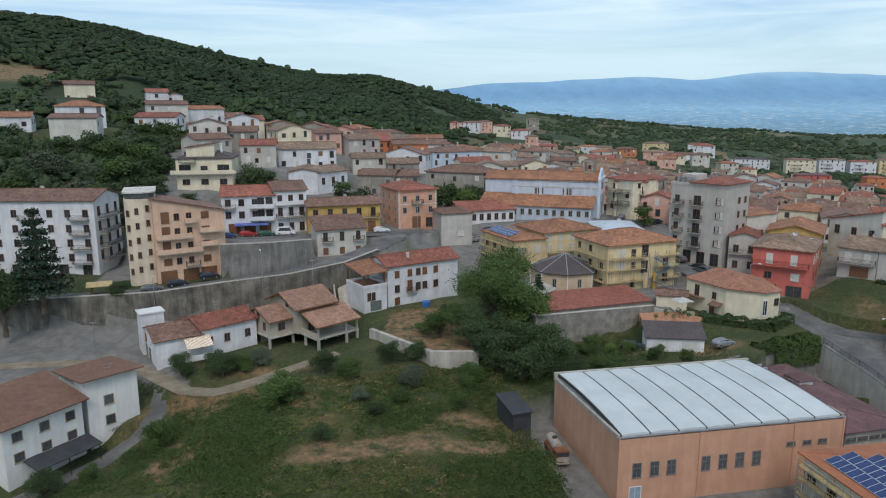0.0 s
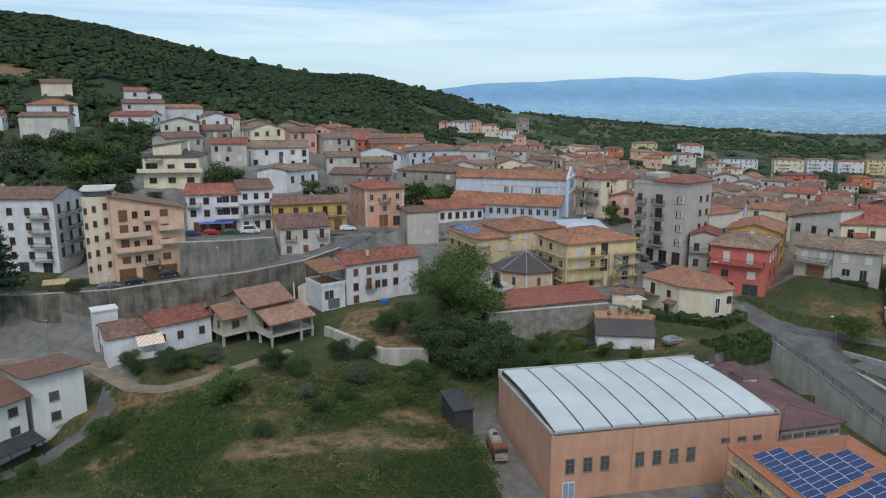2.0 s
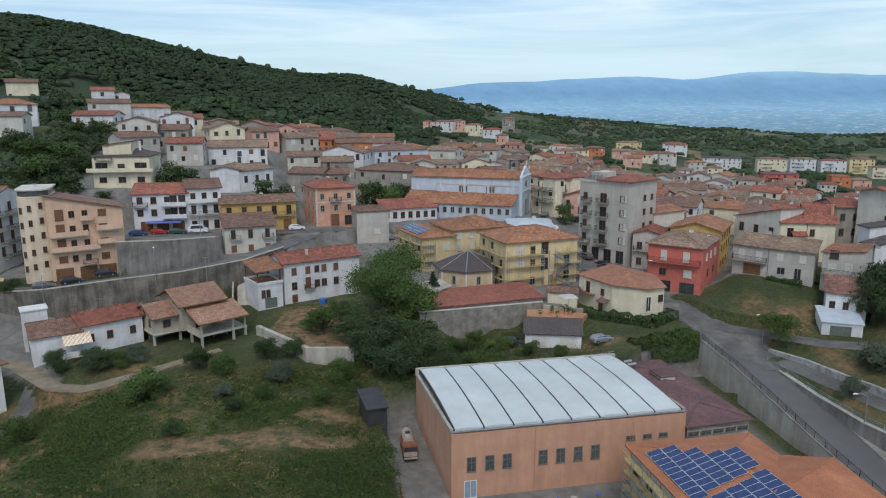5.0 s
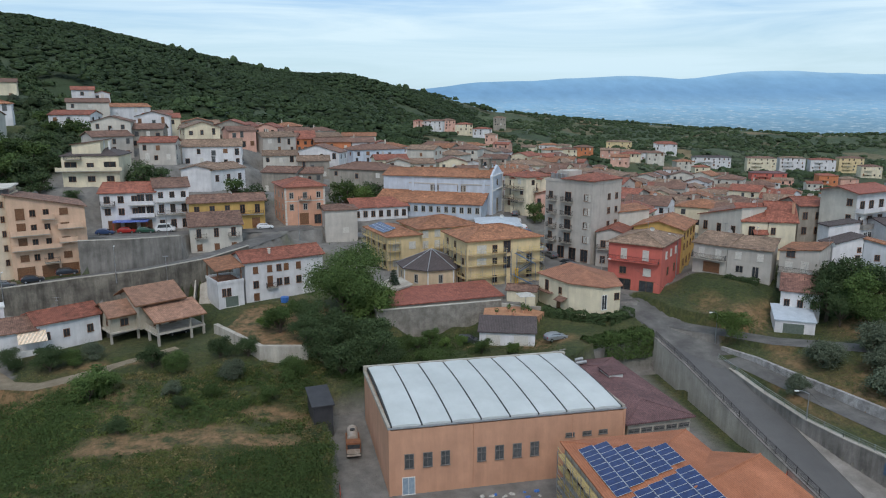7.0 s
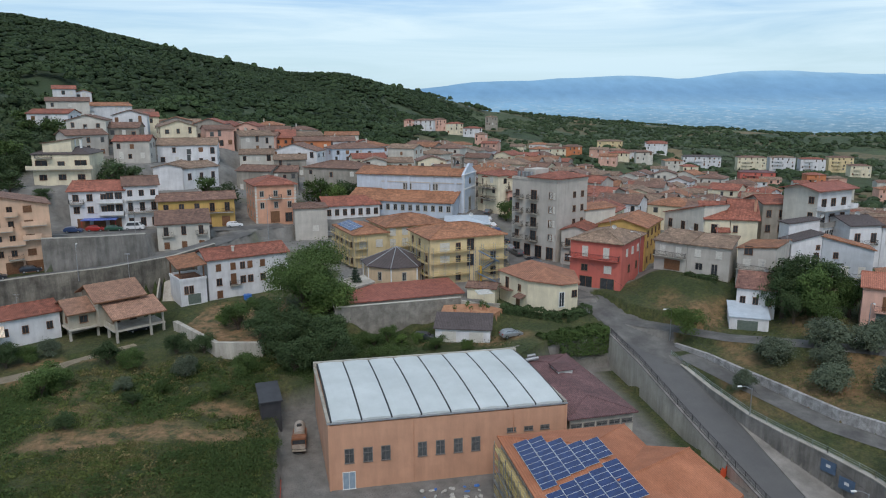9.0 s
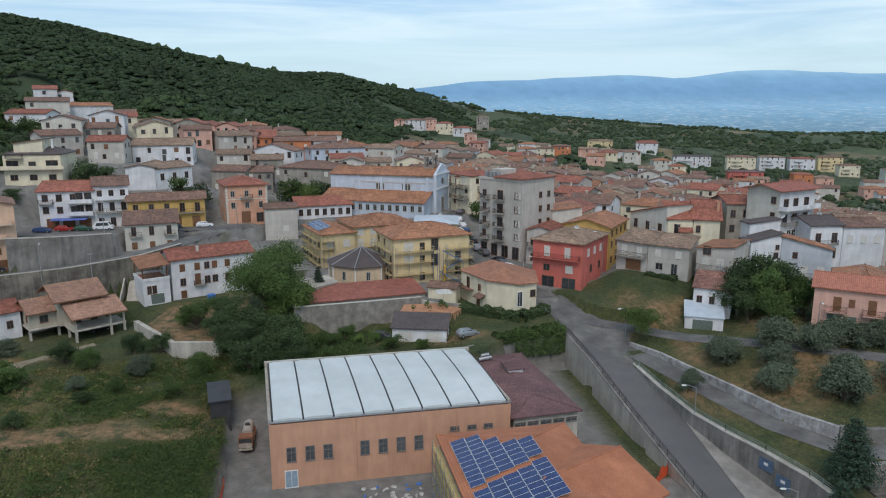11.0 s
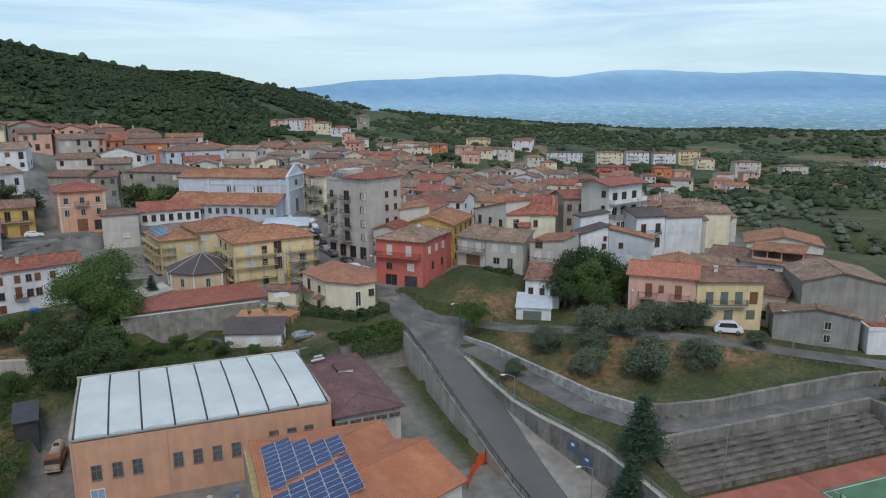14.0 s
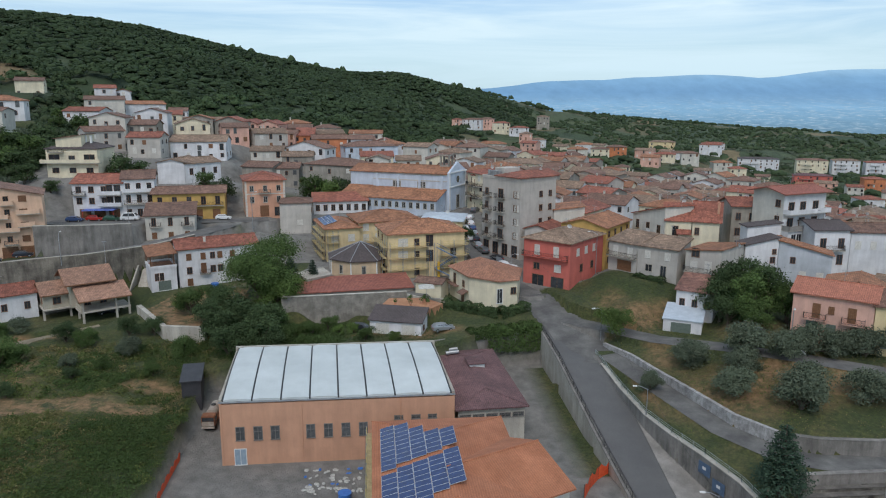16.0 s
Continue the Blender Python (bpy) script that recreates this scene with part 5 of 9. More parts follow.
cv = house((-69.6, 116.4), (-55.6, 115.8), 12, 26.6, 34.4, CREAM, SLATE, "cream villa with dark roof and wraparound balconies", "hip", 0.34, 0.3)
# two wide dark panes stand in for the shaded loggia recesses at the corners
window(cv, "f", 2.2, 4.2, 2.8, 2.0, "brown")
window(cv, "f", 11.8, 4.2, 2.8, 2.0, "brown")
window(cv, "f", 7.0, 4.8, 1.6, 1.1, "brown")
windows(cv, "f", 3, (1.2,), 1.7, 1.3, "brown")
balcony(cv, "f", -1.2, 15.0, 4.0, 1.4, CREAM)
balcony(cv, "f", 1.0, 5.0, 7.0, 1.2)
chimney(cv, 9.5, 4.0, 10.2, 1.2, 0.5, FRAME_W)
chimney(cv, 11.0, 4.0, 10.0, 1.2, 0.5, FRAME_W)
house((-67.0, 117.2), (-60.0, 117.0), 9, 30, 37.2, CREAM, TILE_BROWN, "upper floor of the cream villa with a tiled roof", "shed_x", 0.14, 0.4, pad=False)
wc = house((-41.5, 122.4), (-33.6, 121.6), 15, 23.8, 30.0, WHITE, TILE_TAN, "white house with old tan tiles", "gable_y", 0.22, 0.4)
windows(wc, "r", 3, (2.6,), 1.0, 1.8, "brown")
balcony(wc, "r", 2, 6, 2.4, 0.9)
wc2 = house((-33.5, 121.8), (-25.0, 130.0), 10, 23.8, 29.6, WHITE, TILE_TAN, "white house with old tan tiles", "gable", 0.26, 0.4)
windows(wc2, "f", 3, (2.6,), 1.0, 1.7, "brown")
town((-127.9, 228.0), (-117.5, 231.0), 50.5, 56.2, CREAM, TILE_BROWN, "cream farmhouse by a dry field")
town((-113.2, 168.0), (-99.4, 172.0), 41.0, 47.8, WHITE, TILE_ORANGE, "white villa with an orange hip roof among trees", 11, "hip")
town((-109.5, 150.0), (-96.8, 151.0), 37.0, 44.4, PALE, TILE_BROWN, "plain pale building with brown roof among trees", 10, "gable", 0.2, 2, 1)
town((-128.7, 160.0), (-118.3, 162.0), 40.0, 44.6, WHITE, TILE_ORANGE, "low white house with an orange roof among trees", 9, "gable", 0.3, 2, 1)
town((-100.2, 239.3), (-91.9, 241.6), 46.5, 53.5, WHITE, TILE_RED, "white house with red tiles on the hillside")
town((-92.7, 244.5), (-87.0, 246.0), 45.5, 52.2, WHITE, TILE_RED, "white gabled house on the hillside", 9, "gable_y")
town((-95.5, 214.6), (-81.1, 218.6), 42.4, 48.4, PALE, TILE_BROWN, "grey-beige row house with brown tiles")
town((-95.6, 193.6), (-81.2, 190.6), 38.4, 44.0, WHITE, TILE_RED, "white house under a red tiled roof")
town((-90.0, 224.5), (-69.5, 237.0), 39.8, 46.6, WHITE, TILE_ORANGE, "long white house with an orange roof", 9, "gable", 0.28, 6)
town((-69.8, 241.6), (-62.0, 243.0), 36.0, 43.6, WHITE, TILE_BROWN, "white house on the town's edge")
town((-82.6, 207.9), (-70.5, 210.8), 34.6, 40.0, PALE, TILE_BROWN, "pale house with brown tiles")
town((-68.1, 141.4), (-58.5, 148.0), 31.8, 38.2, GREY, TILE_BROWN, "grey house with a brown roof and loggia")
town((-55.4, 140.4), (-45.3, 140.4), 30.0, 36.5, GREY, TILE_RED, "grey house with red-brown roof and balcony")
town((-62.4, 230.8), (-42.0, 233.8), 33.0, 39.4, YELLOW, TILE_TAN, "yellowish house with tan roof", 10, "gable", 0.3, 4)
town((-44.9, 149.6), (-27.2, 150.4), 28.6, 34.6, WHITE, TILE_TAN, "white house with broad tan tile roof", 12, "gable", 0.3, 5)
town((-36.0, 216.3), (-26.5, 213.8), 32.0, 38.6, PINK, TILE_RED, "pink gabled house with tiled roof", 11, "gable_y", 0.35)
town((-26.3, 213.6), (-17.7, 211.6), 31.8, 38.4, PINK, TILE_RED, "pink gabled house with tiled roof", 11, "gable_y", 0.35)
town((-17.7, 207.6), (-10.5, 205.8), 29.0, 34.8, PINK, TILE_BROWN, "pink house with brown tiles")
town((-10.5, 207.8), (-2.8, 207.8), 28.0, 34.0, ORANGE, TILE_RED, "orange-red house with tiles", 9, "shed")
town((-11.1, 173.8), (4.3, 167.6), 25.0, 31.0, WHITE, TILE_BROWN, "white house with a broad gable", 9, "gable_y", 0.3, 4, 1)
town((-2.9, 199.8), (11.0, 201.3), 26.6, 33.0, ORANGE, TILE_BROWN, "orange house with brown tiles")
town((10.9, 190.3), (31.6, 195.3), 23.4, 30.4, BLUE, TILE_BROWN, "blue-grey building with a wide brown roof", 13, "hip", 0.25, 5)
town((10.5, 247.4), (25.9, 246.3), 27.2, 33.2, PALE, TILE_ORANGE, "pale house with orange roof")
town((34.1, 205.1), (44.0, 198.5), 22.6, 29.6, PALE, TILE_TAN, "beige house with tan tiles")
town((19.0, 151.5), (26.8, 150.6), 21.8, 28.4, PALE, TILE_TAN, "small beige gabled house", 8, "gable_y", 0.3, 2)
town((-0.4, 139.8), (15.5, 128.8), 18.6, 28.0, STONE, TILE_BROWN, "grey stone house with brown roof and tall blind windows", 12, "hip", 0.28, 3, 1)
town((-21.0, 142.3), (-10.7, 137.8), 20.8, 27.0, STONE, TILE_BROWN, "stone house with patched tiles")
town((-10.7, 139.8), (-2.5, 139.4), 20.4, 26.6, STONE, TILE_BROWN, "stone house with patched tiles")
town((-10.0, 157.8), (0.5, 157.8), 23.0, 29.0, STONE, TILE_TAN, "stone house with tan tiles")
town((-21.3, 162.5), (-10.1, 162.8), 24.6, 30.6, PALE, TILE_TAN, "beige house with tan tiles")
bal = town((49.4, 116.4), (53.0, 107.4), 16.6, 27.2, CREAM, TILE_RED, "cream house with brown balconies on the square", 10, "hip", 0.25, 2, 3)
balcony(bal, "f", 0.5, 9.0, 7.0, 1.1)
balcony(bal, "f", 0.5, 9.0, 3.8, 1.1)
town((76.2, 216.8), (91.8, 201.5), 14.0, 22.0, CREAM, TILE_TAN, "large cream house with tan hip roof", 12, "hip", 0.25, 5)
town((58.4, 210.9), (72.4, 207.5), 16.0, 22.0, PALE, TILE_BROWN, "pale house with brown tiles")
town((91.8, 201.5), (100.7, 198.3), 14.6, 21.0, PALE, TILE_BROWN, "pale house with brown tiles")
town((56.0, 108.0), (63.0, 103.0), 15.6, 22.4, PINK, TILE_RED, "pink house at the end of the street", 8, "gable_y")
town((60.5, 100.0), (66.0, 92.0), 14.6, 21.6, WHITE, TILE_BROWN, "white house by the street", 8)

# the rest of the old town: roofs packed along the contour
rng = random.Random(11)
WALLS = [WHITE, PALE, PALE, CREAM, GREY, STONE, PINK, WHITE]
WALLNAMES = ["white", "pale", "beige", "cream", "grey", "stone-grey", "pink", "whitewashed"]
ROOFS = [TILE_RED, TILE_BROWN, TILE_BROWN, TILE_TAN, TILE_ORANGE, TILE_TAN]
ROOFNAMES = ["red", "brown", "weathered brown", "tan", "orange", "old tan"]
TAKEN = [(g[0], g[1]) for g in GROUND]


def free(x, y, r):
    return all((x - a) ** 2 + (y - b) ** 2 > r * r for a, b in TAKEN)


def town_level(x, y):
    """Rough lie of the old town's ground, for the packed houses."""
    pts = ((70, 60, 13), (85, 90, 14), (60, 150, 16), (40, 200, 21), (0, 200, 27), (-40, 190, 33), (100, 120, 10), (140, 150, 5), (90, 200, 13), (160, 220, 3), (110, 300, 13), (180, 300, 2), (200, 380, 0), (60, 260, 21), (130, 90, 9), (-60, 190, 37), (-20, 250, 32), (220, 140, 0), (200, 90, 2))
    ws = [(1 / ((x - a) ** 2 + (y - b) ** 2 + 60) ** 1.5, z) for a, b, z in pts]
    return sum(w * z for w, z in ws) / sum(w for w, _ in ws)


def pack(x0, x1, y0, y1, turn, keep, inside):
    """Houses of uneven size in rows at that turn, wherever inside(x, y) holds and the plot is free."""
    ca, sa = math.cos(math.radians(turn)), math.sin(math.radians(turn))
    for i in range(-30, 31):
        for j in range(-30, 31):
            u, v = i * 13.0 + rng.uniform(-1.8, 1.8), j * 14.5 + rng.uniform(-2, 2)
            x, y = (x0 + x1) / 2 + ca * u - sa * v, (y0 + y1) / 2 + sa * u + ca * v
            r, k, q, e, t, f = rng.random(), rng.randrange(8), rng.randrange(6), rng.random(), rng.uniform(-14, 14), rng.random()
            if not (x0 < x < x1 and y0 < y < y1) or r > keep or not inside(x, y) or not free(x, y, 8.5):
                continue
            a = math.radians(turn + t)
            w, d = 9.0 + 4.5 * e, 9.0 + 3.0 * f
            A = (x - math.cos(a) * w / 2 + math.sin(a) * d / 2, y - math.sin(a) * w / 2 - math.cos(a) * d / 2)
            B = (A[0] + math.cos(a) * w, A[1] + math.sin(a) * w)
            z = town_level(x, y)
            H = 5.4 + 2.6 * f
            h = town(A, B, z, z + H, WALLS[k], ROOFS[q], f"{WALLNAMES[k]} house with {ROOFNAMES[q]} tiles in the old town", d, ("gable", "gable_y", "gable", "hip")[int(e * 3.99)], 0.26 + 0.1 * r, 3, 2, sides=y < 170, ridge=False, group="old town houses")
            if e > 0.5:
                chimney(h, w * 0.3, d * 0.5, H + d * 0.15, 0.9, 0.5)
            TAKEN.append((x, y))


pack(56, 200, 84, 330, -42, 0.92, lambda x, y: y < 330 - 0.55 * (x - 56) and x - 60 < (y - 60) * 1.25 and not (44 < x < 58 and y < 130))
pack(-75, 60, 140, 260, 8, 0.9, lambda x, y: y < 255 - 0.25 * abs(x + 10) and y > 150 - 0.1 * x)
pack(100, 260, 0, 200, -38, 0.8, lambda x, y: y > 42 + 0.25 * (x - 100) - (34 if x > 152 else 0) and x - 15 < (y + 88) * 1.3 and math.hypot(x - 15, y + 88) < (315 if x - 15 < 0.93 * (y + 88) else 185))

# far houses on the ridges
for A, B, z0, z1, m, r, what in (
    ((95.8, 570.0), (105.1, 568.5), 25, 32.8, PINK, TILE_RED, "pink"), ((106.2, 575.4), (122.6, 565.2), 23, 32.7, WHITE, TILE_BROWN, "white"),
    ((122.0, 570.4), (135.4, 567.7), 23, 33.4, PINK, TILE_BROWN, "pink"), ((129.6, 543.3), (145.0, 539.8), 21, 30.2, CREAM, TILE_RED, "cream"),
    ((142.6, 530.1), (159.1, 525.8), 19, 26.5, WHITE, TILE_RED, "white"), ((196.4, 654.6), (209.2, 651.0), 18, 34.0, STONE, TILE_TAN, "tall stone"),
    ((151.4, 496.9), (166.5, 492.5), 11, 17.6, WHITE, TILE_TAN, "white"), ((84.8, 338.2), (102.2, 334.0), 16, 23.2, PALE, TILE_ORANGE, "pale"),
    ((195.6, 504.2), (211.6, 498.4), 5, 13.1, WHITE, TILE_ORANGE, "white"), ((200.8, 438.3), (214.8, 432.5), 9, 14.9, ORANGE, TILE_BROWN, "orange"),
    ((281.9, 555.9), (303.5, 545.8), 6, 12.4, YELLOW, TILE_TAN, "yellow"), ((318.2, 527.0), (335.1, 517.7), 3, 11.3, WHITE, TILE_RED, "white"),
    ((646.5, 402.5), (660.0, 396.0), -18, -10, WHITE, TILE_RED, "white"), ((353.5, 596.6), (373.6, 586.9), 2, 8.6, WHITE, TILE_RED, "white"), ((232.5, 423.4), (247.1, 416.8), 2, 10.4, CREAM, TILE_RED, "cream"),
):
    town(A, B, z0, z1, m, r, f"{what} villa with a tiled roof among trees on the ridge", 10, "hip", 0.28, 4, 3, sides=False, ridge=False, group="villas on the ridge")
for A, B, z0, z1, m, r, n_, what in (
    ((350.4, 515.5), (381.3, 501.8), -14.3, -0.5, WHITE, SLATE, 8, "long white"), ((394.2, 496.0), (417.0, 485.9), -14.3, -0.6, CREAM, TILE_BROWN, 5, "cream"),
    ((425.2, 492.1), (445.1, 483.3), -14, -0.8, WHITE, TILE_TAN, 5, "white"), ((449.1, 481.5), (468.4, 472.9), -14, -2, WHITE, TILE_RED, 4, "white"),
    ((475.0, 476.9), (493.9, 468.4), -14, -0.6, YELLOW, TILE_BROWN, 4, "yellow"), ((466.4, 440.5), (481.5, 433.8), -15, -5, CREAM, TILE_BROWN, 4, "cream"),
    ((458.5, 383.0), (478.1, 374.5), -17, -3.4, PALE, TILE_BROWN, 4, "pale"), ((521.5, 392.3), (541.9, 383.4), -17, -10, PALE, TILE_TAN, 4, "low pale"),
    ((339.7, 411.4), (363.5, 401.0), -11, -5.4, RED, TILE_PLUM, 6, "dark red"), ((362.4, 365.1), (374.4, 360.0), -13, -3.4, ORANGE, TILE_RED, 3, "orange"),
):
    h = town(A, B, z0, z1, m, r, what + " apartment house with balconies on the far slope", 12, "hip", 0.2, n_, 4, sides=False, group="apartment buildings on the far slope")
    for z in (3.0, 6.2, 9.4):
        if z < z1 - z0 - 2.5:
            balcony(h, "f", h["w"] * 0.15, h["w"] * 0.5, z, 1.2, m)
    TAKEN.append(((A[0] + B[0]) / 2, (A[1] + B[1]) / 2))


# scattered villas between the town and the ridges
def slope_level(x, y):
    pts = ((150, 530, 17), (300, 540, 3), (230, 420, 6), (340, 400, -15), (460, 370, -17), (420, 460, -13), (260, 300, -12), (100, 380, 15))
    ws = [(1 / ((x - a) ** 2 + (y - b) ** 2 + 200) ** 1.5, z) for a, b, z in pts]
    return sum(w * z for w, z in ws) / sum(w for w, _ in ws)


rng = random.Random(88)
for k in range(70):
    az, r = math.radians(rng.uniform(14, 47)), rng.uniform(430, 660)
    x, y, e, f = r * math.sin(az), -83 + r * math.cos(az), rng.random(), rng.random()
    i, q = rng.randrange(4), rng.randrange(4)
    if not free(x, y, 24) or k % 5 == 4:
        continue
    a = math.radians(-25 + 30 * (e - 0.5))
    w, z = 9 + 6 * f, slope_level(x, y)
    A = (x - math.cos(a) * w / 2, y - math.sin(a) * w / 2)
    B = (x + math.cos(a) * w / 2, y + math.sin(a) * w / 2)
    town(A, B, z - 0.5, z + 5.6 + 2.4 * e, (WHITE, CREAM, PINK, PALE)[i], (TILE_RED, TILE_BROWN, TILE_ORANGE, TILE_TAN)[q], ("white", "cream", "pink", "pale")[i] + " villa with a tiled roof among trees on the slope", 9 + 2 * f, "hip" if e > 0.5 else "gable", 0.28, 3, 2, sides=False, ridge=False, group="villas on the slope")
    TAKEN.append((x, y))

# ---- the lie of the land ----
PADS = list(GROUND)


def spot(*p):
    GROUND.extend(p)


spot((-69, 29.4, -3.0), (-63.6, 34.0, 0.4), (-72.5, 25, -3.2), (-77.5, 19.5, -3.4), (-62, 38, 2.0), (-66, 24.5, -2.9), (-60.5, 29, -1.2), (-84, 22, -2.5), (-80, 34, 0.5))
spot((-12, 10, 1.8), (-12, -6, 1.0), (-11, 18, 1.5), (-30, 15, 1.8), (-30, 32, 3.4), (-45, 30, 2.6), (-50, 12, 0.2), (-62, 15, -1.4), (-30, -12, 0.4), (-60, -15, -3), (-15, 28, 3.2), (-3, 30, 4.2))
spot((12, 30, 5.2), (5, 38, 4.0), (20, 27, 6.0), (17, 38, 4.4), (10, 40.5, 3.6), (20, 41.5, 4.4), (15, 42, 3.8), (35, 26.5, 7.0), (46, 27.5, 6.6), (36, 33, 7.4), (44, 31, 7.4), (-20, 40, 5.0), (-12, 32, 4.2), (-4, 36, 5.2), (-90, 58, 4.8), (-75, 57, 4.9), (-60, 58, 5.2), (-50, 60, 5.6), (-40, 61.5, 6.4), (-30, 66.5, 7.2))
spot((-90, 110, 24), (-110, 130, 32), (-130, 100, 24), (-140, 180, 44), (-75, 96, 18), (-100, 97, 17), (-85, 150, 34), (-150, 60, 8), (-150, 0, -2), (-110, 20, 2), (-90, 30, 2.4), (-100, -30, -4), (-155, 246, 57.0), (-146, 246, 56.6), (-135, 246, 56.0), (-170, 290, 65.4), (-157, 285, 62.2), (-139, 260, 57.5), (-165, 265, 61.0), (-150, 268, 59.8))
spot((61, 6, 4.0), (63, -8, 2.8), (66, -17, 2.2), (70, 8, 7.0), (78, 1, 6.6), (90, -6, 6.8), (100, -11, 6.0), (66, 16, 6.6), (64, 33, 9.2), (70, 32, 11.0), (76, 33, 12.6), (90, 18, 11.0), (85, 22, 11.2))
spot((300, 600, 0), (200, 300, 0), (260, 380, -6), (160, 100, 3), (200, 60, -5), (180, 0, -6), (150, -30, -1), (250, 200, -12), (350, 300, -20), (320, 100, -20), (60, 450, 20), (0, 350, 34), (-60, 330, 46), (-120, 300, 60), (300, 425, -15), (330, 465, -18), (275, 395, -10), (360, 440, -19), (420, 380, -22), (520, 420, -20), (114, -26, 3.5), (112, -22, 3.6), (118, -36, 3.2), (122, -50, 2.0), (240, -60, -14), (150, -90, -8), (0, -120, -5), (-200, 250, 72), (-220, 100, 30))
ROADS = {
    "main": ([(58.8, -62, -7.4), (57.6, -30, -3.6), (56.6, -14, -1.6), (56.0, 0, 1.2), (55.6, 18, 4.9), (55.2, 28, 6.4), (54.2, 36, 8.1), (52.8, 43.5, 9.3)], 3.5),
    "church": ([(52.8, 43.5, 9.3), (48.6, 53, 10.4), (46.8, 62, 11.4), (45.2, 74, 13.0), (43.9, 88, 15.0), (46, 102, 16.4), (56, 124, 16.4)], 2.6),
    "lower": ([(60.4, 18.6, 5.45), (61.4, 15.8, 5.25), (63.2, 9.6, 4.77), (65.5, 1.6, 4.27), (67.8, -6.8, 3.84), (71.9, -14.2, 3.73), (76.2, -16.4, 3.7), (83.8, -17.6, 3.7), (96, -17.4, 3.65), (112, -18, 3.6), (140, -24, 3.4)], 2.1),
    "junction": ([(56.2, 17, 4.72), (57.0, 21, 5.4), (57.4, 25, 6.0), (57.0, 29, 6.68), (56.2, 34, 7.75), (54.6, 43, 9.25)], 4.6),
    "upper": ([(57, 33, 7.3), (63, 26.6, 7.4), (69, 19.6, 7.6), (78, 11.6, 8.6), (85, 5.0, 9.2), (95, -0.8, 8.8), (105, -7, 7.5), (118, -15, 6.2), (150, -32, 4.5)], 2.2),
    "terrace": ([(-130, 71, 9.3), (-100, 69, 10.6), (-84, 67.8, 11.6), (-66, 66.2, 12.2), (-53, 67.4, 13.3), (-42, 68.5, 14.0), (-31.5, 74, 14.6), (-24, 82, 15.4), (-16, 93, 16.2)], 2.9),
    "old": ([(-62, 96.4, 17.0), (-38, 95.4, 16.9), (-18, 97.4, 16.6), (-7, 100.2, 16.3)], 3.0),
    "drive": ([(-84, 14, -4.2), (-76, 19, -3.6), (-71.6, 23.0, -3.2), (-67.4, 26.6, -2.9), (-63.0, 31.1, -1.5), (-61.2, 34.8, 0.5), (-60.6, 38.0, 2.6), (-61, 41, 3.5)], 1.5),
    "track": ([(-110, 50, 4.6), (-92, 50, 4.6), (-76, 50, 4.4), (-66, 46.6, 3.9), (-61, 41, 3.5), (-57, 36.4, 3.25), (-52.3, 35, 3.2), (-46.7, 37.3, 3.5), (-39, 42, 3.9), (-32.2, 46.1, 4.3)], 1.6),
}
PLATEAUS = [
    ([(-6.5, -70), (-6.5, 22), (33, 21), (40, 27), (51.3, 28.5), (51.75, 18), (52.15, 0), (52.75, -14), (53.75, -30), (55, -70)], lambda x, y: -1.75 + 0.085 * np.maximum(y, 0)),
    ([(3.6, 42.6), (27.5, 44.8), (35, 46.2), (42.5, 60), (42.5, 84), (9, 94), (4, 60)], lambda x, y: 9.3 + 0 * x),
    ([(-24.5, 48.5), (-16.4, 36.8), (-9.6, 35.2), (-5, 48), (-6, 60), (-20, 62)], lambda x, y: 6.9 + 0 * x),
    ([(22.0, 37.4), (30.8, 34.6), (34.2, 38.5), (31, 43), (24, 43.4)], lambda x, y: 9.3 + 0 * x),
    ([(69.4, -19.55), (108.8, -20.35), (111.5, -34), (114, -48), (118, -75), (67.5, -75)], lambda x, y: -1.2 + 0 * x),
    ([(-120, 40), (-84, 38), (-76, 48), (-80, 60), (-120, 62)], lambda x, y: 4.6 + 0 * x),
]
CTRL = np.array(GROUND, float)


def smooth(a, b, v):
    t = np.clip((v - a) / (b - a), 0, 1)
    return t * t * (3 - 2 * t)


SKY_AZ = np.array([-60, -30, -21.9, -18.7, -15.2, -12.3, -8.1, -4.9, -1.1, 3.2, 7.7, 11.2, 14.7, 20.1, 26.4, 30.9, 35.3, 39.5, 43.5, 46.6, 50.8, 53.1, 70])
SKY_EL = np.array([5.6, 5.65, 5.45, 5.35, 5.1, 4.6, 3.65, 3.05, 2.3, 1.95, 1.2, 0.6, -0.4, -0.95, -1.4, -1.72, -2.15, -2.55, -2.9, -3.2, -2.7, -2.35, -2.1])
SKY_R = np.interp(SKY_AZ, [-60, -20, 3, 10, 17, 26, 42, 70], [900, 1000, 1150, 1250, 1400, 1650, 2000, 2000])


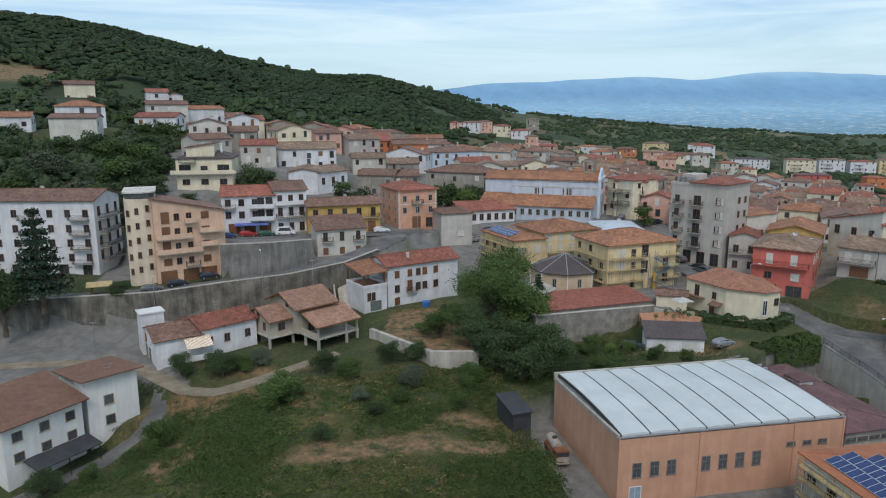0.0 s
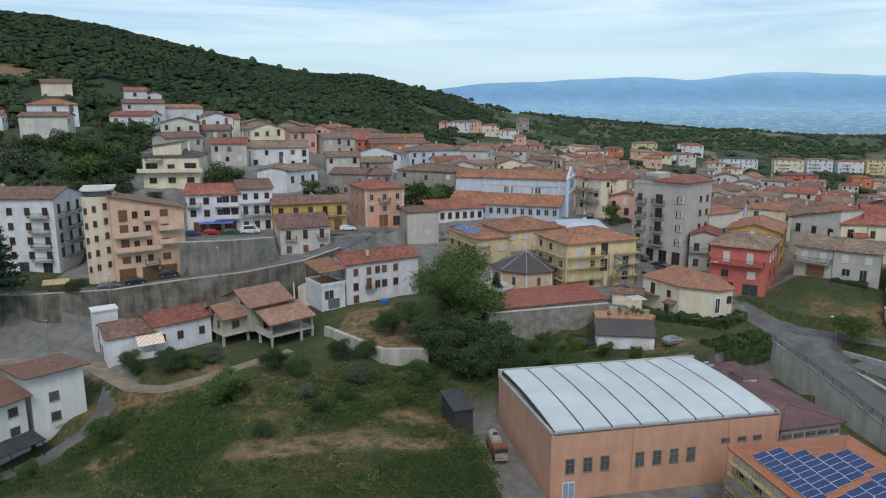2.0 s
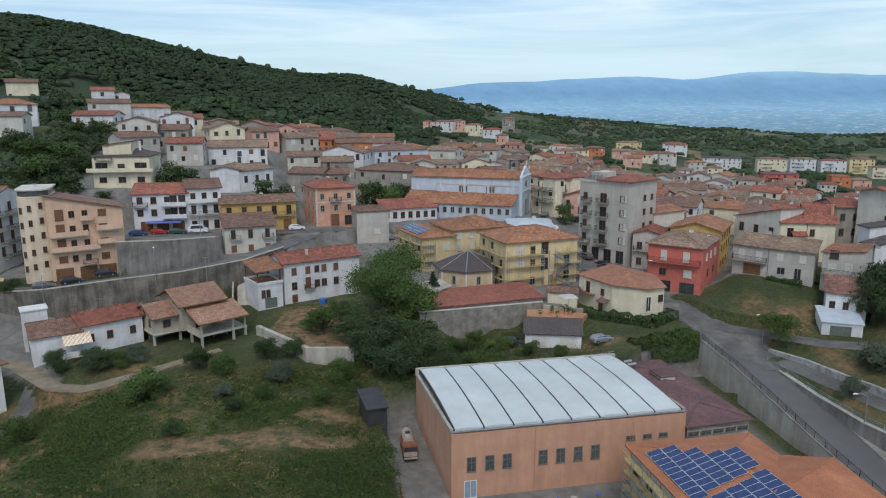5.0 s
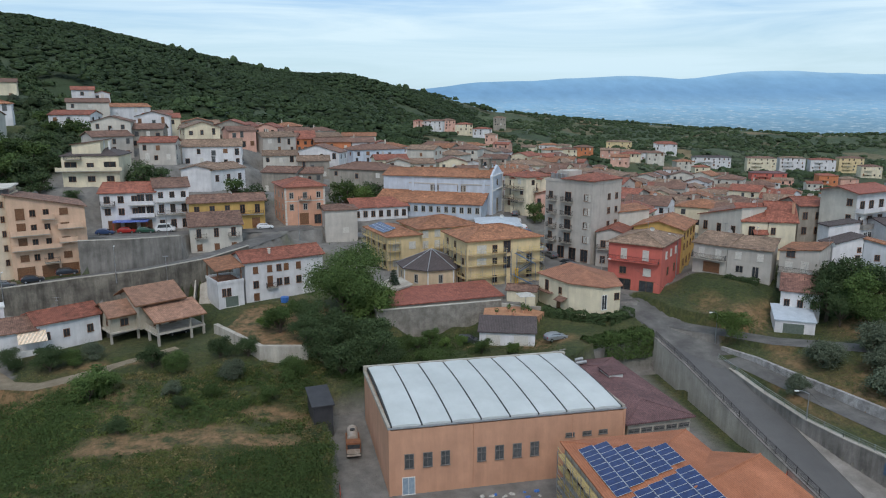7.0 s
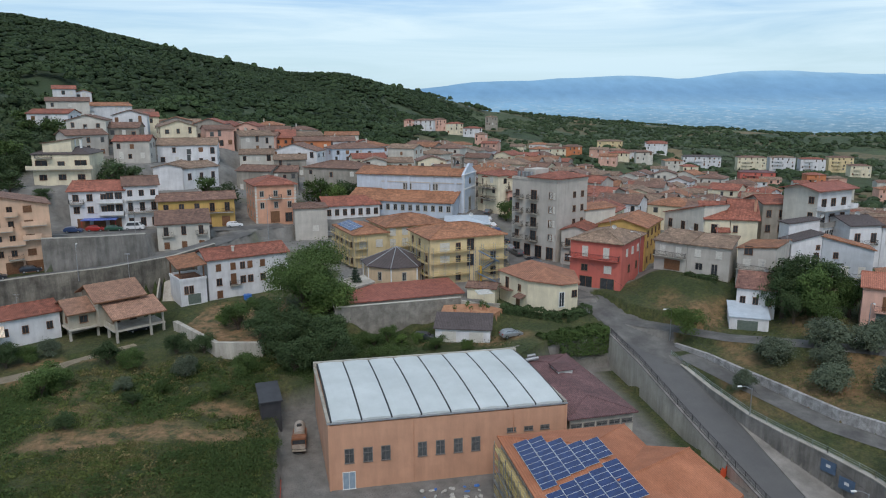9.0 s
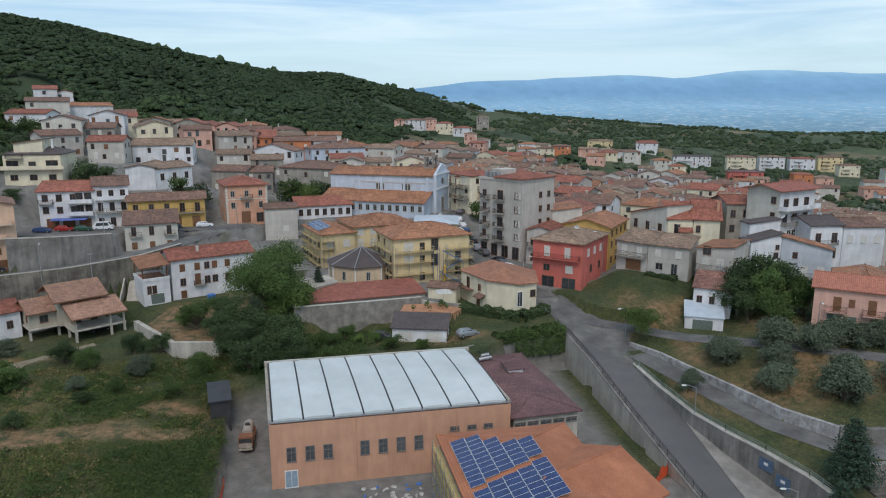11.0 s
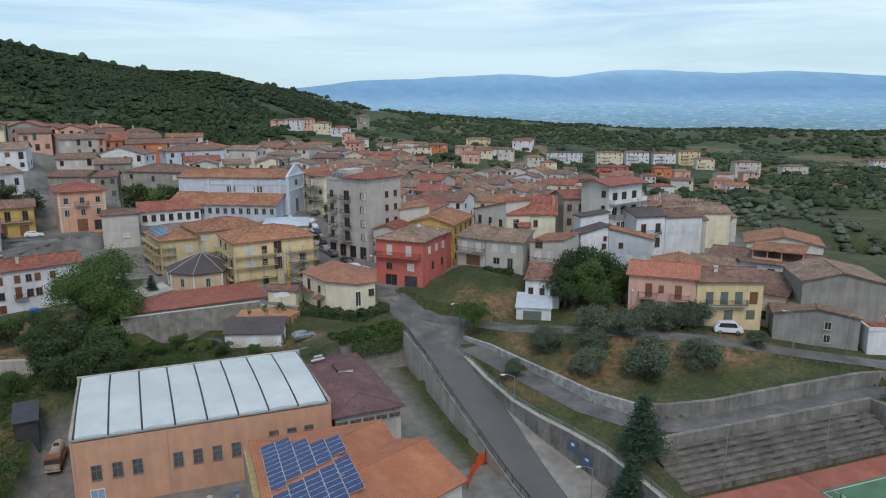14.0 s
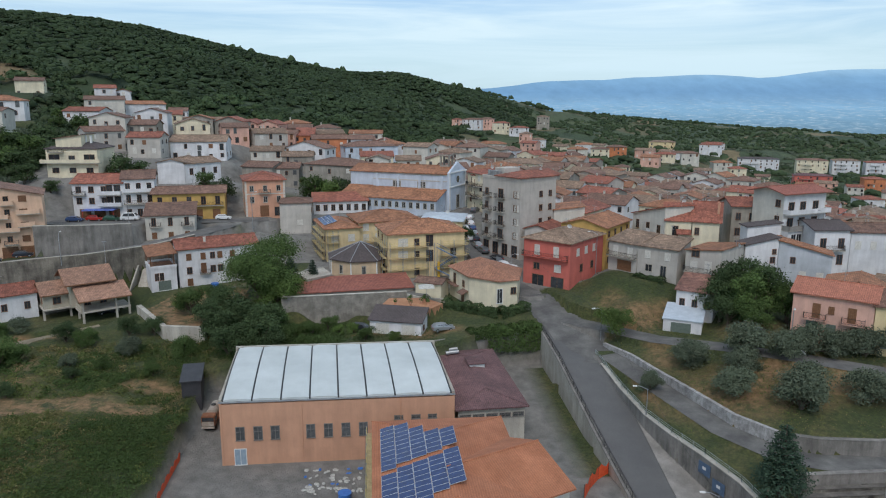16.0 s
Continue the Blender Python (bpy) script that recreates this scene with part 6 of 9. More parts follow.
def base_height(x, y):
    """Ground without roads and terraces: smooth between known levels, rising to the wooded hill and the far ridges."""
    out = np.empty_like(x)
    for s in range(0, len(x), 4000):
        dx = x[s:s + 4000, None] - CTRL[None, :, 0]
        dy = y[s:s + 4000, None] - CTRL[None, :, 1]
        w = 1.0 / (dx * dx + dy * dy + 6.0) ** 1.7
        out[s:s + 4000] = (w @ CTRL[:, 2]) / w.sum(1)
    r = np.hypot(x, y + 83)
    az = np.degrees(np.arctan2(x, y + 83))
    el, R = np.interp(az, SKY_AZ, SKY_EL), np.interp(az, SKY_AZ, SKY_R)
    top = 47 + np.tan(np.radians(el)) * R
    start = 0.30 + 0.27 * smooth(2.0, 10.0, az)
    s = smooth(0.0, 1.0, (r / R - start) / (1 - start))
    roll = 9 * np.sin(x / 90.0 + y / 140.0) + 6 * np.sin(x / 47.0 - y / 75.0)
    far = out * (1 - s) + top * s + (roll - 3) * (1 - 0.45 * smooth(16, 26, az) - 0.35 * smooth(32, 40, az)) * smooth(620, 1000, r) * (1 - smooth(0.8, 1.0, r / R))
    return far - smooth(1.0, 1.5, r / R) * 130


def inside(poly, x, y):
    res = np.zeros(len(x), bool)
    n = len(poly)
    for i in range(n):
        (xa, ya), (xb, yb) = poly[i], poly[(i + 1) % n]
        cross = (ya > y) != (yb > y)
        res ^= cross & (x < (xb - xa) * (y - ya) / (yb - ya + 1e-12) + xa)
    return res


def along(line, x, y):
    """Distance from a polyline and its height there."""
    best, zz = np.full(len(x), 1e9), np.zeros(len(x))
    for (xa, ya, za), (xb, yb, zb) in zip(line, line[1:]):
        L2 = (xb - xa) ** 2 + (yb - ya) ** 2
        t = np.clip(((x - xa) * (xb - xa) + (y - ya) * (yb - ya)) / L2, 0, 1)
        d = np.hypot(x - xa - t * (xb - xa), y - ya - t * (yb - ya))
        m = d < best
        best[m], zz[m] = d[m], (za + t * (zb - za))[m]
    return best, zz


def ground_z(x, y):
    x, y = np.atleast_1d(np.asarray(x, float)), np.atleast_1d(np.asarray(y, float))
    z = base_height(x, y)
    for poly, f in PLATEAUS:
        m = inside(poly, x, y)
        z[m] = f(x, y)[m]
    for poly, a, b in ZONES:
        m = inside(poly, x, y)
        if m.any():
            (da, za), (db, zb) = (along(ROADS[q[0]][0] if isinstance(q[0], str) else q[0], x[m], y[m]) for q in (a, b))
            za, zb = za + a[1], zb + b[1]
            z[m] = (za * db + zb * da) / (da + db + 1e-6)
    for key, (line, hw) in ROADS.items():
        d, zr = along(line, x, y)
        m = d < (hw + 0.3 if key != "junction" else 0.0)
        z[m] = zr[m] - 0.05
    return z


GW = [(61.0, 22.5, 6.2), (63.6, 16.5, 6.2), (65.4, 10.2, 5.95), (67.7, 2.3, 5.75), (69.9, -5.8, 5.55), (73.4, -12.4, 5.6), (76.8, -14.0, 5.65), (84.1, -15.4, 5.7), (96, -15.2, 5.7), (112, -15.6, 5.8), (128, -19, 5.8)]
PW = [(-54.6, 72.0, 20.0), (-45, 73.7, 19.7), (-36, 79.7, 19.0)]
RW = [(58.5, 19.5, 5.1), (58.7, 17, 4.75), (59.0, 8, 3.9), (59.7, -0.4, 3.3), (61.0, -6, 3.1), (62.9, -12, 2.9), (64.6, -18, 2.5), (65.5, -26, 1.8), (66.4, -62, 0.0)]
ZONES = [
    ([(54.9, -64), (53.75, -30), (52.75, -14), (52.15, 0), (51.75, 18), (51.3, 28.5), (52, 36), (60, 32), (63, 27.5), (61, 22.5)] + [p[:2] for p in RW], ("main", 0.0), ("main", 0.0)),
    ([(58.2, 26)] + [p[:2] for p in RW] + [(68.2, -62), (69.4, -19.7), (108.8, -20.5), (140, -27)] + [p[:2] for p in GW[::-1]], (RW, -0.35), ("lower", 0.0)),
    ([(-54.6, 72.0), (-45, 73.7), (-36, 79.7), (-35.5, 95.5), (-62, 96.5), (-62, 90), (-54, 90)], (PW, -0.8), ("old", 0.0)),
    ([p[:2] for p in GW] + [(118, -13), (105, -5), (95, 1), (85, 7), (78, 13.4), (69, 21.4), (63, 28)], (GW, -0.4), ("upper", 0.0)),
]


def gz(x, y):
    return float(ground_z(x, y)[0])


def axis(a, b, step, lo, hi, g=1.09):
    v = list(np.arange(a, b + 1e-6, step))
    s, x = step, a
    left = []
    while x > lo:
        s *= g
        x -= s
        left.append(x)
    s, x = step, v[-1]
    right = []
    while x < hi:
        s *= g
        x += s
        right.append(x)
    return np.array(left[::-1] + v + right)


def finer(v, a, b):
    """Halves the steps between a and b."""
    mid = (v[:-1] + v[1:]) / 2
    return np.sort(np.concatenate([v, mid[(mid > a) & (mid < b)]]))


XS, YS = finer(axis(-128, 138, 0.85, -3300, 3300), 48, 112), finer(axis(-62, 122, 0.85, -400, 3400), -28, 46)
GX, GY = np.meshgrid(XS, YS)
GZ = ground_z(GX.ravel(), GY.ravel())
nx, ny = len(XS), len(YS)
co = np.stack([GX.ravel(), GY.ravel(), GZ], 1)
idx = np.arange(nx * ny).reshape(ny, nx)
quads = np.stack([idx[:-1, :-1], idx[:-1, 1:], idx[1:, 1:], idx[1:, :-1]], -1).reshape(-1, 4)
me = bpy.data.meshes.new("ground")
me.vertices.add(len(co))
me.vertices.foreach_set("co", co.ravel())
me.loops.add(quads.size)
me.loops.foreach_set("vertex_index", quads.ravel())
me.polygons.add(len(quads))
me.polygons.foreach_set("loop_start", np.arange(0, quads.size, 4))
me.polygons.foreach_set("use_smooth", np.ones(len(quads), bool))
me.update()
# land cover: red: bare earth, green: paved, blue: olive groves and scrub far off
cover = np.zeros((len(co), 4), np.float32)
cover[:, 3] = 1
X, Y = co[:, 0], co[:, 1]


def blob(x, y, rx, ry, p=1.0):
    return np.clip(1.6 - np.hypot((X - x) / rx, (Y - y) / ry) * 1.6, 0, 1) * p


cover[:, 0] = np.clip(blob(-34, 13.5, 9, 4.2, 1.3) + blob(-27.5, 14.5, 9, 3.0, 1.2) + blob(-22, 12, 5, 3) + blob(-15.5, 19.5, 5, 2.6, 1.1) + blob(-11, 17, 2.6, 4.0, 1.1) + blob(-15, 11, 6, 3.2, 1.1) + blob(-17.5, 7.5, 4, 1.4) + blob(-38.5, 28, 3, 4.0, 0.8) + blob(-37, 22, 4, 2.4, 0.8) + blob(-26, 5, 4, 1.6, 0.6)
                      + blob(-57, 18.5, 5.5, 5, 0.9) + blob(-54, 25, 4, 5, 0.7) + blob(-52.5, 31.5, 5, 4, 0.9) + blob(-54, 34.8, 12, 1.6) + blob(-42, 40, 12, 2.0, 0.8) + blob(-45, 33, 6, 2, 0.6)
                      + blob(78, 0, 17, 9, 1.0) + blob(97, -4, 13, 6, 1.0) + blob(66, 26, 8, 4, 0.9) + blob(72, 29, 9, 4, 0.7) + blob(66, 34, 4, 6, 0.5) + blob(84, 17, 5, 6, 0.9) + blob(68, 14, 3, 8, 0.6) + blob(62, 6, 1.6, 9, 0.7) + blob(31, 30, 7, 3, 1.0) + blob(20, 33, 5, 3, 0.9)
                      + inside(PLATEAUS[2][0], X, Y) * 1.3 + 1.9 * blob(-158, 261, 30, 19) + blob(440, 243, 60, 26, 1.1) + blob(330, 186, 34, 20, 1.0) + blob(262, 214, 26, 14, 0.9) + blob(395, 330, 30, 14, 0.8), 0, 1)
town_in = ((X > -80) & (X < 200) & (Y > 100) & (Y < 270)) | ((X > 40) & (X < 200) & (Y > 40) & (Y < 130)) | ((X > -80) & (X < 45) & (Y > 76) & (Y < 130))
yard_ = [(-112, 41), (-84, 39), (-66, 43), (-59, 37), (-57, 39), (-58.6, 45.5), (-62, 52.5), (-52, 60.5), (-40, 63), (-40, 66), (-60, 63.5), (-130, 67)]
paved = inside(yard_, X, Y) | inside(ZONES[2][0], X, Y) | inside(PLATEAUS[0][0], X, Y) | inside(PLATEAUS[5][0], X, Y) | inside(PLATEAUS[1][0], X, Y)
dens = np.zeros(len(X))
tk = np.array(TAKEN)
near = (town_in & ~((X > 55) & (X < 96) & (Y < 46))).nonzero()[0]
for s in range(0, len(near), 4000):
    i = near[s:s + 4000]
    dd = np.hypot(X[i, None] - tk[None, :, 0], Y[i, None] - tk[None, :, 1]).min(1)
    dens[i] = np.clip((13 - dd) / 5, 0, 1)
cover[:, 1] = np.maximum((paved | inside(ZONES[0][0], X, Y)) * 1.0, dens)
cover[:, 2] = smooth(150, 400, np.hypot(X - 20, Y - 60))
strip = (X > 47.5) & (X < 52.2) & (Y > -8) & (Y < 26)
cover[strip, 1] = np.clip(0.9 - (X[strip] - 47.5) * 0.3, 0, 1)
AZ_, RR_ = np.degrees(np.arctan2(X, Y + 83)), np.hypot(X, Y + 83)
cover[:, 3] = 1 - smooth(280, 340, RR_) * (1 - smooth(4, 14, AZ_)) * (1 - blob(-158, 261, 40, 26, 1.9).clip(0, 1))
ca = me.color_attributes.new("cover", "FLOAT_COLOR", "POINT")
ca.data.foreach_set("color", cover.ravel())


def ground_material():
    m = bpy.data.materials.new("ground")
    m.use_nodes = True
    n, l = m.node_tree.nodes, m.node_tree.links
    p = n["Principled BSDF"]
    p.inputs["Roughness"].default_value = 0.95
    tc_ = n.new("ShaderNodeTexCoord")

    def noise_at(scale, detail=6.0, rough=0.6):
        t = n.new("ShaderNodeTexNoise")
        t.inputs["Scale"].default_value, t.inputs["Detail"].default_value, t.inputs["Roughness"].default_value = scale, detail, rough
        l.new(tc_.outputs["Object"], t.inputs["Vector"])
        return t.outputs["Fac"]

    def ramp_of(fac, stops):
        r = n.new("ShaderNodeValToRGB")
        while len(r.color_ramp.elements) < len(stops):
            r.color_ramp.elements.new(0.5)
        for e, (q, c) in zip(r.color_ramp.elements, stops):
            e.position, e.color = q, (*c, 1)
        l.new(fac, r.inputs["Fac"])
        return r.outputs["Color"]

    def mix(fac, a, b):
        x = n.new("ShaderNodeMix")
        x.data_type = "RGBA"
        l.new(fac, x.inputs["Factor"])
        l.new(a, x.inputs["A"])
        l.new(b, x.inputs["B"])
        return x.outputs["Result"]

    def math_(op, a, b):
        x = n.new("ShaderNodeMath")
        x.operation, x.use_clamp = op, True
        for k, v in enumerate((a, b)):
            if isinstance(v, float):
                x.inputs[k].default_value = v
            else:
                l.new(v, x.inputs[k])
        return x.outputs[0]

    grass = ramp_of(noise_at(0.13, 7.0, 0.66), [(0.30, (0.030, 0.045, 0.014)), (0.45, (0.046, 0.062, 0.018)), (0.55, (0.068, 0.076, 0.025)), (0.66, (0.104, 0.095, 0.038)), (0.80, (0.15, 0.118, 0.054))])
    tuft = ramp_of(noise_at(1.7, 8.0, 0.7), [(0.32, (0.48, 0.5, 0.5)), (0.5, (0.9, 0.9, 0.9)), (0.68, (1.5, 1.45, 1.3))])
    gm_ = n.new("ShaderNodeMix")
    gm_.data_type, gm_.blend_type = "RGBA", "MULTIPLY"
    gm_.inputs["Factor"].default_value = 1.0
    l.new(grass, gm_.inputs["A"])
    l.new(tuft, gm_.inputs["B"])
    earth = ramp_of(noise_at(0.9), [(0.3, (0.185, 0.105, 0.052)), (0.7, (0.31, 0.185, 0.095))])
    stone = ramp_of(noise_at(0.5), [(0.3, (0.13, 0.125, 0.115)), (0.7, (0.24, 0.23, 0.21))])
    warp = n.new("ShaderNodeTexNoise")
    warp.inputs["Scale"].default_value, warp.inputs["Detail"].default_value = 0.02, 3.0
    l.new(tc_.outputs["Object"], warp.inputs["Vector"])
    wsc = n.new("ShaderNodeVectorMath")
    wsc.operation = "MULTIPLY_ADD"
    wsc.inputs[1].default_value = (45, 45, 0)
    l.new(warp.outputs["Color"], wsc.inputs[0])
    l.new(tc_.outputs["Object"], wsc.inputs[2])
    cell = n.new("ShaderNodeTexVoronoi")
    cell.inputs["Scale"].default_value = 0.017
    l.new(wsc.outputs["Vector"], cell.inputs["Vector"])
    csep = n.new("ShaderNodeSeparateColor")
    l.new(cell.outputs["Color"], csep.inputs[0])
    field = ramp_of(csep.outputs[0], [(0.0, (0.032, 0.052, 0.020)), (0.26, (0.046, 0.068, 0.026)), (0.46, (0.068, 0.086, 0.034)), (0.64, (0.036, 0.056, 0.022)), (0.82, (0.165, 0.128, 0.066)), (1.0, (0.080, 0.084, 0.040))])
    fm_ = n.new("ShaderNodeMix")
    fm_.data_type, fm_.blend_type = "RGBA", "MULTIPLY"
    fm_.inputs["Factor"].default_value = 1.0
    l.new(field, fm_.inputs["A"])
    l.new(ramp_of(noise_at(0.09, 6.0, 0.7), [(0.3, (0.6, 0.6, 0.6)), (0.7, (1.35, 1.35, 1.35))]), fm_.inputs["B"])
    farm = fm_.outputs["Result"]
    under = ramp_of(noise_at(0.03, 5.0, 0.6), [(0.3, (0.024, 0.040, 0.017)), (0.6, (0.036, 0.057, 0.023)), (0.75, (0.065, 0.078, 0.034))])
    at = n.new("ShaderNodeVertexColor")
    at.layer_name = "cover"
    sep = n.new("ShaderNodeSeparateColor")
    l.new(at.outputs["Color"], sep.inputs[0])
    edge_ = n.new("ShaderNodeMapRange")
    edge_.inputs["From Min"].default_value, edge_.inputs["From Max"].default_value = 0.38, 0.60
    l.new(noise_at(0.45, 8.0, 0.7), edge_.inputs["Value"])
    rough_edge = edge_.outputs["Result"]
    dry = math_("MULTIPLY", sep.outputs[0], rough_edge)
    c = mix(sep.outputs[2], gm_.outputs["Result"], farm)
    c = mix(at.outputs["Alpha"], under, c)
    c = mix(math_("POWER", dry, 0.8), c, earth)
    c = mix(sep.outputs[1], c, stone)
    l.new(c, p.inputs["Base Color"])
    b = n.new("ShaderNodeBump")
    b.inputs["Strength"].default_value, b.inputs["Distance"].default_value = 0.9, 0.4
    l.new(noise_at(2.2, 6.0, 0.7), b.inputs["Height"])
    l.new(b.outputs["Normal"], p.inputs["Normal"])
    return m


me.materials.append(ground_material())
ground = new("ground", me)
tagged(ground, "grassy slopes, dry earth and paved yards", "ground", kind="structure")

ASPHALT = surface("asphalt", (0.098, 0.096, 0.096), (0.118, 0.115, 0.113), 6.0, 0.9, 0.08, 0.15, stain=0.12, fine=14.0)
ASPHALT_OLD = surface("asphalt_old", (0.105, 0.10, 0.096), (0.155, 0.15, 0.14), 4.0, 0.9, 0.12, 0.2, stain=0.3, fine=12.0)
TRACK = surface("track", (0.19, 0.155, 0.105), (0.30, 0.25, 0.18), 2.5, 0.95, 0.15, 0.3, stain=0.3)


def ribbon(name, line, hw, material, label, lift=0.05):
    pts = []
    for (a, b) in zip(line, line[1:]):
        n = max(1, int(math.dist(a[:2], b[:2]) / 1.5))
        pts += [tuple(a[k] + (b[k] - a[k]) * i / n for k in range(3)) for i in range(n)]
    pts.append(line[-1])
    bm = bmesh.new()
    rows = []
    for i, p in enumerate(pts):
        a, b = pts[max(0, i - 3)], pts[min(len(pts) - 1, i + 3)]
        d = Vector((b[0] - a[0], b[1] - a[1], 0)).normalized()
        nrm = Vector((-d.y, d.x, 0))
        rows.append([bm.verts.new(Vector(p) + nrm * hw * s + Vector((0, 0, lift - 0.05 * s * s))) for s in (-1, -0.5, 0, 0.5, 1)])
    for a, b in zip(rows, rows[1:]):
        for k in range(4):
            bm.faces.new((a[k], a[k + 1], b[k + 1], b[k]))
    ob = new(name, mesh_of(name, bm, material))
    return tagged(ob, label, "road", kind="structure")


for key, (line, hw) in ROADS.items():
    ribbon("road", line, hw, TRACK if key == "track" else ASPHALT if key == "main" else ASPHALT_OLD, {"main": "grey asphalt road climbing between walls", "track": "pale worn farm track", "drive": "worn grey drive down to the white house"}.get(key, "worn grey asphalt lane"))


def strip_between(name, a, b, lift, material, label):
    """A raised strip between two lines of as many points, at the road's height."""
    bm = bmesh.new()
    rows = []
    for (xa, ya), (xb, yb) in zip(a, b):
        z0_ = float(along(ROADS["main"][0], np.array([xa]), np.array([ya]))[1][0]) + lift
        rows.append([bm.verts.new(c) for c in ((xa, ya, z0_ - 0.4), (xa, ya, z0_), (xb, yb, z0_ + 0.03), (xb, yb, z0_ - 0.4))])
    for p, q in zip(rows, rows[1:]):
        for k in range(3):
            bm.faces.new((p[k], p[k + 1], q[k + 1], q[k]))
    return tagged(new(name, mesh_of(name, bm, material)), label, "pavement", kind="structure")


strip_between("pavement", [(59.25, 2), (58.95, -4), (58.6, -12.4), (58.3, -20), (58.3, -32), (59.2, -62)], [(59.45, 2), (60.4, -4.5), (62.7, -12.4), (64.6, -20), (65.4, -32), (66.1, -62)], 0.14, surface("pavement_pale", (0.22, 0.205, 0.185), (0.31, 0.29, 0.265), 3.0, 0.92, 0.12, 0.2, stain=0.35), "pale worn concrete pavement below the road wall")


def offset(line, d, z=0.0):
    out = []
    for i, p in enumerate(line):
        a, b = line[max(0, i - 1)], line[min(len(line) - 1, i + 1)]
        v = Vector((b[0] - a[0], b[1] - a[1])).normalized()
        out.append((p[0] - v.y * d, p[1] + v.x * d, p[2] + z))
    return out


def wall_run(name, line, thick, down, material, label, cap=None):
    """A free-standing or retaining wall along points (x, y, top); down: how far it reaches below its top."""
    lines = [offset(line, -thick / 2), offset(line, thick / 2)]
    bm = bmesh.new()
    rows = []
    for a, b in zip(*lines):
        rows.append([bm.verts.new(c) for c in ((a[0], a[1], a[2] - down), (a[0], a[1], a[2]), (b[0], b[1], b[2]), (b[0], b[1], b[2] - down))])
    for p, q in zip(rows, rows[1:]):
        for k in range(4):
            bm.faces.new((p[k], p[(k + 1) % 4], q[(k + 1) % 4], q[k]))
    bm.faces.new(rows[0])
    bm.faces.new(rows[-1][::-1])
    ob = new(name, mesh_of(name, bm, material))
    tagged(ob, label, "wall", kind="structure")
    if cap:
        bm = bmesh.new()
        for a, b in zip(line, line[1:]):
            n = max(1, int(math.dist(a[:2], b[:2]) / 2.0))
            for i in range(n):
                p = Vector(a).lerp(Vector(b), i / n)
                q = Vector(a).lerp(Vector(b), (i + 1) / n - 0.02 / n)
                d = (q - p).normalized()
                s = Vector((-d.y, d.x, 0)) * (thick / 2 + 0.06)
                v = [bm.verts.new(c) for c in (p - s, q - s, q + s, p + s)]
                u = [bm.verts.new(c.co + Vector((0, 0, 0.12))) for c in v]
                bm.faces.new(u)
                for k in range(4):
                    bm.faces.new((v[k], v[(k + 1) % 4], u[(k + 1) % 4], u[k]))
        part("coping", bm, cap, ob)
    return ob


def fence(line, height, material, label, gap=0.16, post=2.0, rails=(0.1, 0.95), name="railing"):
    ob = new(name)
    ob.matrix_basis = Matrix.Translation(line[0])
    tagged(ob, label, "railing")
    o = Vector(line[0])
    bars = bmesh.new()
    for a, b in zip(line, line[1:]):
        a, b = Vector(a) - o, Vector(b) - o
        L = (b - a).length
        n = max(1, int(L / post))
        for i in range(n + 1):
            p = a.lerp(b, i / n)
            b1 = bmesh.new()
            rod(b1, p - Vector((0, 0, 0.3)), p + Vector((0, 0, height + 0.05)), 0.045, 4)
            part("post", b1, material, ob)
        for f in rails:
            rl = bmesh.new()
            rod(rl, a + Vector((0, 0, f * height)), b + Vector((0, 0, f * height)), 0.03, 4)
            part("rail", rl, material, ob)
        if gap:
            for i in range(int(L / gap)):
                p = a.lerp(b, i * gap / L)
                rod(bars, p + Vector((0, 0, 0.1 * height)), p + Vector((0, 0, 0.95 * height)), 0.014, 3)
    if gap:
        tagged(part("bar", bars, material, ob), kind="stuff")
    else:
        bars.free()
    return ob


CONCRETE_DARK = surface("concrete_dark", (0.10, 0.09, 0.075), (0.24, 0.22, 0.18), 3.0, 0.95, 0.2, 0.25, streaks=0.6)
MAIN = ROADS["main"][0]
wall_run("retaining_wall", offset(MAIN[:6], 3.85, 0.25), 0.62, 8.5, CONCRETE_PALE, "pale concrete retaining wall along the climbing road", CONCRETE)
fence(offset(MAIN[:6], 3.85, 0.35), 1.1, IRON, "black iron railing on the road wall")
rw = RW
wall_run("retaining_wall", rw, 0.62, 7.5, CONCRETE, "stained concrete wall beside the road", CONCRETE_PALE)
fence([(x, y, z + 0.1) for x, y, z in rw], 0.9, surface("rail_green_grey", (0.2, 0.24, 0.23), (0.3, 0.34, 0.33), 0.6, 0.5, 0.1, 0.0), "thin grey-green tube railing on the wall", gap=0, rails=(0.35, 0.65, 0.97))
GRAF = surface("wall_stained", (0.25, 0.24, 0.23), (0.44, 0.43, 0.42), 0.9, 0.9, 0.2, 0.2, streaks=0.4)
gw = GW[:6]
wall_run("retaining_wall", gw, 0.62, 4.0, GRAF, "grey wall with faded white and blue paint marks")
gw2 = GW[5:]
wall_run("retaining_wall", gw2, 0.62, 4.0, CONCRETE, "streaked concrete wall below the olive grove", CONCRETE)
TER = ROADS["terrace"][0]
wall_run("retaining_wall", offset(TER[:8], -3.3, 0.75), 0.6, 11, CONCRETE_DARK, "tall dark concrete retaining wall below the upper street", CONCRETE_PALE)
wall_run("retaining_wall", PW, 0.9, 8, CONCRETE, "tall grey concrete wall under the square", CONCRETE_PALE)
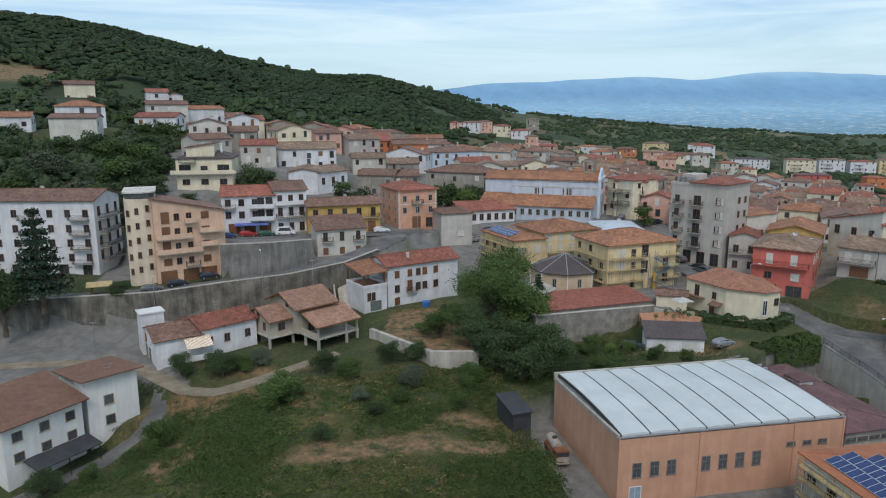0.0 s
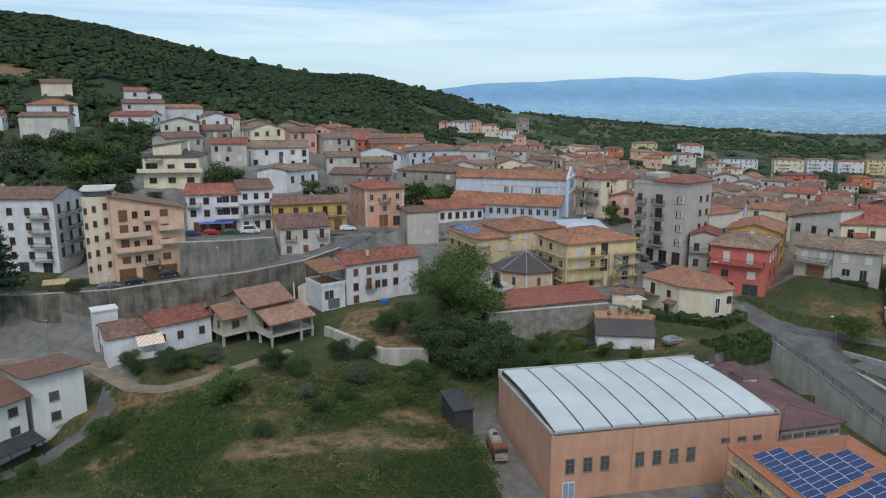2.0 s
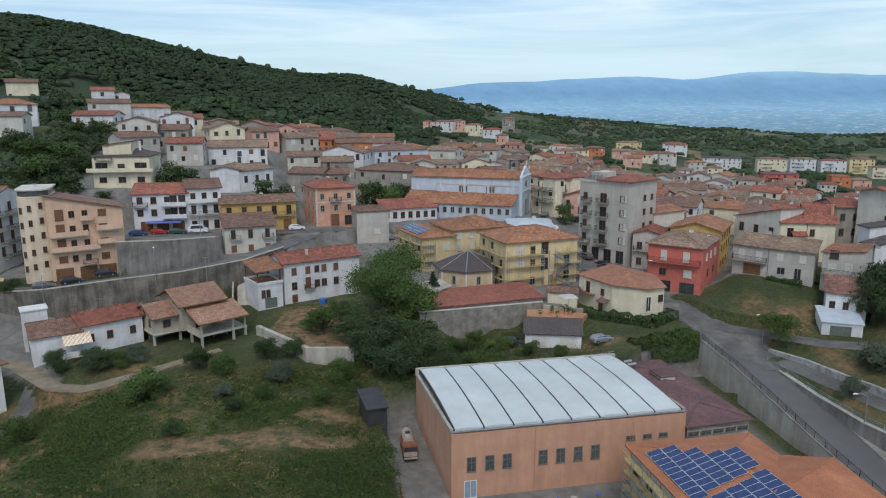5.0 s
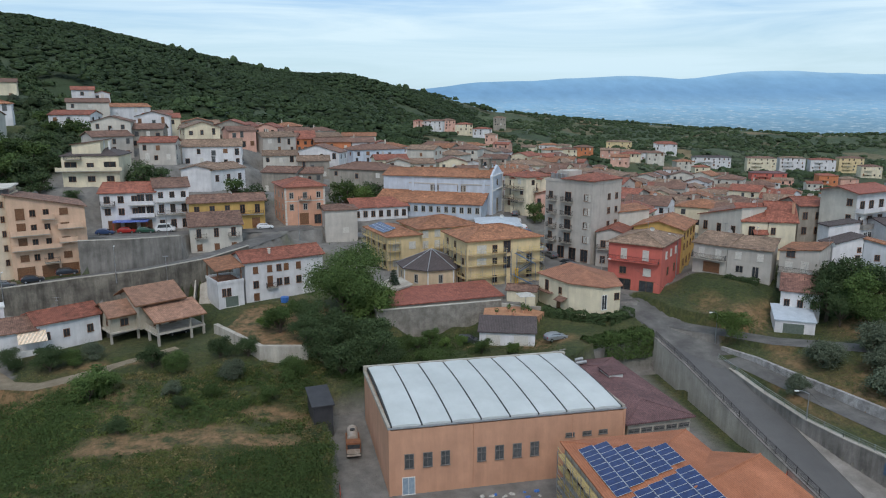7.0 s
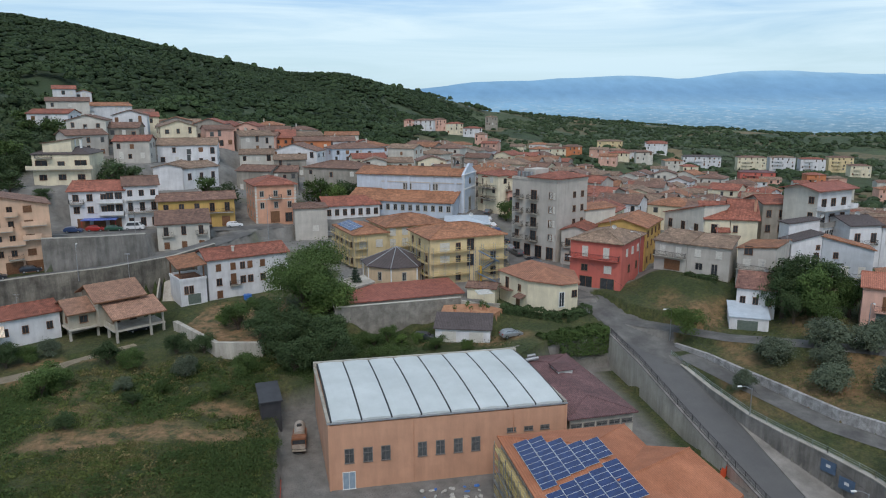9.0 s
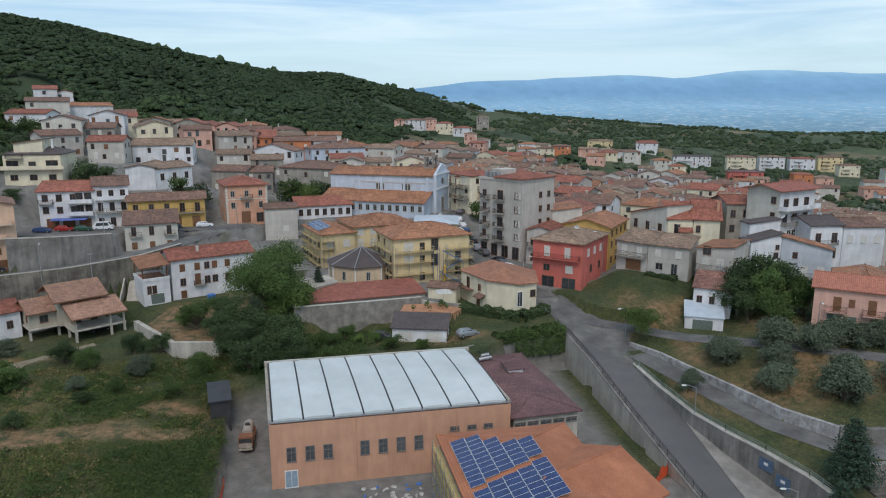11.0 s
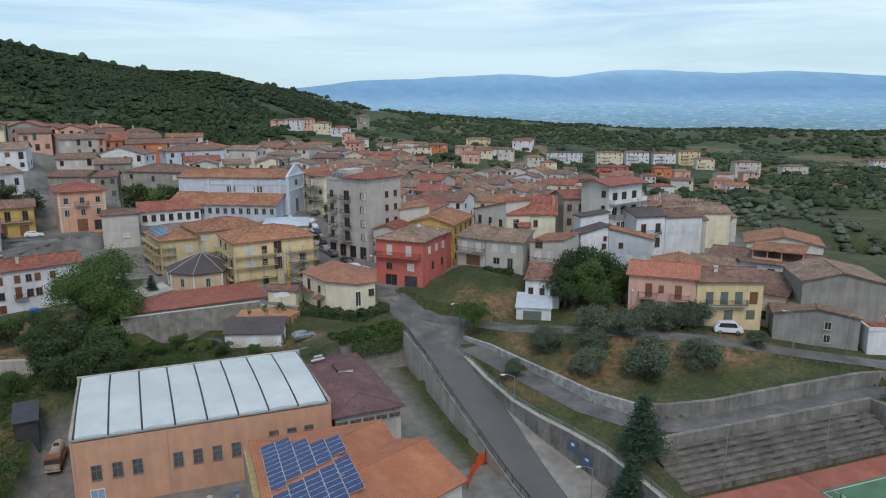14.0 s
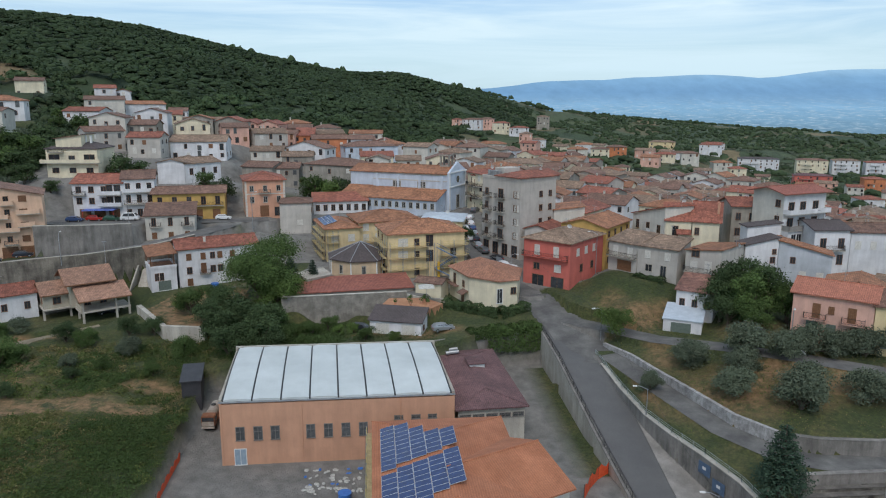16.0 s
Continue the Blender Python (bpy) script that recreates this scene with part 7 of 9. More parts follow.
wall_run("retaining_wall", [(3.2, 60, 9.9), (3.4, 42.4, 10.3), (27.6, 44.6, 10.3)], 0.6, 7, surface("wall_block", (0.19, 0.175, 0.15), (0.33, 0.305, 0.265), 1.5, 0.95, 0.2, 0.3, streaks=0.3, stripes=("Z", 1.6, 0.14)), "weathered concrete terrace wall", CONCRETE_PALE)
wall_run("garden_wall", [(27.6, 44.6, 9.8), (31, 43.0, 9.4), (35, 42.6, 9.2)], 0.4, 3, CONCRETE_PALE, "pale garden wall beside the villa")
wall_run("garden_wall", [(-26.0, 50.2, 7.3), (-17.1, 36.0, 7.3), (-9.4, 34.4, 7.3)], 0.9, 4, CONCRETE_PALE, "pale rendered garden wall round the gravel yard")
wall_run("retaining_wall", [(69.4, -19.5, 4.1), (108.8, -20.3, 4.1)], 0.62, 6.5, CONCRETE, "streaked concrete wall above the bleachers", CONCRETE)
wall_run("retaining_wall", [(108.8, -20.2, 4.0), (111.5, -34, 3.9), (114, -48, 3.2)], 0.7, 6.5, CONCRETE, "grey concrete wall at the end of the court")
wall_run("retaining_wall", [(51.0, 29.0, 6.6), (40, 27.0, 6.9), (30, 24.0, 6.9)], 0.4, 7, CONCRETE, "ivy-grown concrete wall behind the annex")
bm = bmesh.new()
prism(bm, PLATEAUS[3][0], 5.0, 9.36)
tagged(new("terrace", mesh_of("terrace", bm, surface("terracotta_floor", (0.36, 0.17, 0.09), (0.46, 0.24, 0.13), 1.2, 0.85, 0.2, 0.1, stain=0.3))), "terracotta-paved garden terrace above the garage", "terrace", kind="structure")
bm = bmesh.new()
v = [bm.verts.new(c) for c in ((-30.7, 62.2, 4.0), (-27.2, 62.0, 4.0), (-27.6, 71.4, 4.0), (-31.2, 71.6, 4.0), (-30.7, 62.2, 5.5), (-27.2, 62.0, 5.5), (-27.6, 71.4, 10.9), (-31.2, 71.6, 10.9))]
for q in ((3, 2, 1, 0), (4, 5, 6, 7), (0, 1, 5, 4), (1, 2, 6, 5), (2, 3, 7, 6), (3, 0, 4, 7)):
    bm.faces.new([v[i] for i in q])
tagged(new("ramp", mesh_of("ramp", bm, CONCRETE_PALE)), "pale concrete ramp between the houses", "ramp", kind="structure")
wall_run("retaining_wall", [(-31.6, 61.6, 7.0), (-32.0, 71.4, 11.9)], 0.3, 5, CONCRETE_PALE, "sloping concrete parapet beside the ramp")
wall_run("retaining_wall", [(-26.7, 62.0, 6.3), (-27.0, 71.2, 11.7)], 0.3, 5, CONCRETE_PALE, "sloping concrete parapet beside the ramp")
# bleachers and the court
ble = new("bleachers")
ble.matrix_basis = pose(70.4, -19.7, -1.2, 0, 0, -1.2)
tagged(ble, "grey concrete bleachers descending to the court", "bleachers")
for k in range(7):
    bm = bmesh.new()
    solid(bm, 0, -0.8 * (k + 1), -0.5, 37.4, -0.8 * k, 3.9 - 0.5 * k)
    st_ = part("step", bm, CONCRETE_DARK, ble)
    bm = bmesh.new()
    solid(bm, -0.05, -0.8 * (k + 1) - 0.12, 3.9 - 0.5 * k, 37.45, -0.8 * k, 3.98 - 0.5 * k)
    part("tread", bm, surface("concrete_mid", (0.11, 0.10, 0.088), (0.18, 0.165, 0.145), 2.0, 0.95, 0.15, 0.2, stain=0.4), st_, "worn concrete seat edge")
for x in (8.0, 16.5, 25.0, 33.5):
    bm = bmesh.new()
    for k in range(14):
        solid(bm, x, -0.4 * (k + 1), 0, x + 0.9, -0.4 * k, 4.0 - 0.25 * k)
    part("aisle_stair", bm, CONCRETE_DARK, ble)
COURT_R = surface("court_red", (0.28, 0.09, 0.06), (0.36, 0.13, 0.09), 3.0, 0.9, 0.08, 0.05, stain=0.2)
COURT_G = surface("court_green", (0.07, 0.15, 0.085), (0.10, 0.20, 0.12), 3.0, 0.9, 0.08, 0.05, stain=0.2)
LINE = surface("line_white", (0.6, 0.6, 0.58), (0.7, 0.7, 0.68), 1.0, 0.8, 0.1, 0.0)
court = new("tennis_court")
court.matrix_basis = pose(72, -26.0, -1.2, 0, 0, -1)
tagged(court, "red and green tennis court with white lines", "court")
for nm, m, b in (("surround", COURT_R, (-2, -40, 36, 0, 0.04)), ("playing_field", COURT_G, (16, -30, 33, -4.0, 0.048))):
    bm = bmesh.new()
    solid(bm, b[0], b[1], -0.3, b[2], b[3], b[4])
    part(nm, bm, m, court)
bm = bmesh.new()
for a in ((16.4, -4.5, 32.6, -4.4), (16.4, -29.6, 32.6, -29.5), (16.4, -29.6, 16.5, -4.4), (32.5, -29.6, 32.6, -4.4), (18.0, -29.6, 18.1, -4.4), (31.0, -29.6, 31.1, -4.4), (18.0, -10.5, 31.0, -10.4)):
    solid(bm, a[0], a[1], 0.03, a[2], a[3], 0.054)
part("line", bm, LINE, court)

# ---- distance ----
CREST_AZ = (-70, 5, 10.4, 14, 18.4, 22.8, 25.9, 28, 30.3, 32, 34, 37, 42.3, 46.5, 50.1, 52.4, 70, 95)
CREST_EL = (0.9, 1.0, 1.28, 1.77, 1.88, 2.1, 2.2, 2.08, 1.9, 2.12, 2.4, 2.42, 2.03, 2.14, 1.86, 1.62, 1.5, 1.3)


def backdrop():
    """Far plain and mountain range beyond the ridges, glowing with haze painted in."""
    bm = bmesh.new()
    azs = np.linspace(-70, 95, 150)
    rings = ((2900, -2.8), (3500, -1.3), (4000, -0.2), (4300, 0.35))
    rows = []
    for r, e in rings:
        rows.append([bm.verts.new((r * math.sin(math.radians(a)), -83 + r * math.cos(math.radians(a)), 47 + r * math.tan(math.radians(e)))) for a in azs])
    for r, share in ((4450, 0.55), (4600, 1.0)):
        row = []
        for a in azs:
            top = np.interp(a, CREST_AZ, CREST_EL) + 0.05 * noise.noise(Vector((a * 0.6, r, 0))) + 0.04 * noise.noise(Vector((a * 1.7, r, 3)))
            row.append(bm.verts.new((r * math.sin(math.radians(a)), -83 + r * math.cos(math.radians(a)), 47 + r * math.tan(math.radians(0.35 + (top - 0.35) * share)))))
        rows.append(row)
    for p, q in zip(rows, rows[1:]):
        for i in range(len(azs) - 1):
            bm.faces.new((p[i], p[i + 1], q[i + 1], q[i]))
    m = bpy.data.materials.new("distance")
    m.use_nodes = True
    n, l = m.node_tree.nodes, m.node_tree.links
    n.remove(n["Principled BSDF"])
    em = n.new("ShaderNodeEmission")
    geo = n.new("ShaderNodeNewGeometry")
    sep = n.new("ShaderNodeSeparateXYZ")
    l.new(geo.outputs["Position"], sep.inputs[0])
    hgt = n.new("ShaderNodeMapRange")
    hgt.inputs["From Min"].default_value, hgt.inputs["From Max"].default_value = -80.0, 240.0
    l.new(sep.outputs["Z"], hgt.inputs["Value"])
    # blue haze painted by height into the glow, palest at the crest
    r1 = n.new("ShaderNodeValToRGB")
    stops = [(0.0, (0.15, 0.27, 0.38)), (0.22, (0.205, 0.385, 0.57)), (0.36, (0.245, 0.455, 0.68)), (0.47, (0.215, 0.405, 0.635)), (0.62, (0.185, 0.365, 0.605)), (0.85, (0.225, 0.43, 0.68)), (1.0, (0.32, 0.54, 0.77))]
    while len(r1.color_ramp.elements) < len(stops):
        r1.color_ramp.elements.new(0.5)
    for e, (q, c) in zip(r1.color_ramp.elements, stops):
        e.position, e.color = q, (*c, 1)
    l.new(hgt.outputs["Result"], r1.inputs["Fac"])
    # uneven tones painted in for ridge folds and streaks
    mp3 = n.new("ShaderNodeMapping")
    mp3.inputs["Scale"].default_value = (0.011, 0.0035, 0.020)
    l.new(geo.outputs["Position"], mp3.inputs["Vector"])
    t = n.new("ShaderNodeTexNoise")
    t.inputs["Scale"].default_value, t.inputs["Detail"].default_value, t.inputs["Roughness"].default_value = 1.0, 7.0, 0.65
    l.new(mp3.outputs["Vector"], t.inputs["Vector"])
    rg = n.new("ShaderNodeMapRange")
    rg.inputs["From Min"].default_value, rg.inputs["From Max"].default_value, rg.inputs["To Min"].default_value, rg.inputs["To Max"].default_value = 0.3, 0.72, 0.91, 1.10
    l.new(t.outputs["Fac"], rg.inputs["Value"])
    sc = n.new("ShaderNodeVectorMath")
    sc.operation = "SCALE"
    l.new(r1.outputs["Color"], sc.inputs[0])
    l.new(rg.outputs["Result"], sc.inputs["Scale"])
    # fields and hamlets scattered over the plain
    mp4 = n.new("ShaderNodeMapping")
    mp4.inputs["Scale"].default_value = (0.024, 0.024, 0.12)
    l.new(geo.outputs["Position"], mp4.inputs["Vector"])
    t2 = n.new("ShaderNodeTexNoise")
    t2.inputs["Scale"].default_value, t2.inputs["Detail"].default_value, t2.inputs["Roughness"].default_value = 1.0, 9.0, 0.72
    l.new(mp4.outputs["Vector"], t2.inputs["Vector"])
    sp = n.new("ShaderNodeMapRange")
    sp.inputs["From Min"].default_value, sp.inputs["From Max"].default_value, sp.inputs["To Max"].default_value = 0.51, 0.68, 0.85
    l.new(t2.outputs["Fac"], sp.inputs["Value"])
    lowp = n.new("ShaderNodeMapRange")
    lowp.inputs["From Min"].default_value, lowp.inputs["From Max"].default_value, lowp.inputs["To Min"].default_value, lowp.inputs["To Max"].default_value = 25.0, 95.0, 1.0, 0.0
    l.new(sep.outputs["Z"], lowp.inputs["Value"])
    mm = n.new("ShaderNodeMath")
    mm.operation = "MULTIPLY"
    l.new(sp.outputs["Result"], mm.inputs[0])
    l.new(lowp.outputs["Result"], mm.inputs[1])
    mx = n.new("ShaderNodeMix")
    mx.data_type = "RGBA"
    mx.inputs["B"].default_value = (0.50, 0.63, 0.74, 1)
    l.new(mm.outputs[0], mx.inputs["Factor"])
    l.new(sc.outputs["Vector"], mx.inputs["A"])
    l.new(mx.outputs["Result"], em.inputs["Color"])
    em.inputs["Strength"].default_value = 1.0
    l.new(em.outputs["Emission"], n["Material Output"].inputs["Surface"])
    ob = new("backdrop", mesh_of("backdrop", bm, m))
    tagged(ob, "glowing valley plain and mountain range with painted blue haze", "mountains", kind="structure")


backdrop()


# ---- leaves ----
def leaf_material(name, a, b, c, rough=0.75):
    m = bpy.data.materials.new(name)
    m.use_nodes = True
    n, l = m.node_tree.nodes, m.node_tree.links
    p = n["Principled BSDF"]
    geo = n.new("ShaderNodeNewGeometry")
    r = n.new("ShaderNodeValToRGB")
    r.color_ramp.elements.new(0.5)
    for e, (q, col) in zip(r.color_ramp.elements, ((0.0, a), (0.55, b), (1.0, c))):
        e.position, e.color = q, (*col, 1)
    l.new(geo.outputs["Random Per Island"], r.inputs["Fac"])
    info = n.new("ShaderNodeObjectInfo")
    rg = n.new("ShaderNodeMapRange")
    rg.inputs["To Min"].default_value, rg.inputs["To Max"].default_value = 0.8, 1.2
    l.new(info.outputs["Random"], rg.inputs["Value"])
    t = n.new("ShaderNodeTexNoise")
    t.inputs["Scale"].default_value, t.inputs["Detail"].default_value = 0.02, 3.0
    l.new(geo.outputs["Position"], t.inputs["Vector"])
    rg2 = n.new("ShaderNodeMapRange")
    rg2.inputs["From Min"].default_value, rg2.inputs["From Max"].default_value, rg2.inputs["To Min"].default_value, rg2.inputs["To Max"].default_value = 0.3, 0.7, 0.75, 1.3
    l.new(t.outputs["Fac"], rg2.inputs["Value"])
    mu = n.new("ShaderNodeMath")
    mu.operation = "MULTIPLY"
    l.new(rg.outputs["Result"], mu.inputs[0])
    l.new(rg2.outputs["Result"], mu.inputs[1])
    sc = n.new("ShaderNodeVectorMath")
    sc.operation = "SCALE"
    l.new(r.outputs["Color"], sc.inputs[0])
    l.new(mu.outputs[0], sc.inputs["Scale"])
    l.new(sc.outputs["Vector"], p.inputs["Base Color"])
    p.inputs["Roughness"].default_value, p.inputs["Specular IOR Level"].default_value = rough, 0.15
    return m


LEAF = leaf_material("leaf_green", (0.040, 0.066, 0.019), (0.053, 0.086, 0.025), (0.072, 0.108, 0.033))
LEAF_DARK = leaf_material("leaf_dark", (0.032, 0.052, 0.021), (0.044, 0.070, 0.028), (0.060, 0.088, 0.036))
LEAF_WOODS = leaf_material("leaf_woods", (0.029, 0.048, 0.021), (0.037, 0.060, 0.026), (0.048, 0.073, 0.032))
LEAF_SLOPE = leaf_material("leaf_slope", (0.036, 0.058, 0.027), (0.048, 0.073, 0.034), (0.066, 0.092, 0.044))
LEAF_DARKER = leaf_material("leaf_woods_near", (0.030, 0.049, 0.021), (0.038, 0.060, 0.025), (0.050, 0.074, 0.032))
LEAF_OLIVE = leaf_material("leaf_olive", (0.056, 0.074, 0.046), (0.078, 0.096, 0.062), (0.105, 0.124, 0.084))
LEAF_PINE = leaf_material("leaf_pine", (0.018, 0.034, 0.022), (0.028, 0.05, 0.032), (0.042, 0.068, 0.042))
LEAF_LIME = leaf_material("leaf_lime", (0.06, 0.10, 0.022), (0.08, 0.125, 0.032), (0.11, 0.155, 0.046))
WEED = leaf_material("weed", (0.056, 0.074, 0.019), (0.075, 0.093, 0.025), (0.105, 0.114, 0.038))
STRAW = leaf_material("straw", (0.12, 0.105, 0.042), (0.165, 0.138, 0.060), (0.22, 0.18, 0.085))
BARK = surface("bark", (0.06, 0.045, 0.03), (0.13, 0.10, 0.075), 0.4, 0.95, 0.25, 0.5)


def leaf_mesh(name, centres, sizes, outward, material, seed, flat=0.55):
    """Many small leaf sprays: one bent quad at every centre, facing roughly outward and up."""
    g = np.random.default_rng(seed)
    n = len(centres)
    d = outward / (np.linalg.norm(outward, axis=1, keepdims=True) + 1e-6)
    d = d * (1 - flat) + g.normal(0, 0.55, (n, 3)) + np.array([0, 0, flat])
    d /= np.linalg.norm(d, axis=1, keepdims=True) + 1e-6
    u = np.cross(d, g.normal(0, 1, (n, 3)))
    u /= np.linalg.norm(u, axis=1, keepdims=True) + 1e-6
    v = np.cross(d, u)
    s = sizes[:, None]
    k = g.uniform(0.55, 1.0, (n, 1))
    co = np.stack([centres - u * s, centres - v * s * k + d * s * 0.15, centres + u * s * g.uniform(0.7, 1.1, (n, 1)), centres + v * s * k - d * s * 0.2], 1).reshape(-1, 3)
    me = bpy.data.meshes.new(name)
    me.vertices.add(4 * n)
    me.vertices.foreach_set("co", co.astype(np.float32).ravel())
    me.loops.add(4 * n)
    me.loops.foreach_set("vertex_index", np.arange(4 * n))
    me.polygons.add(n)
    me.polygons.foreach_set("loop_start", np.arange(0, 4 * n, 4))
    me.update()
    me.materials.append(material)
    return me


def crown_points(g, lobes, n, leaf):
    """Leaf centres on the outer part of several overlapping lobes (centre, radii)."""
    pts, out, size = [], [], []
    vol = np.array([r[0] * r[1] * r[2] for _, r in lobes]) ** 0.67
    for (c, r), share in zip(lobes, vol / vol.sum()):
        k = int(n * share)
        q = g.normal(0, 1, (k, 3))
        q /= np.linalg.norm(q, axis=1, keepdims=True)
        q[:, 2] = np.where(q[:, 2] < -0.55, -q[:, 2], q[:, 2])
        twigs = g.normal(0, 1, (14, 3))
        twigs /= np.linalg.norm(twigs, axis=1, keepdims=True)
        twigs[:, 2] = np.abs(twigs[:, 2]) * 1.1 - 0.3
        pick = g.integers(0, 14, k)
        bunch = twigs[pick] * g.uniform(0.6, 1.08, (14, 1))[pick] + g.normal(0, 0.26, (k, 3))
        loose = q * g.uniform(0.0, 1.0, (k, 1)) ** 0.4
        pos = np.where(g.random((k, 1)) < 0.55, bunch, loose)
        q = pos / (np.linalg.norm(pos, axis=1, keepdims=True) + 1e-6)
        pts.append(np.array(c) + pos * np.array(r))
        out.append(q)
        size.append(g.uniform(0.6, 1.3, k) * leaf)
    return np.concatenate(pts), np.concatenate(out), np.concatenate(size)


def tree_kind(seed, kind, n=8200, leaf=0.036):
    """A tree of unit crown radius about 1 and height about 2: its trunk with limbs, and its crown."""
    g = np.random.default_rng(seed)
    bm = bmesh.new()
    lobes = []
    if kind == "cone":
        rod(bm, (0, 0, -0.2), (0, 0, 2.9), 0.10, 7, 0.02)
        for k in range(9):
            z = 0.5 + k * 0.28
            r = 0.78 * (1 - k / 10.0) + 0.06
            for a in range(6):
                t = a * 1.05 + k * 0.6
                lobes.append(((math.cos(t) * r * 0.55, math.sin(t) * r * 0.55, z), (r * 0.5, r * 0.5, 0.13)))
                rod(bm, (0, 0, z), (math.cos(t) * r * 0.8, math.sin(t) * r * 0.8, z - 0.06), 0.02, 4, 0.006)
        mat = LEAF_PINE
    else:
        low = 0.40 if kind == "olive" else 0.5
        rod(bm, (0, 0, -0.25), (0.04, 0.02, low), 0.11, 7, 0.075)
        m = 9 if kind == "olive" else 11
        for k in range(m):
            t = k * 2.4 + g.uniform(-0.4, 0.4)
            rr = g.uniform(0.3, 0.72)
            zc = low + (g.uniform(0.1, 1.05) if kind != "olive" else g.uniform(0.05, 0.85))
            tip = (math.cos(t) * rr, math.sin(t) * rr, zc)
            rod(bm, (0.04, 0.02, low - 0.06), tip, 0.05, 5, 0.014)
            s = g.uniform(0.26, 0.5)
            lobes.append((tip, (s, s, s * g.uniform(0.7, 0.95))))
        lobes.append(((0, 0, low + 0.7), (0.6, 0.6, 0.55)))
        mat = {"olive": LEAF_OLIVE, "broad": LEAF, "dark": LEAF_DARK, "lime": LEAF_LIME, "walnut": LEAF}[kind]
    p, o, s = crown_points(g, lobes, n, leaf)
    return mesh_of("trunk", bm, BARK), leaf_mesh("crown", p, s, o, mat, seed + 1)


TREES = {k: [tree_kind(17 * i + j * 101, k) for i in range(3)] for j, k in enumerate(("broad", "dark", "olive", "cone", "lime"))}
TREES["walnut"] = [tree_kind(377, "walnut", 34000, 0.0185)] * 3
FAR_TREES = {k: [tree_kind(17 * i + j * 101 + 7, k, 2600, 0.055) for i in range(2)] for j, k in enumerate(("broad", "dark", "olive", "cone", "lime"))}
TREE_LABEL = {"broad": "leafy green tree with a rounded uneven crown", "dark": "dark green tree with a dense crown", "olive": "grey-green olive tree with a low spreading crown", "cone": "tall dark conifer with layered branches", "lime": "bright green young tree"}
tcount = [0]


def tree(x, y, r, h=None, kind="broad", z=None, label=None):
    tcount[0] += 1
    i = tcount[0]
    z = gz(x, y) - (0 if kind == "cone" else 0.28 * r if r < 3.4 and y < 95 and kind != "olive" else 0.25 * r) if z is None else z
    ob = new("tree")
    hs = (h or r * 1.9) / (2.9 if kind == "cone" else 2.0)
    rs = r / (0.85 if kind == "cone" else 1.0)
    ob.matrix_basis = Matrix.LocRotScale((x, y, z), Euler((0, 0, i * 2.399)), (rs, rs * (0.9 + 0.2 * ((i * 7) % 5) / 4), hs))
    tagged(ob, label or TREE_LABEL[kind], "tree")
    t, c = FAR_TREES[kind][i % 2] if y > 95 else TREES[kind][i % 3]
    for nm, me in (("trunk", t), ("crown", c)):
        o = new(nm, me)
        o.parent = ob
    return ob


# trees one can tell apart
tree(-1.6, 50.0, 8.6, 16.5, "walnut", z=5.6, label="large walnut tree with a broad dark green crown")
tree(2.6, 46.0, 4.8, 9.5, "lime", z=5.4, label="leafy fresh green tree beside the walnut")
tree(-14.2, 43.6, 3.6, 7.0, "broad")
for x, y, r, k in ((-4, 38.5, 4.2, "dark"), (0.5, 34, 4.4, "dark"), (-7, 33, 4.0, "dark"), (2.0, 38.5, 3.2, "broad"), (1, 28.5, 4.0, "dark"), (-4, 27, 3.6, "dark"), (5.0, 31, 2.4, "broad"), (3.5, 24.5, 2.4, "dark"), (-9.5, 38, 3.0, "dark"), (-12, 29, 2.6, "broad"), (-8, 44, 3.2, "dark"), (9, 27, 1.5, "broad"), (-10.5, 51, 2.6, "dark"), (1.6, 52, 3.6, "dark"), (0.5, 58, 3.0, "broad")):
    tree(x, y, r, r * 2.0, k)
for x, y, r in ((8, 39.0, 1.5), (12.5, 38.6, 2.0), (9.5, 34.5, 1.7), (14.5, 34.5, 1.2), (17.2, 33.2, 1.3), (19.5, 28.0, 1.6), (24.5, 26.6, 1.3), (6.5, 35.5, 1.8)):
    tree(x, y, r, r * 2.0, "lime" if r < 1.35 else "broad", label="rounded green shrub in the garden")
for x, y, r, k in ((-42.5, 28.5, 3.2, "broad"), (-40.5, 30.5, 2.6, "broad"), (-21.5, 29.5, 2.6, "olive"), (-24, 38, 2.4, "dark"), (-19.5, 37.6, 2.2, "dark"), (-31, 36, 2.2, "broad"), (-35, 37.5, 2.4, "dark"), (-59.5, 26.6, 2.7, "broad"), (-58.2, 42.2, 2.3, "dark"), (-51.6, 40.2, 2.6, "dark"), (-48.6, 41.4, 2.0, "broad"), (-45.6, 43.2, 2.2, "olive"), (-53.2, 43.4, 1.9, "dark"), (-24, 24, 1.6, "broad"), (-28, 22, 1.4, "dark"), (-36, 17, 1.5, "dark"), (-72, 17.5, 2.4, "dark"), (-67, 19.5, 1.6, "broad"), (-30, 26, 1.8, "olive"), (-15.5, 22.5, 1.7, "broad"), (-17, 47, 1.4, "lime")):
    tree(x, y, r, r * 2.0, k)
tree(-85.4, 62.2, 5.6, 18.5, "cone", z=11.4, label="large dark cedar with drooping layered branches")
tree(-91.5, 60.6, 4.4, 12.0, "dark", z=8.0)
tree(-72.6, 64.4, 2.3, 3.6, "dark", z=11.6, label="dark round shrub beside the street")
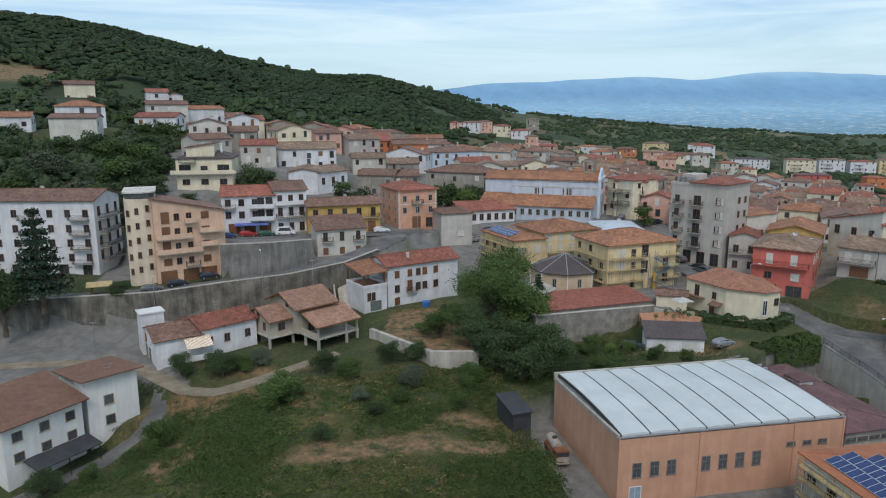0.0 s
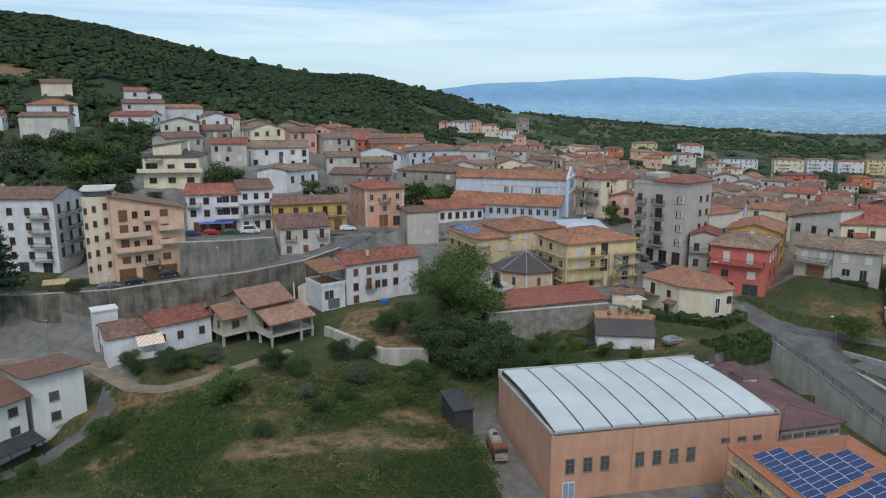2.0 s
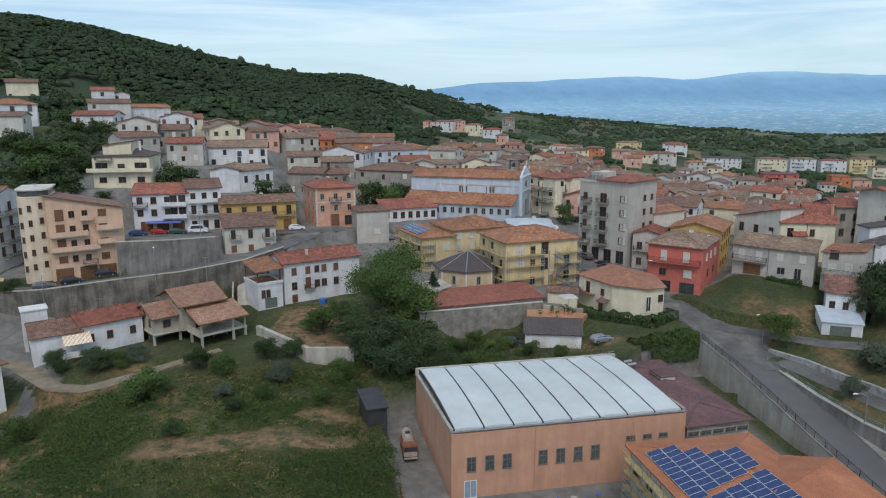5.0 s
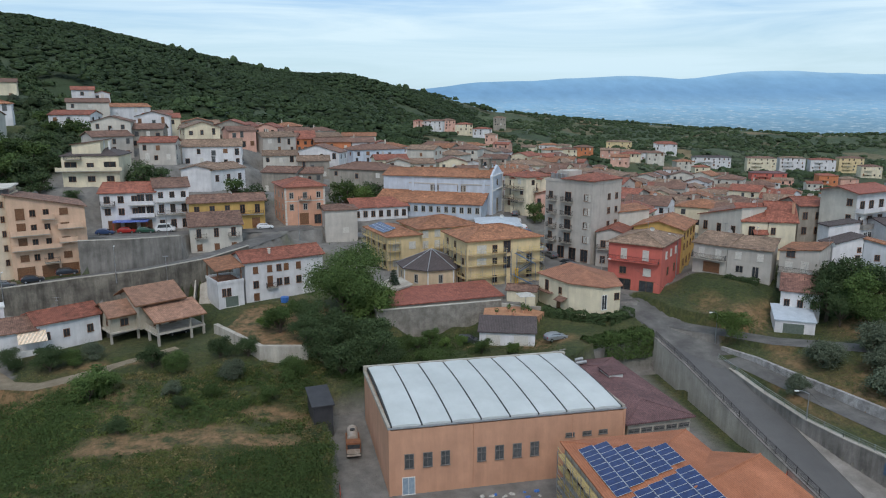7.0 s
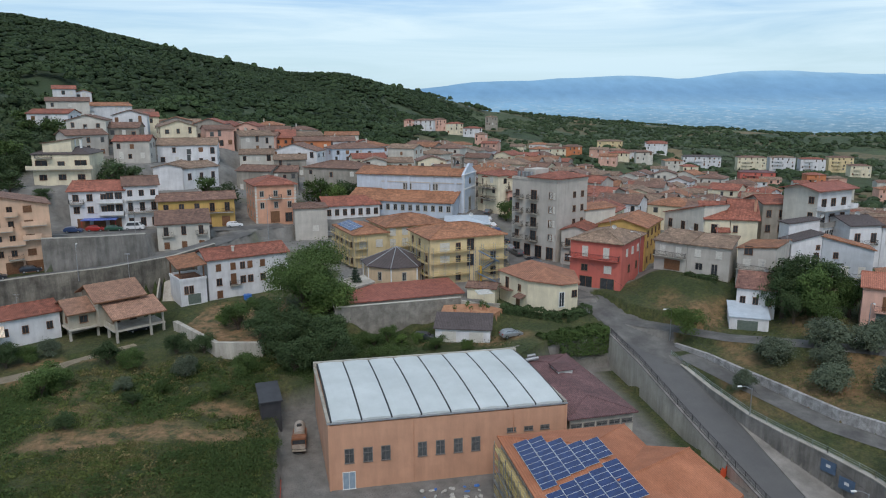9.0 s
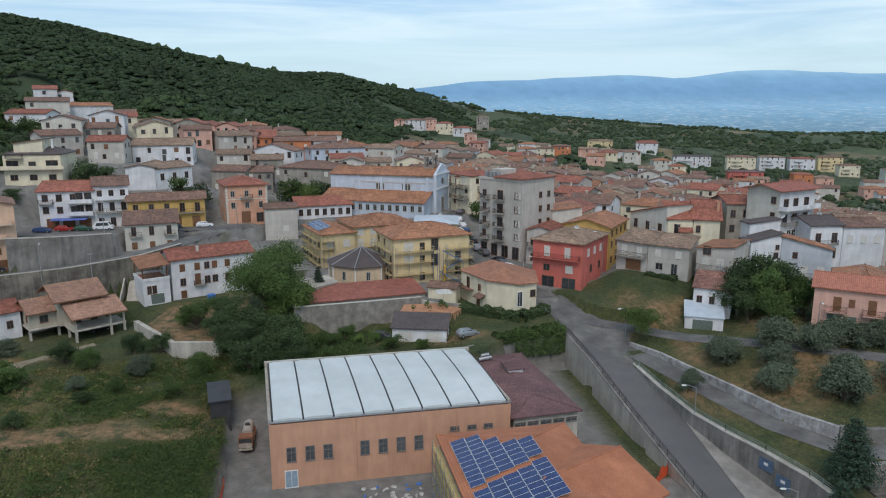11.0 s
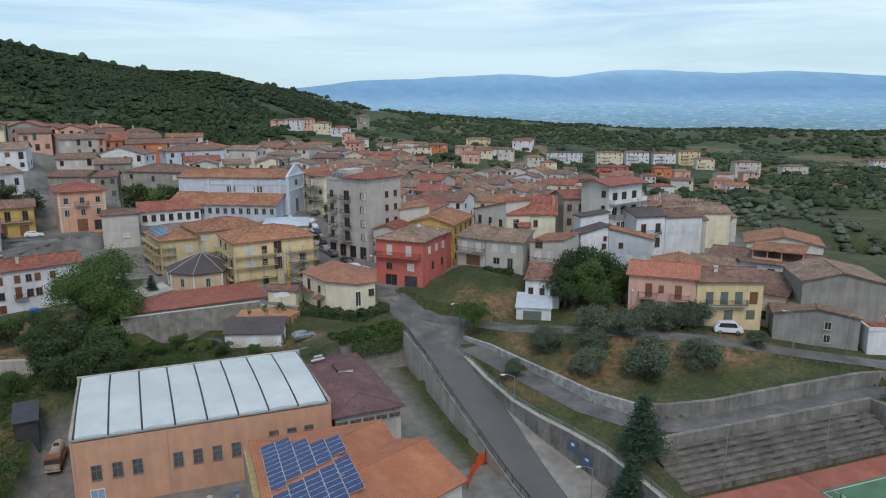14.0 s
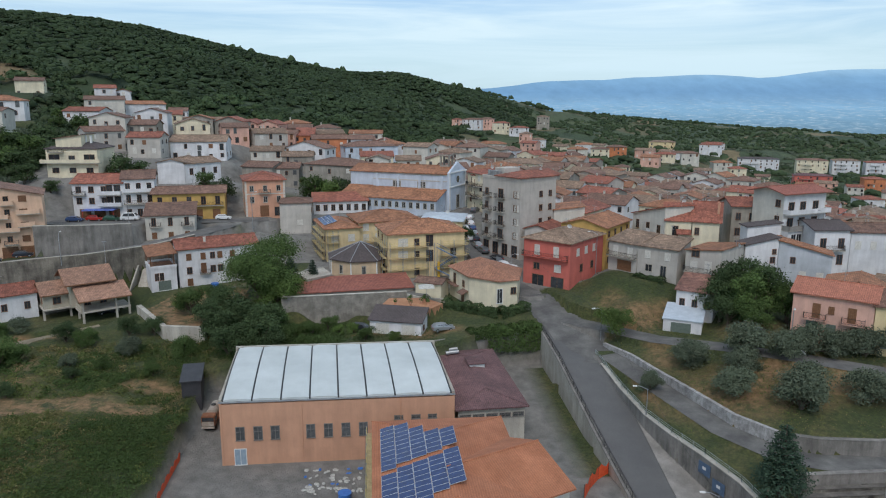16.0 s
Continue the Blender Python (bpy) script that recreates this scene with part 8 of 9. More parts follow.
for x, y, r, h, k in ((-51.5, 121, 5.0, 9, "dark"), (-47, 124, 4.0, 8, "dark"), (-22.5, 117, 4.2, 8, "dark"), (-27, 119, 3.2, 6.5, "broad"), (3.5, 124, 5.2, 11, "broad"), (8.5, 121, 4.6, 9, "lime"), (11.5, 126.5, 4.0, 9, "dark"), (53.6, 101, 3.4, 7, "broad"), (44.5, 78.5, 1.8, 4.5, "dark"), (2.6, 64, 2.2, 5, "cone"), (8.2, 55.5, 1.8, 5.5, "cone"), (-74, 112, 3.6, 7, "dark"), (-78, 108, 3.2, 6, "olive"), (-66, 109, 2.6, 4.4, "dark")):
    tree(x, y, r, h, k)
tree(63.2, 23.4, 3.5, 6.2, "lime", label="bright green bushy tree beside the lane")
tree(62.6, 5.4, 2.2, 4.6, "olive")
for x, y, r in ((70.4, 9.6, 3.0), (72.2, -1.0, 3.1), (79.4, 8.6, 3.5), (78.6, -7.0, 3.7), (81.6, -4.0, 3.2), (88.9, 6.6, 3.3), (95.9, 4.6, 3.3), (89.0, -7.0, 3.2), (76.0, 4.2, 2.9), (84.0, 5.2, 3.0), (102.0, -4.6, 1.9), (92.6, 5.6, 2.6)):
    tree(x, y, r * 1.18, r * 2.1, "olive")
for x, y, r, k in ((84.2, 16.0, 2.6, "broad"), (82.0, 20.0, 2.4, "dark"), (82.5, 24, 3.6, "dark"), (86.5, 26.5, 4.2, "dark"), (85.5, 20.0, 3.8, "broad"), (89.0, 22.5, 4.2, "dark"), (91.5, 18.0, 3.4, "broad")):
    tree(x, y, r * 1.1, r * 2.6, k, z=gz(x, y) - 0.3)
tree(64.6, -23.4, 3.0, 7.6, "cone")
tree(67.8, -20.8, 3.1, 8.8, "cone")
tree(112.5, -22.5, 2.2, 4.6, "dark")
g = random.Random(5)
for _ in range(170):
    x, y = g.uniform(-150, -72), g.uniform(92, 215)
    if free(x, y, 8.5) and not (x < -108 and y > 180) and x < -72 - (0 if y > 112 else 6) and x > -0.62 * (y + 83) - 30:
        tree(x, y, g.uniform(2.6, 5.0), None, g.choice(("dark", "dark", "broad", "olive", "olive")))
for _ in range(60):
    x, y = g.uniform(-60, 190), g.uniform(140, 300)
    if free(x, y, 9.5):
        tree(x, y, g.uniform(2.0, 3.6), None, g.choice(("dark", "broad")))


# ---- woods, groves and weeds ----
def scatter(name, n, az, rr, size, leaf, per, material, seed, label, ok, flat=0.75, lift=0.42, tall=0.6):
    """Many tree crowns over far ground, as sprays of leaves."""
    q = np.random.default_rng(seed)
    a = np.radians(q.uniform(*az, n))
    r = np.sqrt(q.uniform(rr[0] ** 2, rr[1] ** 2, n))
    x, y = r * np.sin(a), -83 + r * np.cos(a)
    keep = ok(x, y, r, np.degrees(a), q)
    x, y = x[keep], y[keep]
    z = base_height(x, y)
    n = len(x)
    rad = q.uniform(*size, n)
    c = np.repeat(np.stack([x, y, z + rad * lift], 1), per, 0)
    d = q.normal(0, 1, (n * per, 3))
    d /= np.linalg.norm(d, axis=1, keepdims=True)
    d[:, 2] = np.abs(d[:, 2]) * 1.1 - 0.25
    rr_ = np.repeat(rad, per)[:, None]
    pts = c + d * rr_ * q.uniform(0.7, 1.08, (n * per, 1)) * np.array([1, 1, tall])
    s = np.repeat(rad, per) * leaf * q.uniform(0.6, 1.3, n * per)
    me = leaf_mesh(name, pts, s, d, material, seed, flat)
    # a lumpy dome of foliage under the outer leaves of every crown
    seg, lev = 8, ((0.96, -0.45), (1.0, 0.05), (0.72, 0.58), (0.30, 0.88))
    ang = np.arange(seg) * 2 * math.pi / seg
    ring = np.concatenate([np.stack([np.cos(ang + 0.4 * k) * a, np.sin(ang + 0.4 * k) * a, np.full(seg, b)], 1) for k, (a, b) in enumerate(lev)])
    nv = len(ring)
    dome = ring[None] * (0.78 if per > 30 else 0.92) * rad[:, None, None] * np.array([1, 1, tall]) * q.uniform(0.68, 1.12, (n, nv, 1)) + np.stack([x, y, z + rad * lift], 1)[:, None]
    fq = np.array([(k * seg + i, k * seg + (i + 1) % seg, (k + 1) * seg + (i + 1) % seg, (k + 1) * seg + i) for k in range(3) for i in range(seg)] + [(24, 26, 28, 30), (24, 25, 26, 26), (26, 27, 28, 28), (28, 29, 30, 30), (30, 31, 24, 24)])
    fq = fq[:25]
    quad_ = (fq[None] + np.arange(n)[:, None, None] * nv).reshape(-1, 4)
    base_n = len(me.vertices)
    old = np.empty(base_n * 3, np.float32)
    me.vertices.foreach_get("co", old)
    allco = np.concatenate([old.reshape(-1, 3), dome.reshape(-1, 3)])
    loops = np.concatenate([np.arange(base_n), quad_.ravel() + base_n])
    me = bpy.data.meshes.new(name)
    me.vertices.add(len(allco))
    me.vertices.foreach_set("co", allco.astype(np.float32).ravel())
    me.loops.add(len(loops))
    me.loops.foreach_set("vertex_index", loops)
    me.polygons.add(len(loops) // 4)
    me.polygons.foreach_set("loop_start", np.arange(0, len(loops), 4))
    sm = np.ones(len(loops) // 4, bool)
    sm[:base_n // 4] = False
    me.polygons.foreach_set("use_smooth", sm)
    me.update()
    me.materials.append(material)
    ob = new(name, me)
    return tagged(ob, label, "trees", kind="stuff")


def clear(x, y, dist):
    out = np.ones(len(x), bool)
    for s in range(0, len(x), 3000):
        out[s:s + 3000] = (np.hypot(x[s:s + 3000, None] - tkn[None, :, 0], y[s:s + 3000, None] - tkn[None, :, 1]).min(1) > dist)
    return out


tkn = np.array([(g_[0], g_[1]) for g_ in PADS])


def patches(x, y, size, seed):
    """Smooth random field between 0 and 1, with patches of that size."""
    q = np.random.default_rng(seed).random((64, 64))
    u, v = x / size, y / size
    i, j = np.floor(u).astype(int), np.floor(v).astype(int)
    fu, fv = u - i, v - j
    fu, fv = fu * fu * (3 - 2 * fu), fv * fv * (3 - 2 * fv)
    a, b, c, d = (q[(i + m) % 64, (j + k) % 64] for m, k in ((0, 0), (1, 0), (0, 1), (1, 1)))
    return (a * (1 - fu) + b * fu) * (1 - fv) + (c * (1 - fu) + d * fu) * fv


dry_field = lambda x, y: np.hypot((x + 158) / 27, (y - 260) / 19) < 1
in_woods = lambda x, y, r, a: clear(x, y, 10) & (r > 300 + (a + 22) * 4.5) & ~dry_field(x, y) & (patches(x, y, 38, 5) + 0.35 * patches(x, y, 13, 6) > np.clip(0.22 + 0.018 * (a + 8), 0.2, 0.62))
under_field = lambda x, y: (x < -118) & (y > 196)
scatter("slope_trees", 2300, (-36, -10), (185, 345), (1.7, 3.7), 0.13, 60, LEAF_SLOPE, 61, "green trees and bushes between the upper houses",
        lambda x, y, r, a, q: clear(x, y, 7.5) & (x < -71 - 0.3 * np.maximum(0, 150 - y)) & ~dry_field(x, y) & ~under_field(x, y), tall=0.85)
scatter("slope_olives", 900, (-36, -10), (185, 345), (1.4, 2.6), 0.14, 60, LEAF_OLIVE, 63, "grey-green olive trees between the upper houses",
        lambda x, y, r, a, q: clear(x, y, 7.0) & (x < -71 - 0.3 * np.maximum(0, 150 - y)) & ~dry_field(x, y), tall=0.8)
scatter("hillside_woods", 4200, (-34, 17), (265, 560), (2.2, 4.6), 0.14, 46, LEAF_DARKER, 2, "dense dark woods behind the town", lambda x, y, r, a, q: in_woods(x, y, r, a))
scatter("hillside_woods", 12500, (-34, 17), (555, 1230), (3.0, 6.2), 0.22, 14, LEAF_WOODS, 3, "dense dark woods on the hillside", lambda x, y, r, a, q: in_woods(x, y, r, a), tall=0.5)
scatter("crest_trees", 900, (-24, 22), (900, 1400), (4.0, 7.0), 0.22, 14, LEAF_WOODS, 8, "single broad trees along the crest of the hill",
        lambda x, y, r, a, q: (np.abs(r / np.interp(a, SKY_AZ, SKY_R) - 0.965) < 0.02) & (patches(x, y, 26, 9) > 0.5), lift=0.8, tall=0.9)
scatter("mixed_woods", 17000, (4, 60), (330, 2000), (2.0, 5.2), 0.26, 7, LEAF_SLOPE, 4, "hedgerows and scattered woods between far fields",
        lambda x, y, r, a, q: clear(x, y, 11) & (patches(x, y, 55, 14) + 0.5 * patches(x, y, 17, 15) > 0.61 - 0.08 * (r > 1200)) & ~((y < 330 - 0.55 * (x - 56)) & (x < 200) & (y > 60)))
scatter("crest_trees", 500, (14, 56), (1350, 1990), (3.4, 6.0), 0.22, 12, LEAF_WOODS, 12, "single dark trees on the far ridge",
        lambda x, y, r, a, q: (np.abs(r / np.interp(a, SKY_AZ, SKY_R) - 0.965) < 0.025) & (patches(x, y, 45, 19) > 0.52), lift=0.85, tall=0.9)
scatter("valley_olives", 4200, (24, 62), (230, 900), (1.5, 2.8), 0.24, 14, LEAF_OLIVE, 6, "groves of grey-green olive trees in the valley",
        lambda x, y, r, a, q: clear(x, y, 9) & (x > 148) & (patches(x, y, 60, 31) > 0.42) & (np.hypot((x - 330) / 26, (y - 186) / 14) > 1) & (np.hypot((x - 440) / 48, (y - 243) / 18) > 1))


def weeds(name, n, boxes, size, material, seed, label, height=0.35):
    q = np.random.default_rng(seed)
    xs, ys = [], []
    for x0, y0, x1, y1, share in boxes:
        k = int(n * share)
        ang, rad = q.uniform(0, 2 * math.pi, k), np.sqrt(q.uniform(0, 1.2, k)) * (1 - 0.45 * q.random(k) ** 2)
        rad *= 1 + 0.18 * np.sin(ang * 3 + x0) + 0.12 * np.sin(ang * 7 + y0)
        xs.append((x0 + x1) / 2 + np.cos(ang) * rad * (x1 - x0) * 0.56)
        ys.append((y0 + y1) / 2 + np.sin(ang) * rad * (y1 - y0) * 0.56)
    x, y = np.concatenate(xs), np.concatenate(ys)
    keep = np.ones(len(x), bool)
    for poly, _ in PLATEAUS:
        keep &= ~inside(poly, x, y)
    for line, hw in ROADS.values():
        keep &= along(line, x, y)[0] > hw + 0.6
    x, y = x[keep], y[keep]
    patch = np.sin(x / 5.3 + 1.7 * np.sin(y / 7.1)) * np.sin(y / 4.7 + 2 * np.sin(x / 9.0)) + q.uniform(-0.9, 0.9, len(x))
    bare = np.zeros(len(x))
    for bx, by, brx, bry in ((-34, 13.5, 8, 3.8), (-27.5, 14.5, 8, 2.8), (-22, 12, 4.5, 2.6), (-15.5, 19.5, 4.5, 2.2), (-11, 17, 2.2, 3.6), (-15, 11, 5, 2.6), (-38.5, 28, 2.4, 3.2), (-57, 18.5, 4.5, 4), (-52.5, 31.5, 4, 3.2), (-54, 34.8, 11, 1.4)):
        bare = np.maximum(bare, np.hypot((x - bx) / brx, (y - by) / bry) < 0.85)
    keep = (patch > -0.35) & ((bare == 0) | (q.random(len(x)) < 0.12))
    x, y, patch = x[keep], y[keep], patch[keep]
    z = ground_z(x, y)
    n = len(x)
    h = height * (0.5 + np.clip(patch, 0, 1.5)) * q.uniform(0.4, 1.5, n)
    pts = np.stack([x, y, z + h * 0.6], 1)
    out = q.normal(0, 1, (n, 3))
    ob = new(name, leaf_mesh(name, pts, size * q.uniform(0.6, 1.6, n), out, material, seed, 0.7))
    return tagged(ob, label, "weeds", kind="stuff")


weeds("field_weeds", 90000, ((-50, -12, -7, 12, 0.5), (-70, 5, -7, 40, 0.4), (-60, -40, -7, -8, 0.1)), 0.065, WEED, 21, "tall green weeds over the fallow field", 0.35)
weeds("dry_grass", 16000, ((-45, 0, -8, 24, 0.4), (-66, 18, -40, 42, 0.25), (62, -14, 104, 24, 0.35)), 0.08, STRAW, 22, "dry yellow grass in patches", 0.25)
weeds("bank_weeds", 60000, ((-20, -25, -6.6, 20, 0.45), (-8, 20, 34, 42, 0.25), (-54, 10, -41, 30, 0.3)), 0.085, LEAF, 23, "rank green growth along the bank", 0.6)
weeds("verge_grass", 16000, ((62, -18, 108, 34, 0.7), (58, 20, 90, 45, 0.3)), 0.09, WEED, 24, "grass and weeds among the olives", 0.25)



def clumps(name, n, box, material, seed, label, mask):
    """Low mounds of rank growth, each a tuft of small leaves, thick in some patches and absent in others."""
    q = np.random.default_rng(seed)
    x, y = q.uniform(box[0], box[2], n), q.uniform(box[1], box[3], n)
    keep = mask(x, y) & (patches(x, y, 6.5, seed) + 0.5 * patches(x, y, 2.4, seed + 1) > 0.72)
    for poly, _ in PLATEAUS:
        keep &= ~inside(poly, x, y)
    for line, hw in ROADS.values():
        keep &= along(line, x, y)[0] > hw + 0.9
    for bx, by, brx, bry in ((-34, 13.5, 8, 3.6), (-27.5, 14.5, 8, 2.6), (-22, 12, 4.5, 2.4), (-15.5, 19.5, 4.5, 2.0), (-15, 11, 5, 2.4), (-57, 18.5, 4.5, 4)):
        keep &= np.hypot((x - bx) / brx, (y - by) / bry) > 0.9
    x, y = x[keep], y[keep]
    per = 42
    rad = q.uniform(0.25, 0.95, len(x)) ** 1.3
    d = q.normal(0, 1, (len(x) * per, 3))
    d /= np.linalg.norm(d, axis=1, keepdims=True)
    d[:, 2] = np.abs(d[:, 2])
    base = np.repeat(np.stack([x, y, ground_z(x, y)], 1), per, 0)
    p_ = base + d * np.repeat(rad, per)[:, None] * q.uniform(0.45, 1.1, (len(d), 1)) * np.array([1, 1, 0.8])
    ob = new(name, leaf_mesh(name, p_, np.repeat(rad, per) * 0.15 * q.uniform(0.6, 1.4, len(d)), d, material, seed, 0.4))
    return tagged(ob, label, "weeds", kind="stuff")


clumps("field_growth", 3900, (-62, -30, -7, 34), LEAF, 41, "rank green clumps of weeds over the fallow field", lambda x, y: x > -62 + 0.2 * (34 - y))
clumps("meadow_growth", 3800, (-62, -30, -7, 36), WEED, 43, "yellow-green tufts over the fallow field", lambda x, y: x > -62 + 0.2 * (34 - y))
clumps("straw_tufts", 2600, (-64, -30, -7, 36), STRAW, 47, "dry yellow tufts over the fallow field", lambda x, y: (x > -64 + 0.2 * (34 - y)) & (patches(x, y, 9.0, 51) > 0.45))


def brambles(n, boxes, seed):
    """Mounds of bramble over the rough ground."""
    q = np.random.default_rng(seed)
    pts, out = [], []
    for k in range(n):
        x0, y0, x1, y1 = boxes[k % len(boxes)]
        x, y = q.uniform(x0, x1), q.uniform(y0, y1)
        if any(inside(p_, np.array([x]), np.array([y]))[0] for p_, _ in PLATEAUS) or min(along(l_, np.array([x]), np.array([y]))[0][0] - w_ for l_, w_ in ROADS.values()) < 2.0:
            continue
        r, h = q.uniform(0.8, 2.8), q.uniform(0.3, 0.9)
        if np.hypot((x + 33) / 11, (y - 13.5) / 5) < 1 or np.hypot((x + 14) / 7, (y - 15) / 7) < 1:
            continue
        d = q.normal(0, 1, (int(230 * r), 3))
        d /= np.linalg.norm(d, axis=1, keepdims=True)
        d[:, 2] = np.abs(d[:, 2])
        p_ = d * np.array([r, r * q.uniform(0.6, 1.0), h]) * q.uniform(0.7, 1.1, (len(d), 1))
        p_[:, 0] += x
        p_[:, 1] += y
        p_[:, 2] += gz(x, y)
        pts.append(p_)
        out.append(d)
    p_ = np.concatenate(pts)
    ob = new("brambles", leaf_mesh("brambles", p_, 0.085 * q.uniform(0.6, 1.5, len(p_)), np.concatenate(out), LEAF, seed, 0.7))
    tagged(ob, "mounds of green bramble on the slope", "brambles", kind="stuff")


brambles(430, ((-55, 8, -38, 30), (-50, -14, -8, 8), (-30, 18, -8, 34), (-20, -6, -7.5, 20), (-6, 22, 20, 42), (-70, 14, -52, 34)), 77)


def hedge(line, w, h, material, seed, label, per=420, leaf=0.15):
    q = np.random.default_rng(seed)
    pts, out = [], []
    for a, b in zip(line, line[1:]):
        L = math.dist(a[:2], b[:2])
        k = int(per * L * (w + h) / 4)
        t = q.uniform(0, 1, k)
        s = q.integers(0, 3, k)
        u = np.where(s == 0, q.uniform(-1, 1, k), np.where(s == 1, -1, 1))
        v = np.where(s == 0, 1.0, q.uniform(0, 1, k))
        dx, dy = (b[0] - a[0]) / L, (b[1] - a[1]) / L
        lump = 1 + 0.16 * np.sin(t * L * 2.1) * np.cos(v * 5 + t * L * 0.9)
        x = a[0] + (b[0] - a[0]) * t - dy * u * w / 2 * lump + q.normal(0, 0.07, k)
        y = a[1] + (b[1] - a[1]) * t + dx * u * w / 2 * lump + q.normal(0, 0.07, k)
        z = a[2] + (b[2] - a[2]) * t + v * h * lump + q.normal(0, 0.07, k)
        pts.append(np.stack([x, y, z], 1))
        out.append(np.stack([-dy * u, dx * u, v], 1))
    p = np.concatenate(pts)
    ob = new("hedge", leaf_mesh("hedge", p, leaf * q.uniform(0.6, 1.4, len(p)), np.concatenate(out), material, seed, 0.4))
    return tagged(ob, label, "hedge")


hedge([(34.6, 40.6, 7.4), (40.0, 36.2, 7.4), (44.4, 33.2, 7.3), (50.4, 35.6, 7.8)], 1.8, 2.2, LEAF_DARK, 31, "clipped dark green hedge round the cream villa")
hedge([(37.5, 27.2, 6.0), (43, 28.4, 6.2), (51.2, 30.0, 6.4)], 2.4, 1.5, LEAF, 32, "long green hedge above the annex")
hedge([(41, 26.9, 3.6), (51.0, 28.7, 3.0)], 1.2, 4.4, LEAF, 33, "ivy hanging down the concrete wall")
hedge([(73.0, 41.0, 12.6), (77.5, 36.6, 12.6)], 1.4, 1.2, LEAF_DARK, 34, "low dark shrubs below the grey houses")

# ---- vehicles ----
CARPAINT = {"silver": ((0.34, 0.36, 0.38), 0.5), "dark": ((0.025, 0.03, 0.04), 0.1), "white": ((0.66, 0.67, 0.68), 0.0), "red": ((0.35, 0.03, 0.025), 0.1), "blue": ((0.05, 0.09, 0.2), 0.3), "green": ((0.03, 0.09, 0.06), 0.2), "grey": ((0.14, 0.15, 0.16), 0.4)}
RUBBER = surface("tyre", (0.012, 0.012, 0.012), (0.025, 0.025, 0.025), 0.3, 0.9, 0.1, 0.0)
TAIL = surface("lamp_red", (0.3, 0.01, 0.01), (0.4, 0.02, 0.02), 0.3, 0.3, 0.05, 0.0)
HEAD = surface("lamp_clear", (0.5, 0.5, 0.5), (0.65, 0.65, 0.65), 0.3, 0.15, 0.05, 0.0)
CARS = {}


def car_meshes(colour, van):
    if (colour, van) in CARS:
        return CARS[colour, van]
    c, metal = CARPAINT[colour]
    paint = surface("paint_" + colour, tuple(v * 0.92 for v in c), c, 1.5, 0.28, 0.03, 0.0, metal=metal)
    top, bel = (2.05, 1.1) if van else (1.46, 0.92)
    prof = ([(-2.3, 0.35), (-2.35, 0.9), (-2.25, bel + 0.1), (-1.5, top * 0.98), (1.2, top), (1.75, bel + 0.15), (2.25, bel - 0.05), (2.4, 0.6), (2.3, 0.32)] if van else
            [(-2.0, 0.34), (-2.08, 0.75), (-1.95, bel + 0.08), (-1.45, top - 0.06), (-0.5, top), (0.45, top - 0.08), (1.15, bel + 0.03), (1.85, bel - 0.12), (2.05, 0.6), (2.0, 0.32)])
    b = bmesh.new()
    rows = []
    for y, s in ((-0.84, 0.93), (-0.8, 1.0), (0.8, 1.0), (0.84, 0.93)):
        rows.append([b.verts.new((x * (0.985 if s < 1 else 1), y * (1 if z < bel + 0.1 else 0.84), 0.34 + (z - 0.34) * s)) for x, z in prof])
    k = len(prof)
    for p, q in zip(rows, rows[1:]):
        for i in range(k):
            b.faces.new((p[i], p[(i + 1) % k], q[(i + 1) % k], q[i]))
    b.faces.new(rows[0][::-1])
    b.faces.new(rows[-1])
    body = mesh_of("body", b, paint)
    b = bmesh.new()
    zt, zb = top - 0.12, bel + 0.08
    for y in (-1, 1):
        yb, yt = y * 0.80, y * 0.725
        v = [b.verts.new(q) for q in ((-1.55 if not van else -1.7, yb * 1.005, zb), (0.85 if not van else 1.4, yb * 1.005, zb), (0.35 if not van else 1.05, yt, zt), (-1.2 if not van else -1.4, yt, zt))]
        b.faces.new(v)
        u = [b.verts.new(q.co + Vector((0, -y * 0.03, 0))) for q in v]
        b.faces.new(u[::-1])
        for i in range(4):
            b.faces.new((v[i], u[i], u[(i + 1) % 4], v[(i + 1) % 4]))
    side = mesh_of("side_window", b, GLASS)
    b = bmesh.new()
    if van:
        fr = [(1.76, -0.66, bel + 0.2), (1.76, 0.66, bel + 0.2), (1.24, 0.6, top - 0.1), (1.24, -0.6, top - 0.1)]
    else:
        fr = [(1.14, -0.66, bel + 0.08), (1.14, 0.66, bel + 0.08), (0.53, 0.6, top - 0.12), (0.53, -0.6, top - 0.12)]
    slab(b, [[(x + 0.03, y, z + 0.03) for x, y, z in fr]], 0.02)
    wind = mesh_of("windscreen", b, GLASS)
    b = bmesh.new()
    rod(b, (0, -0.1, 0), (0, 0.1, 0), 0.32, 14)
    tyre = mesh_of("tyre", b, RUBBER)
    b = bmesh.new()
    rod(b, (0, -0.11, 0), (0, 0.11, 0), 0.19, 10)
    rim = mesh_of("rim", b, STEEL)
    b = bmesh.new()
    solid(b, -0.04, -0.16, -0.07, 0.04, 0.16, 0.07)
    lampm = (mesh_of("headlight", b, HEAD))
    b = bmesh.new()
    solid(b, -0.04, -0.14, -0.1, 0.04, 0.14, 0.1)
    CARS[colour, van] = (body, side, wind, tyre, rim, lampm, mesh_of("tail_light", b, TAIL), 1.45 if van else 1.25)
    return CARS[colour, van]


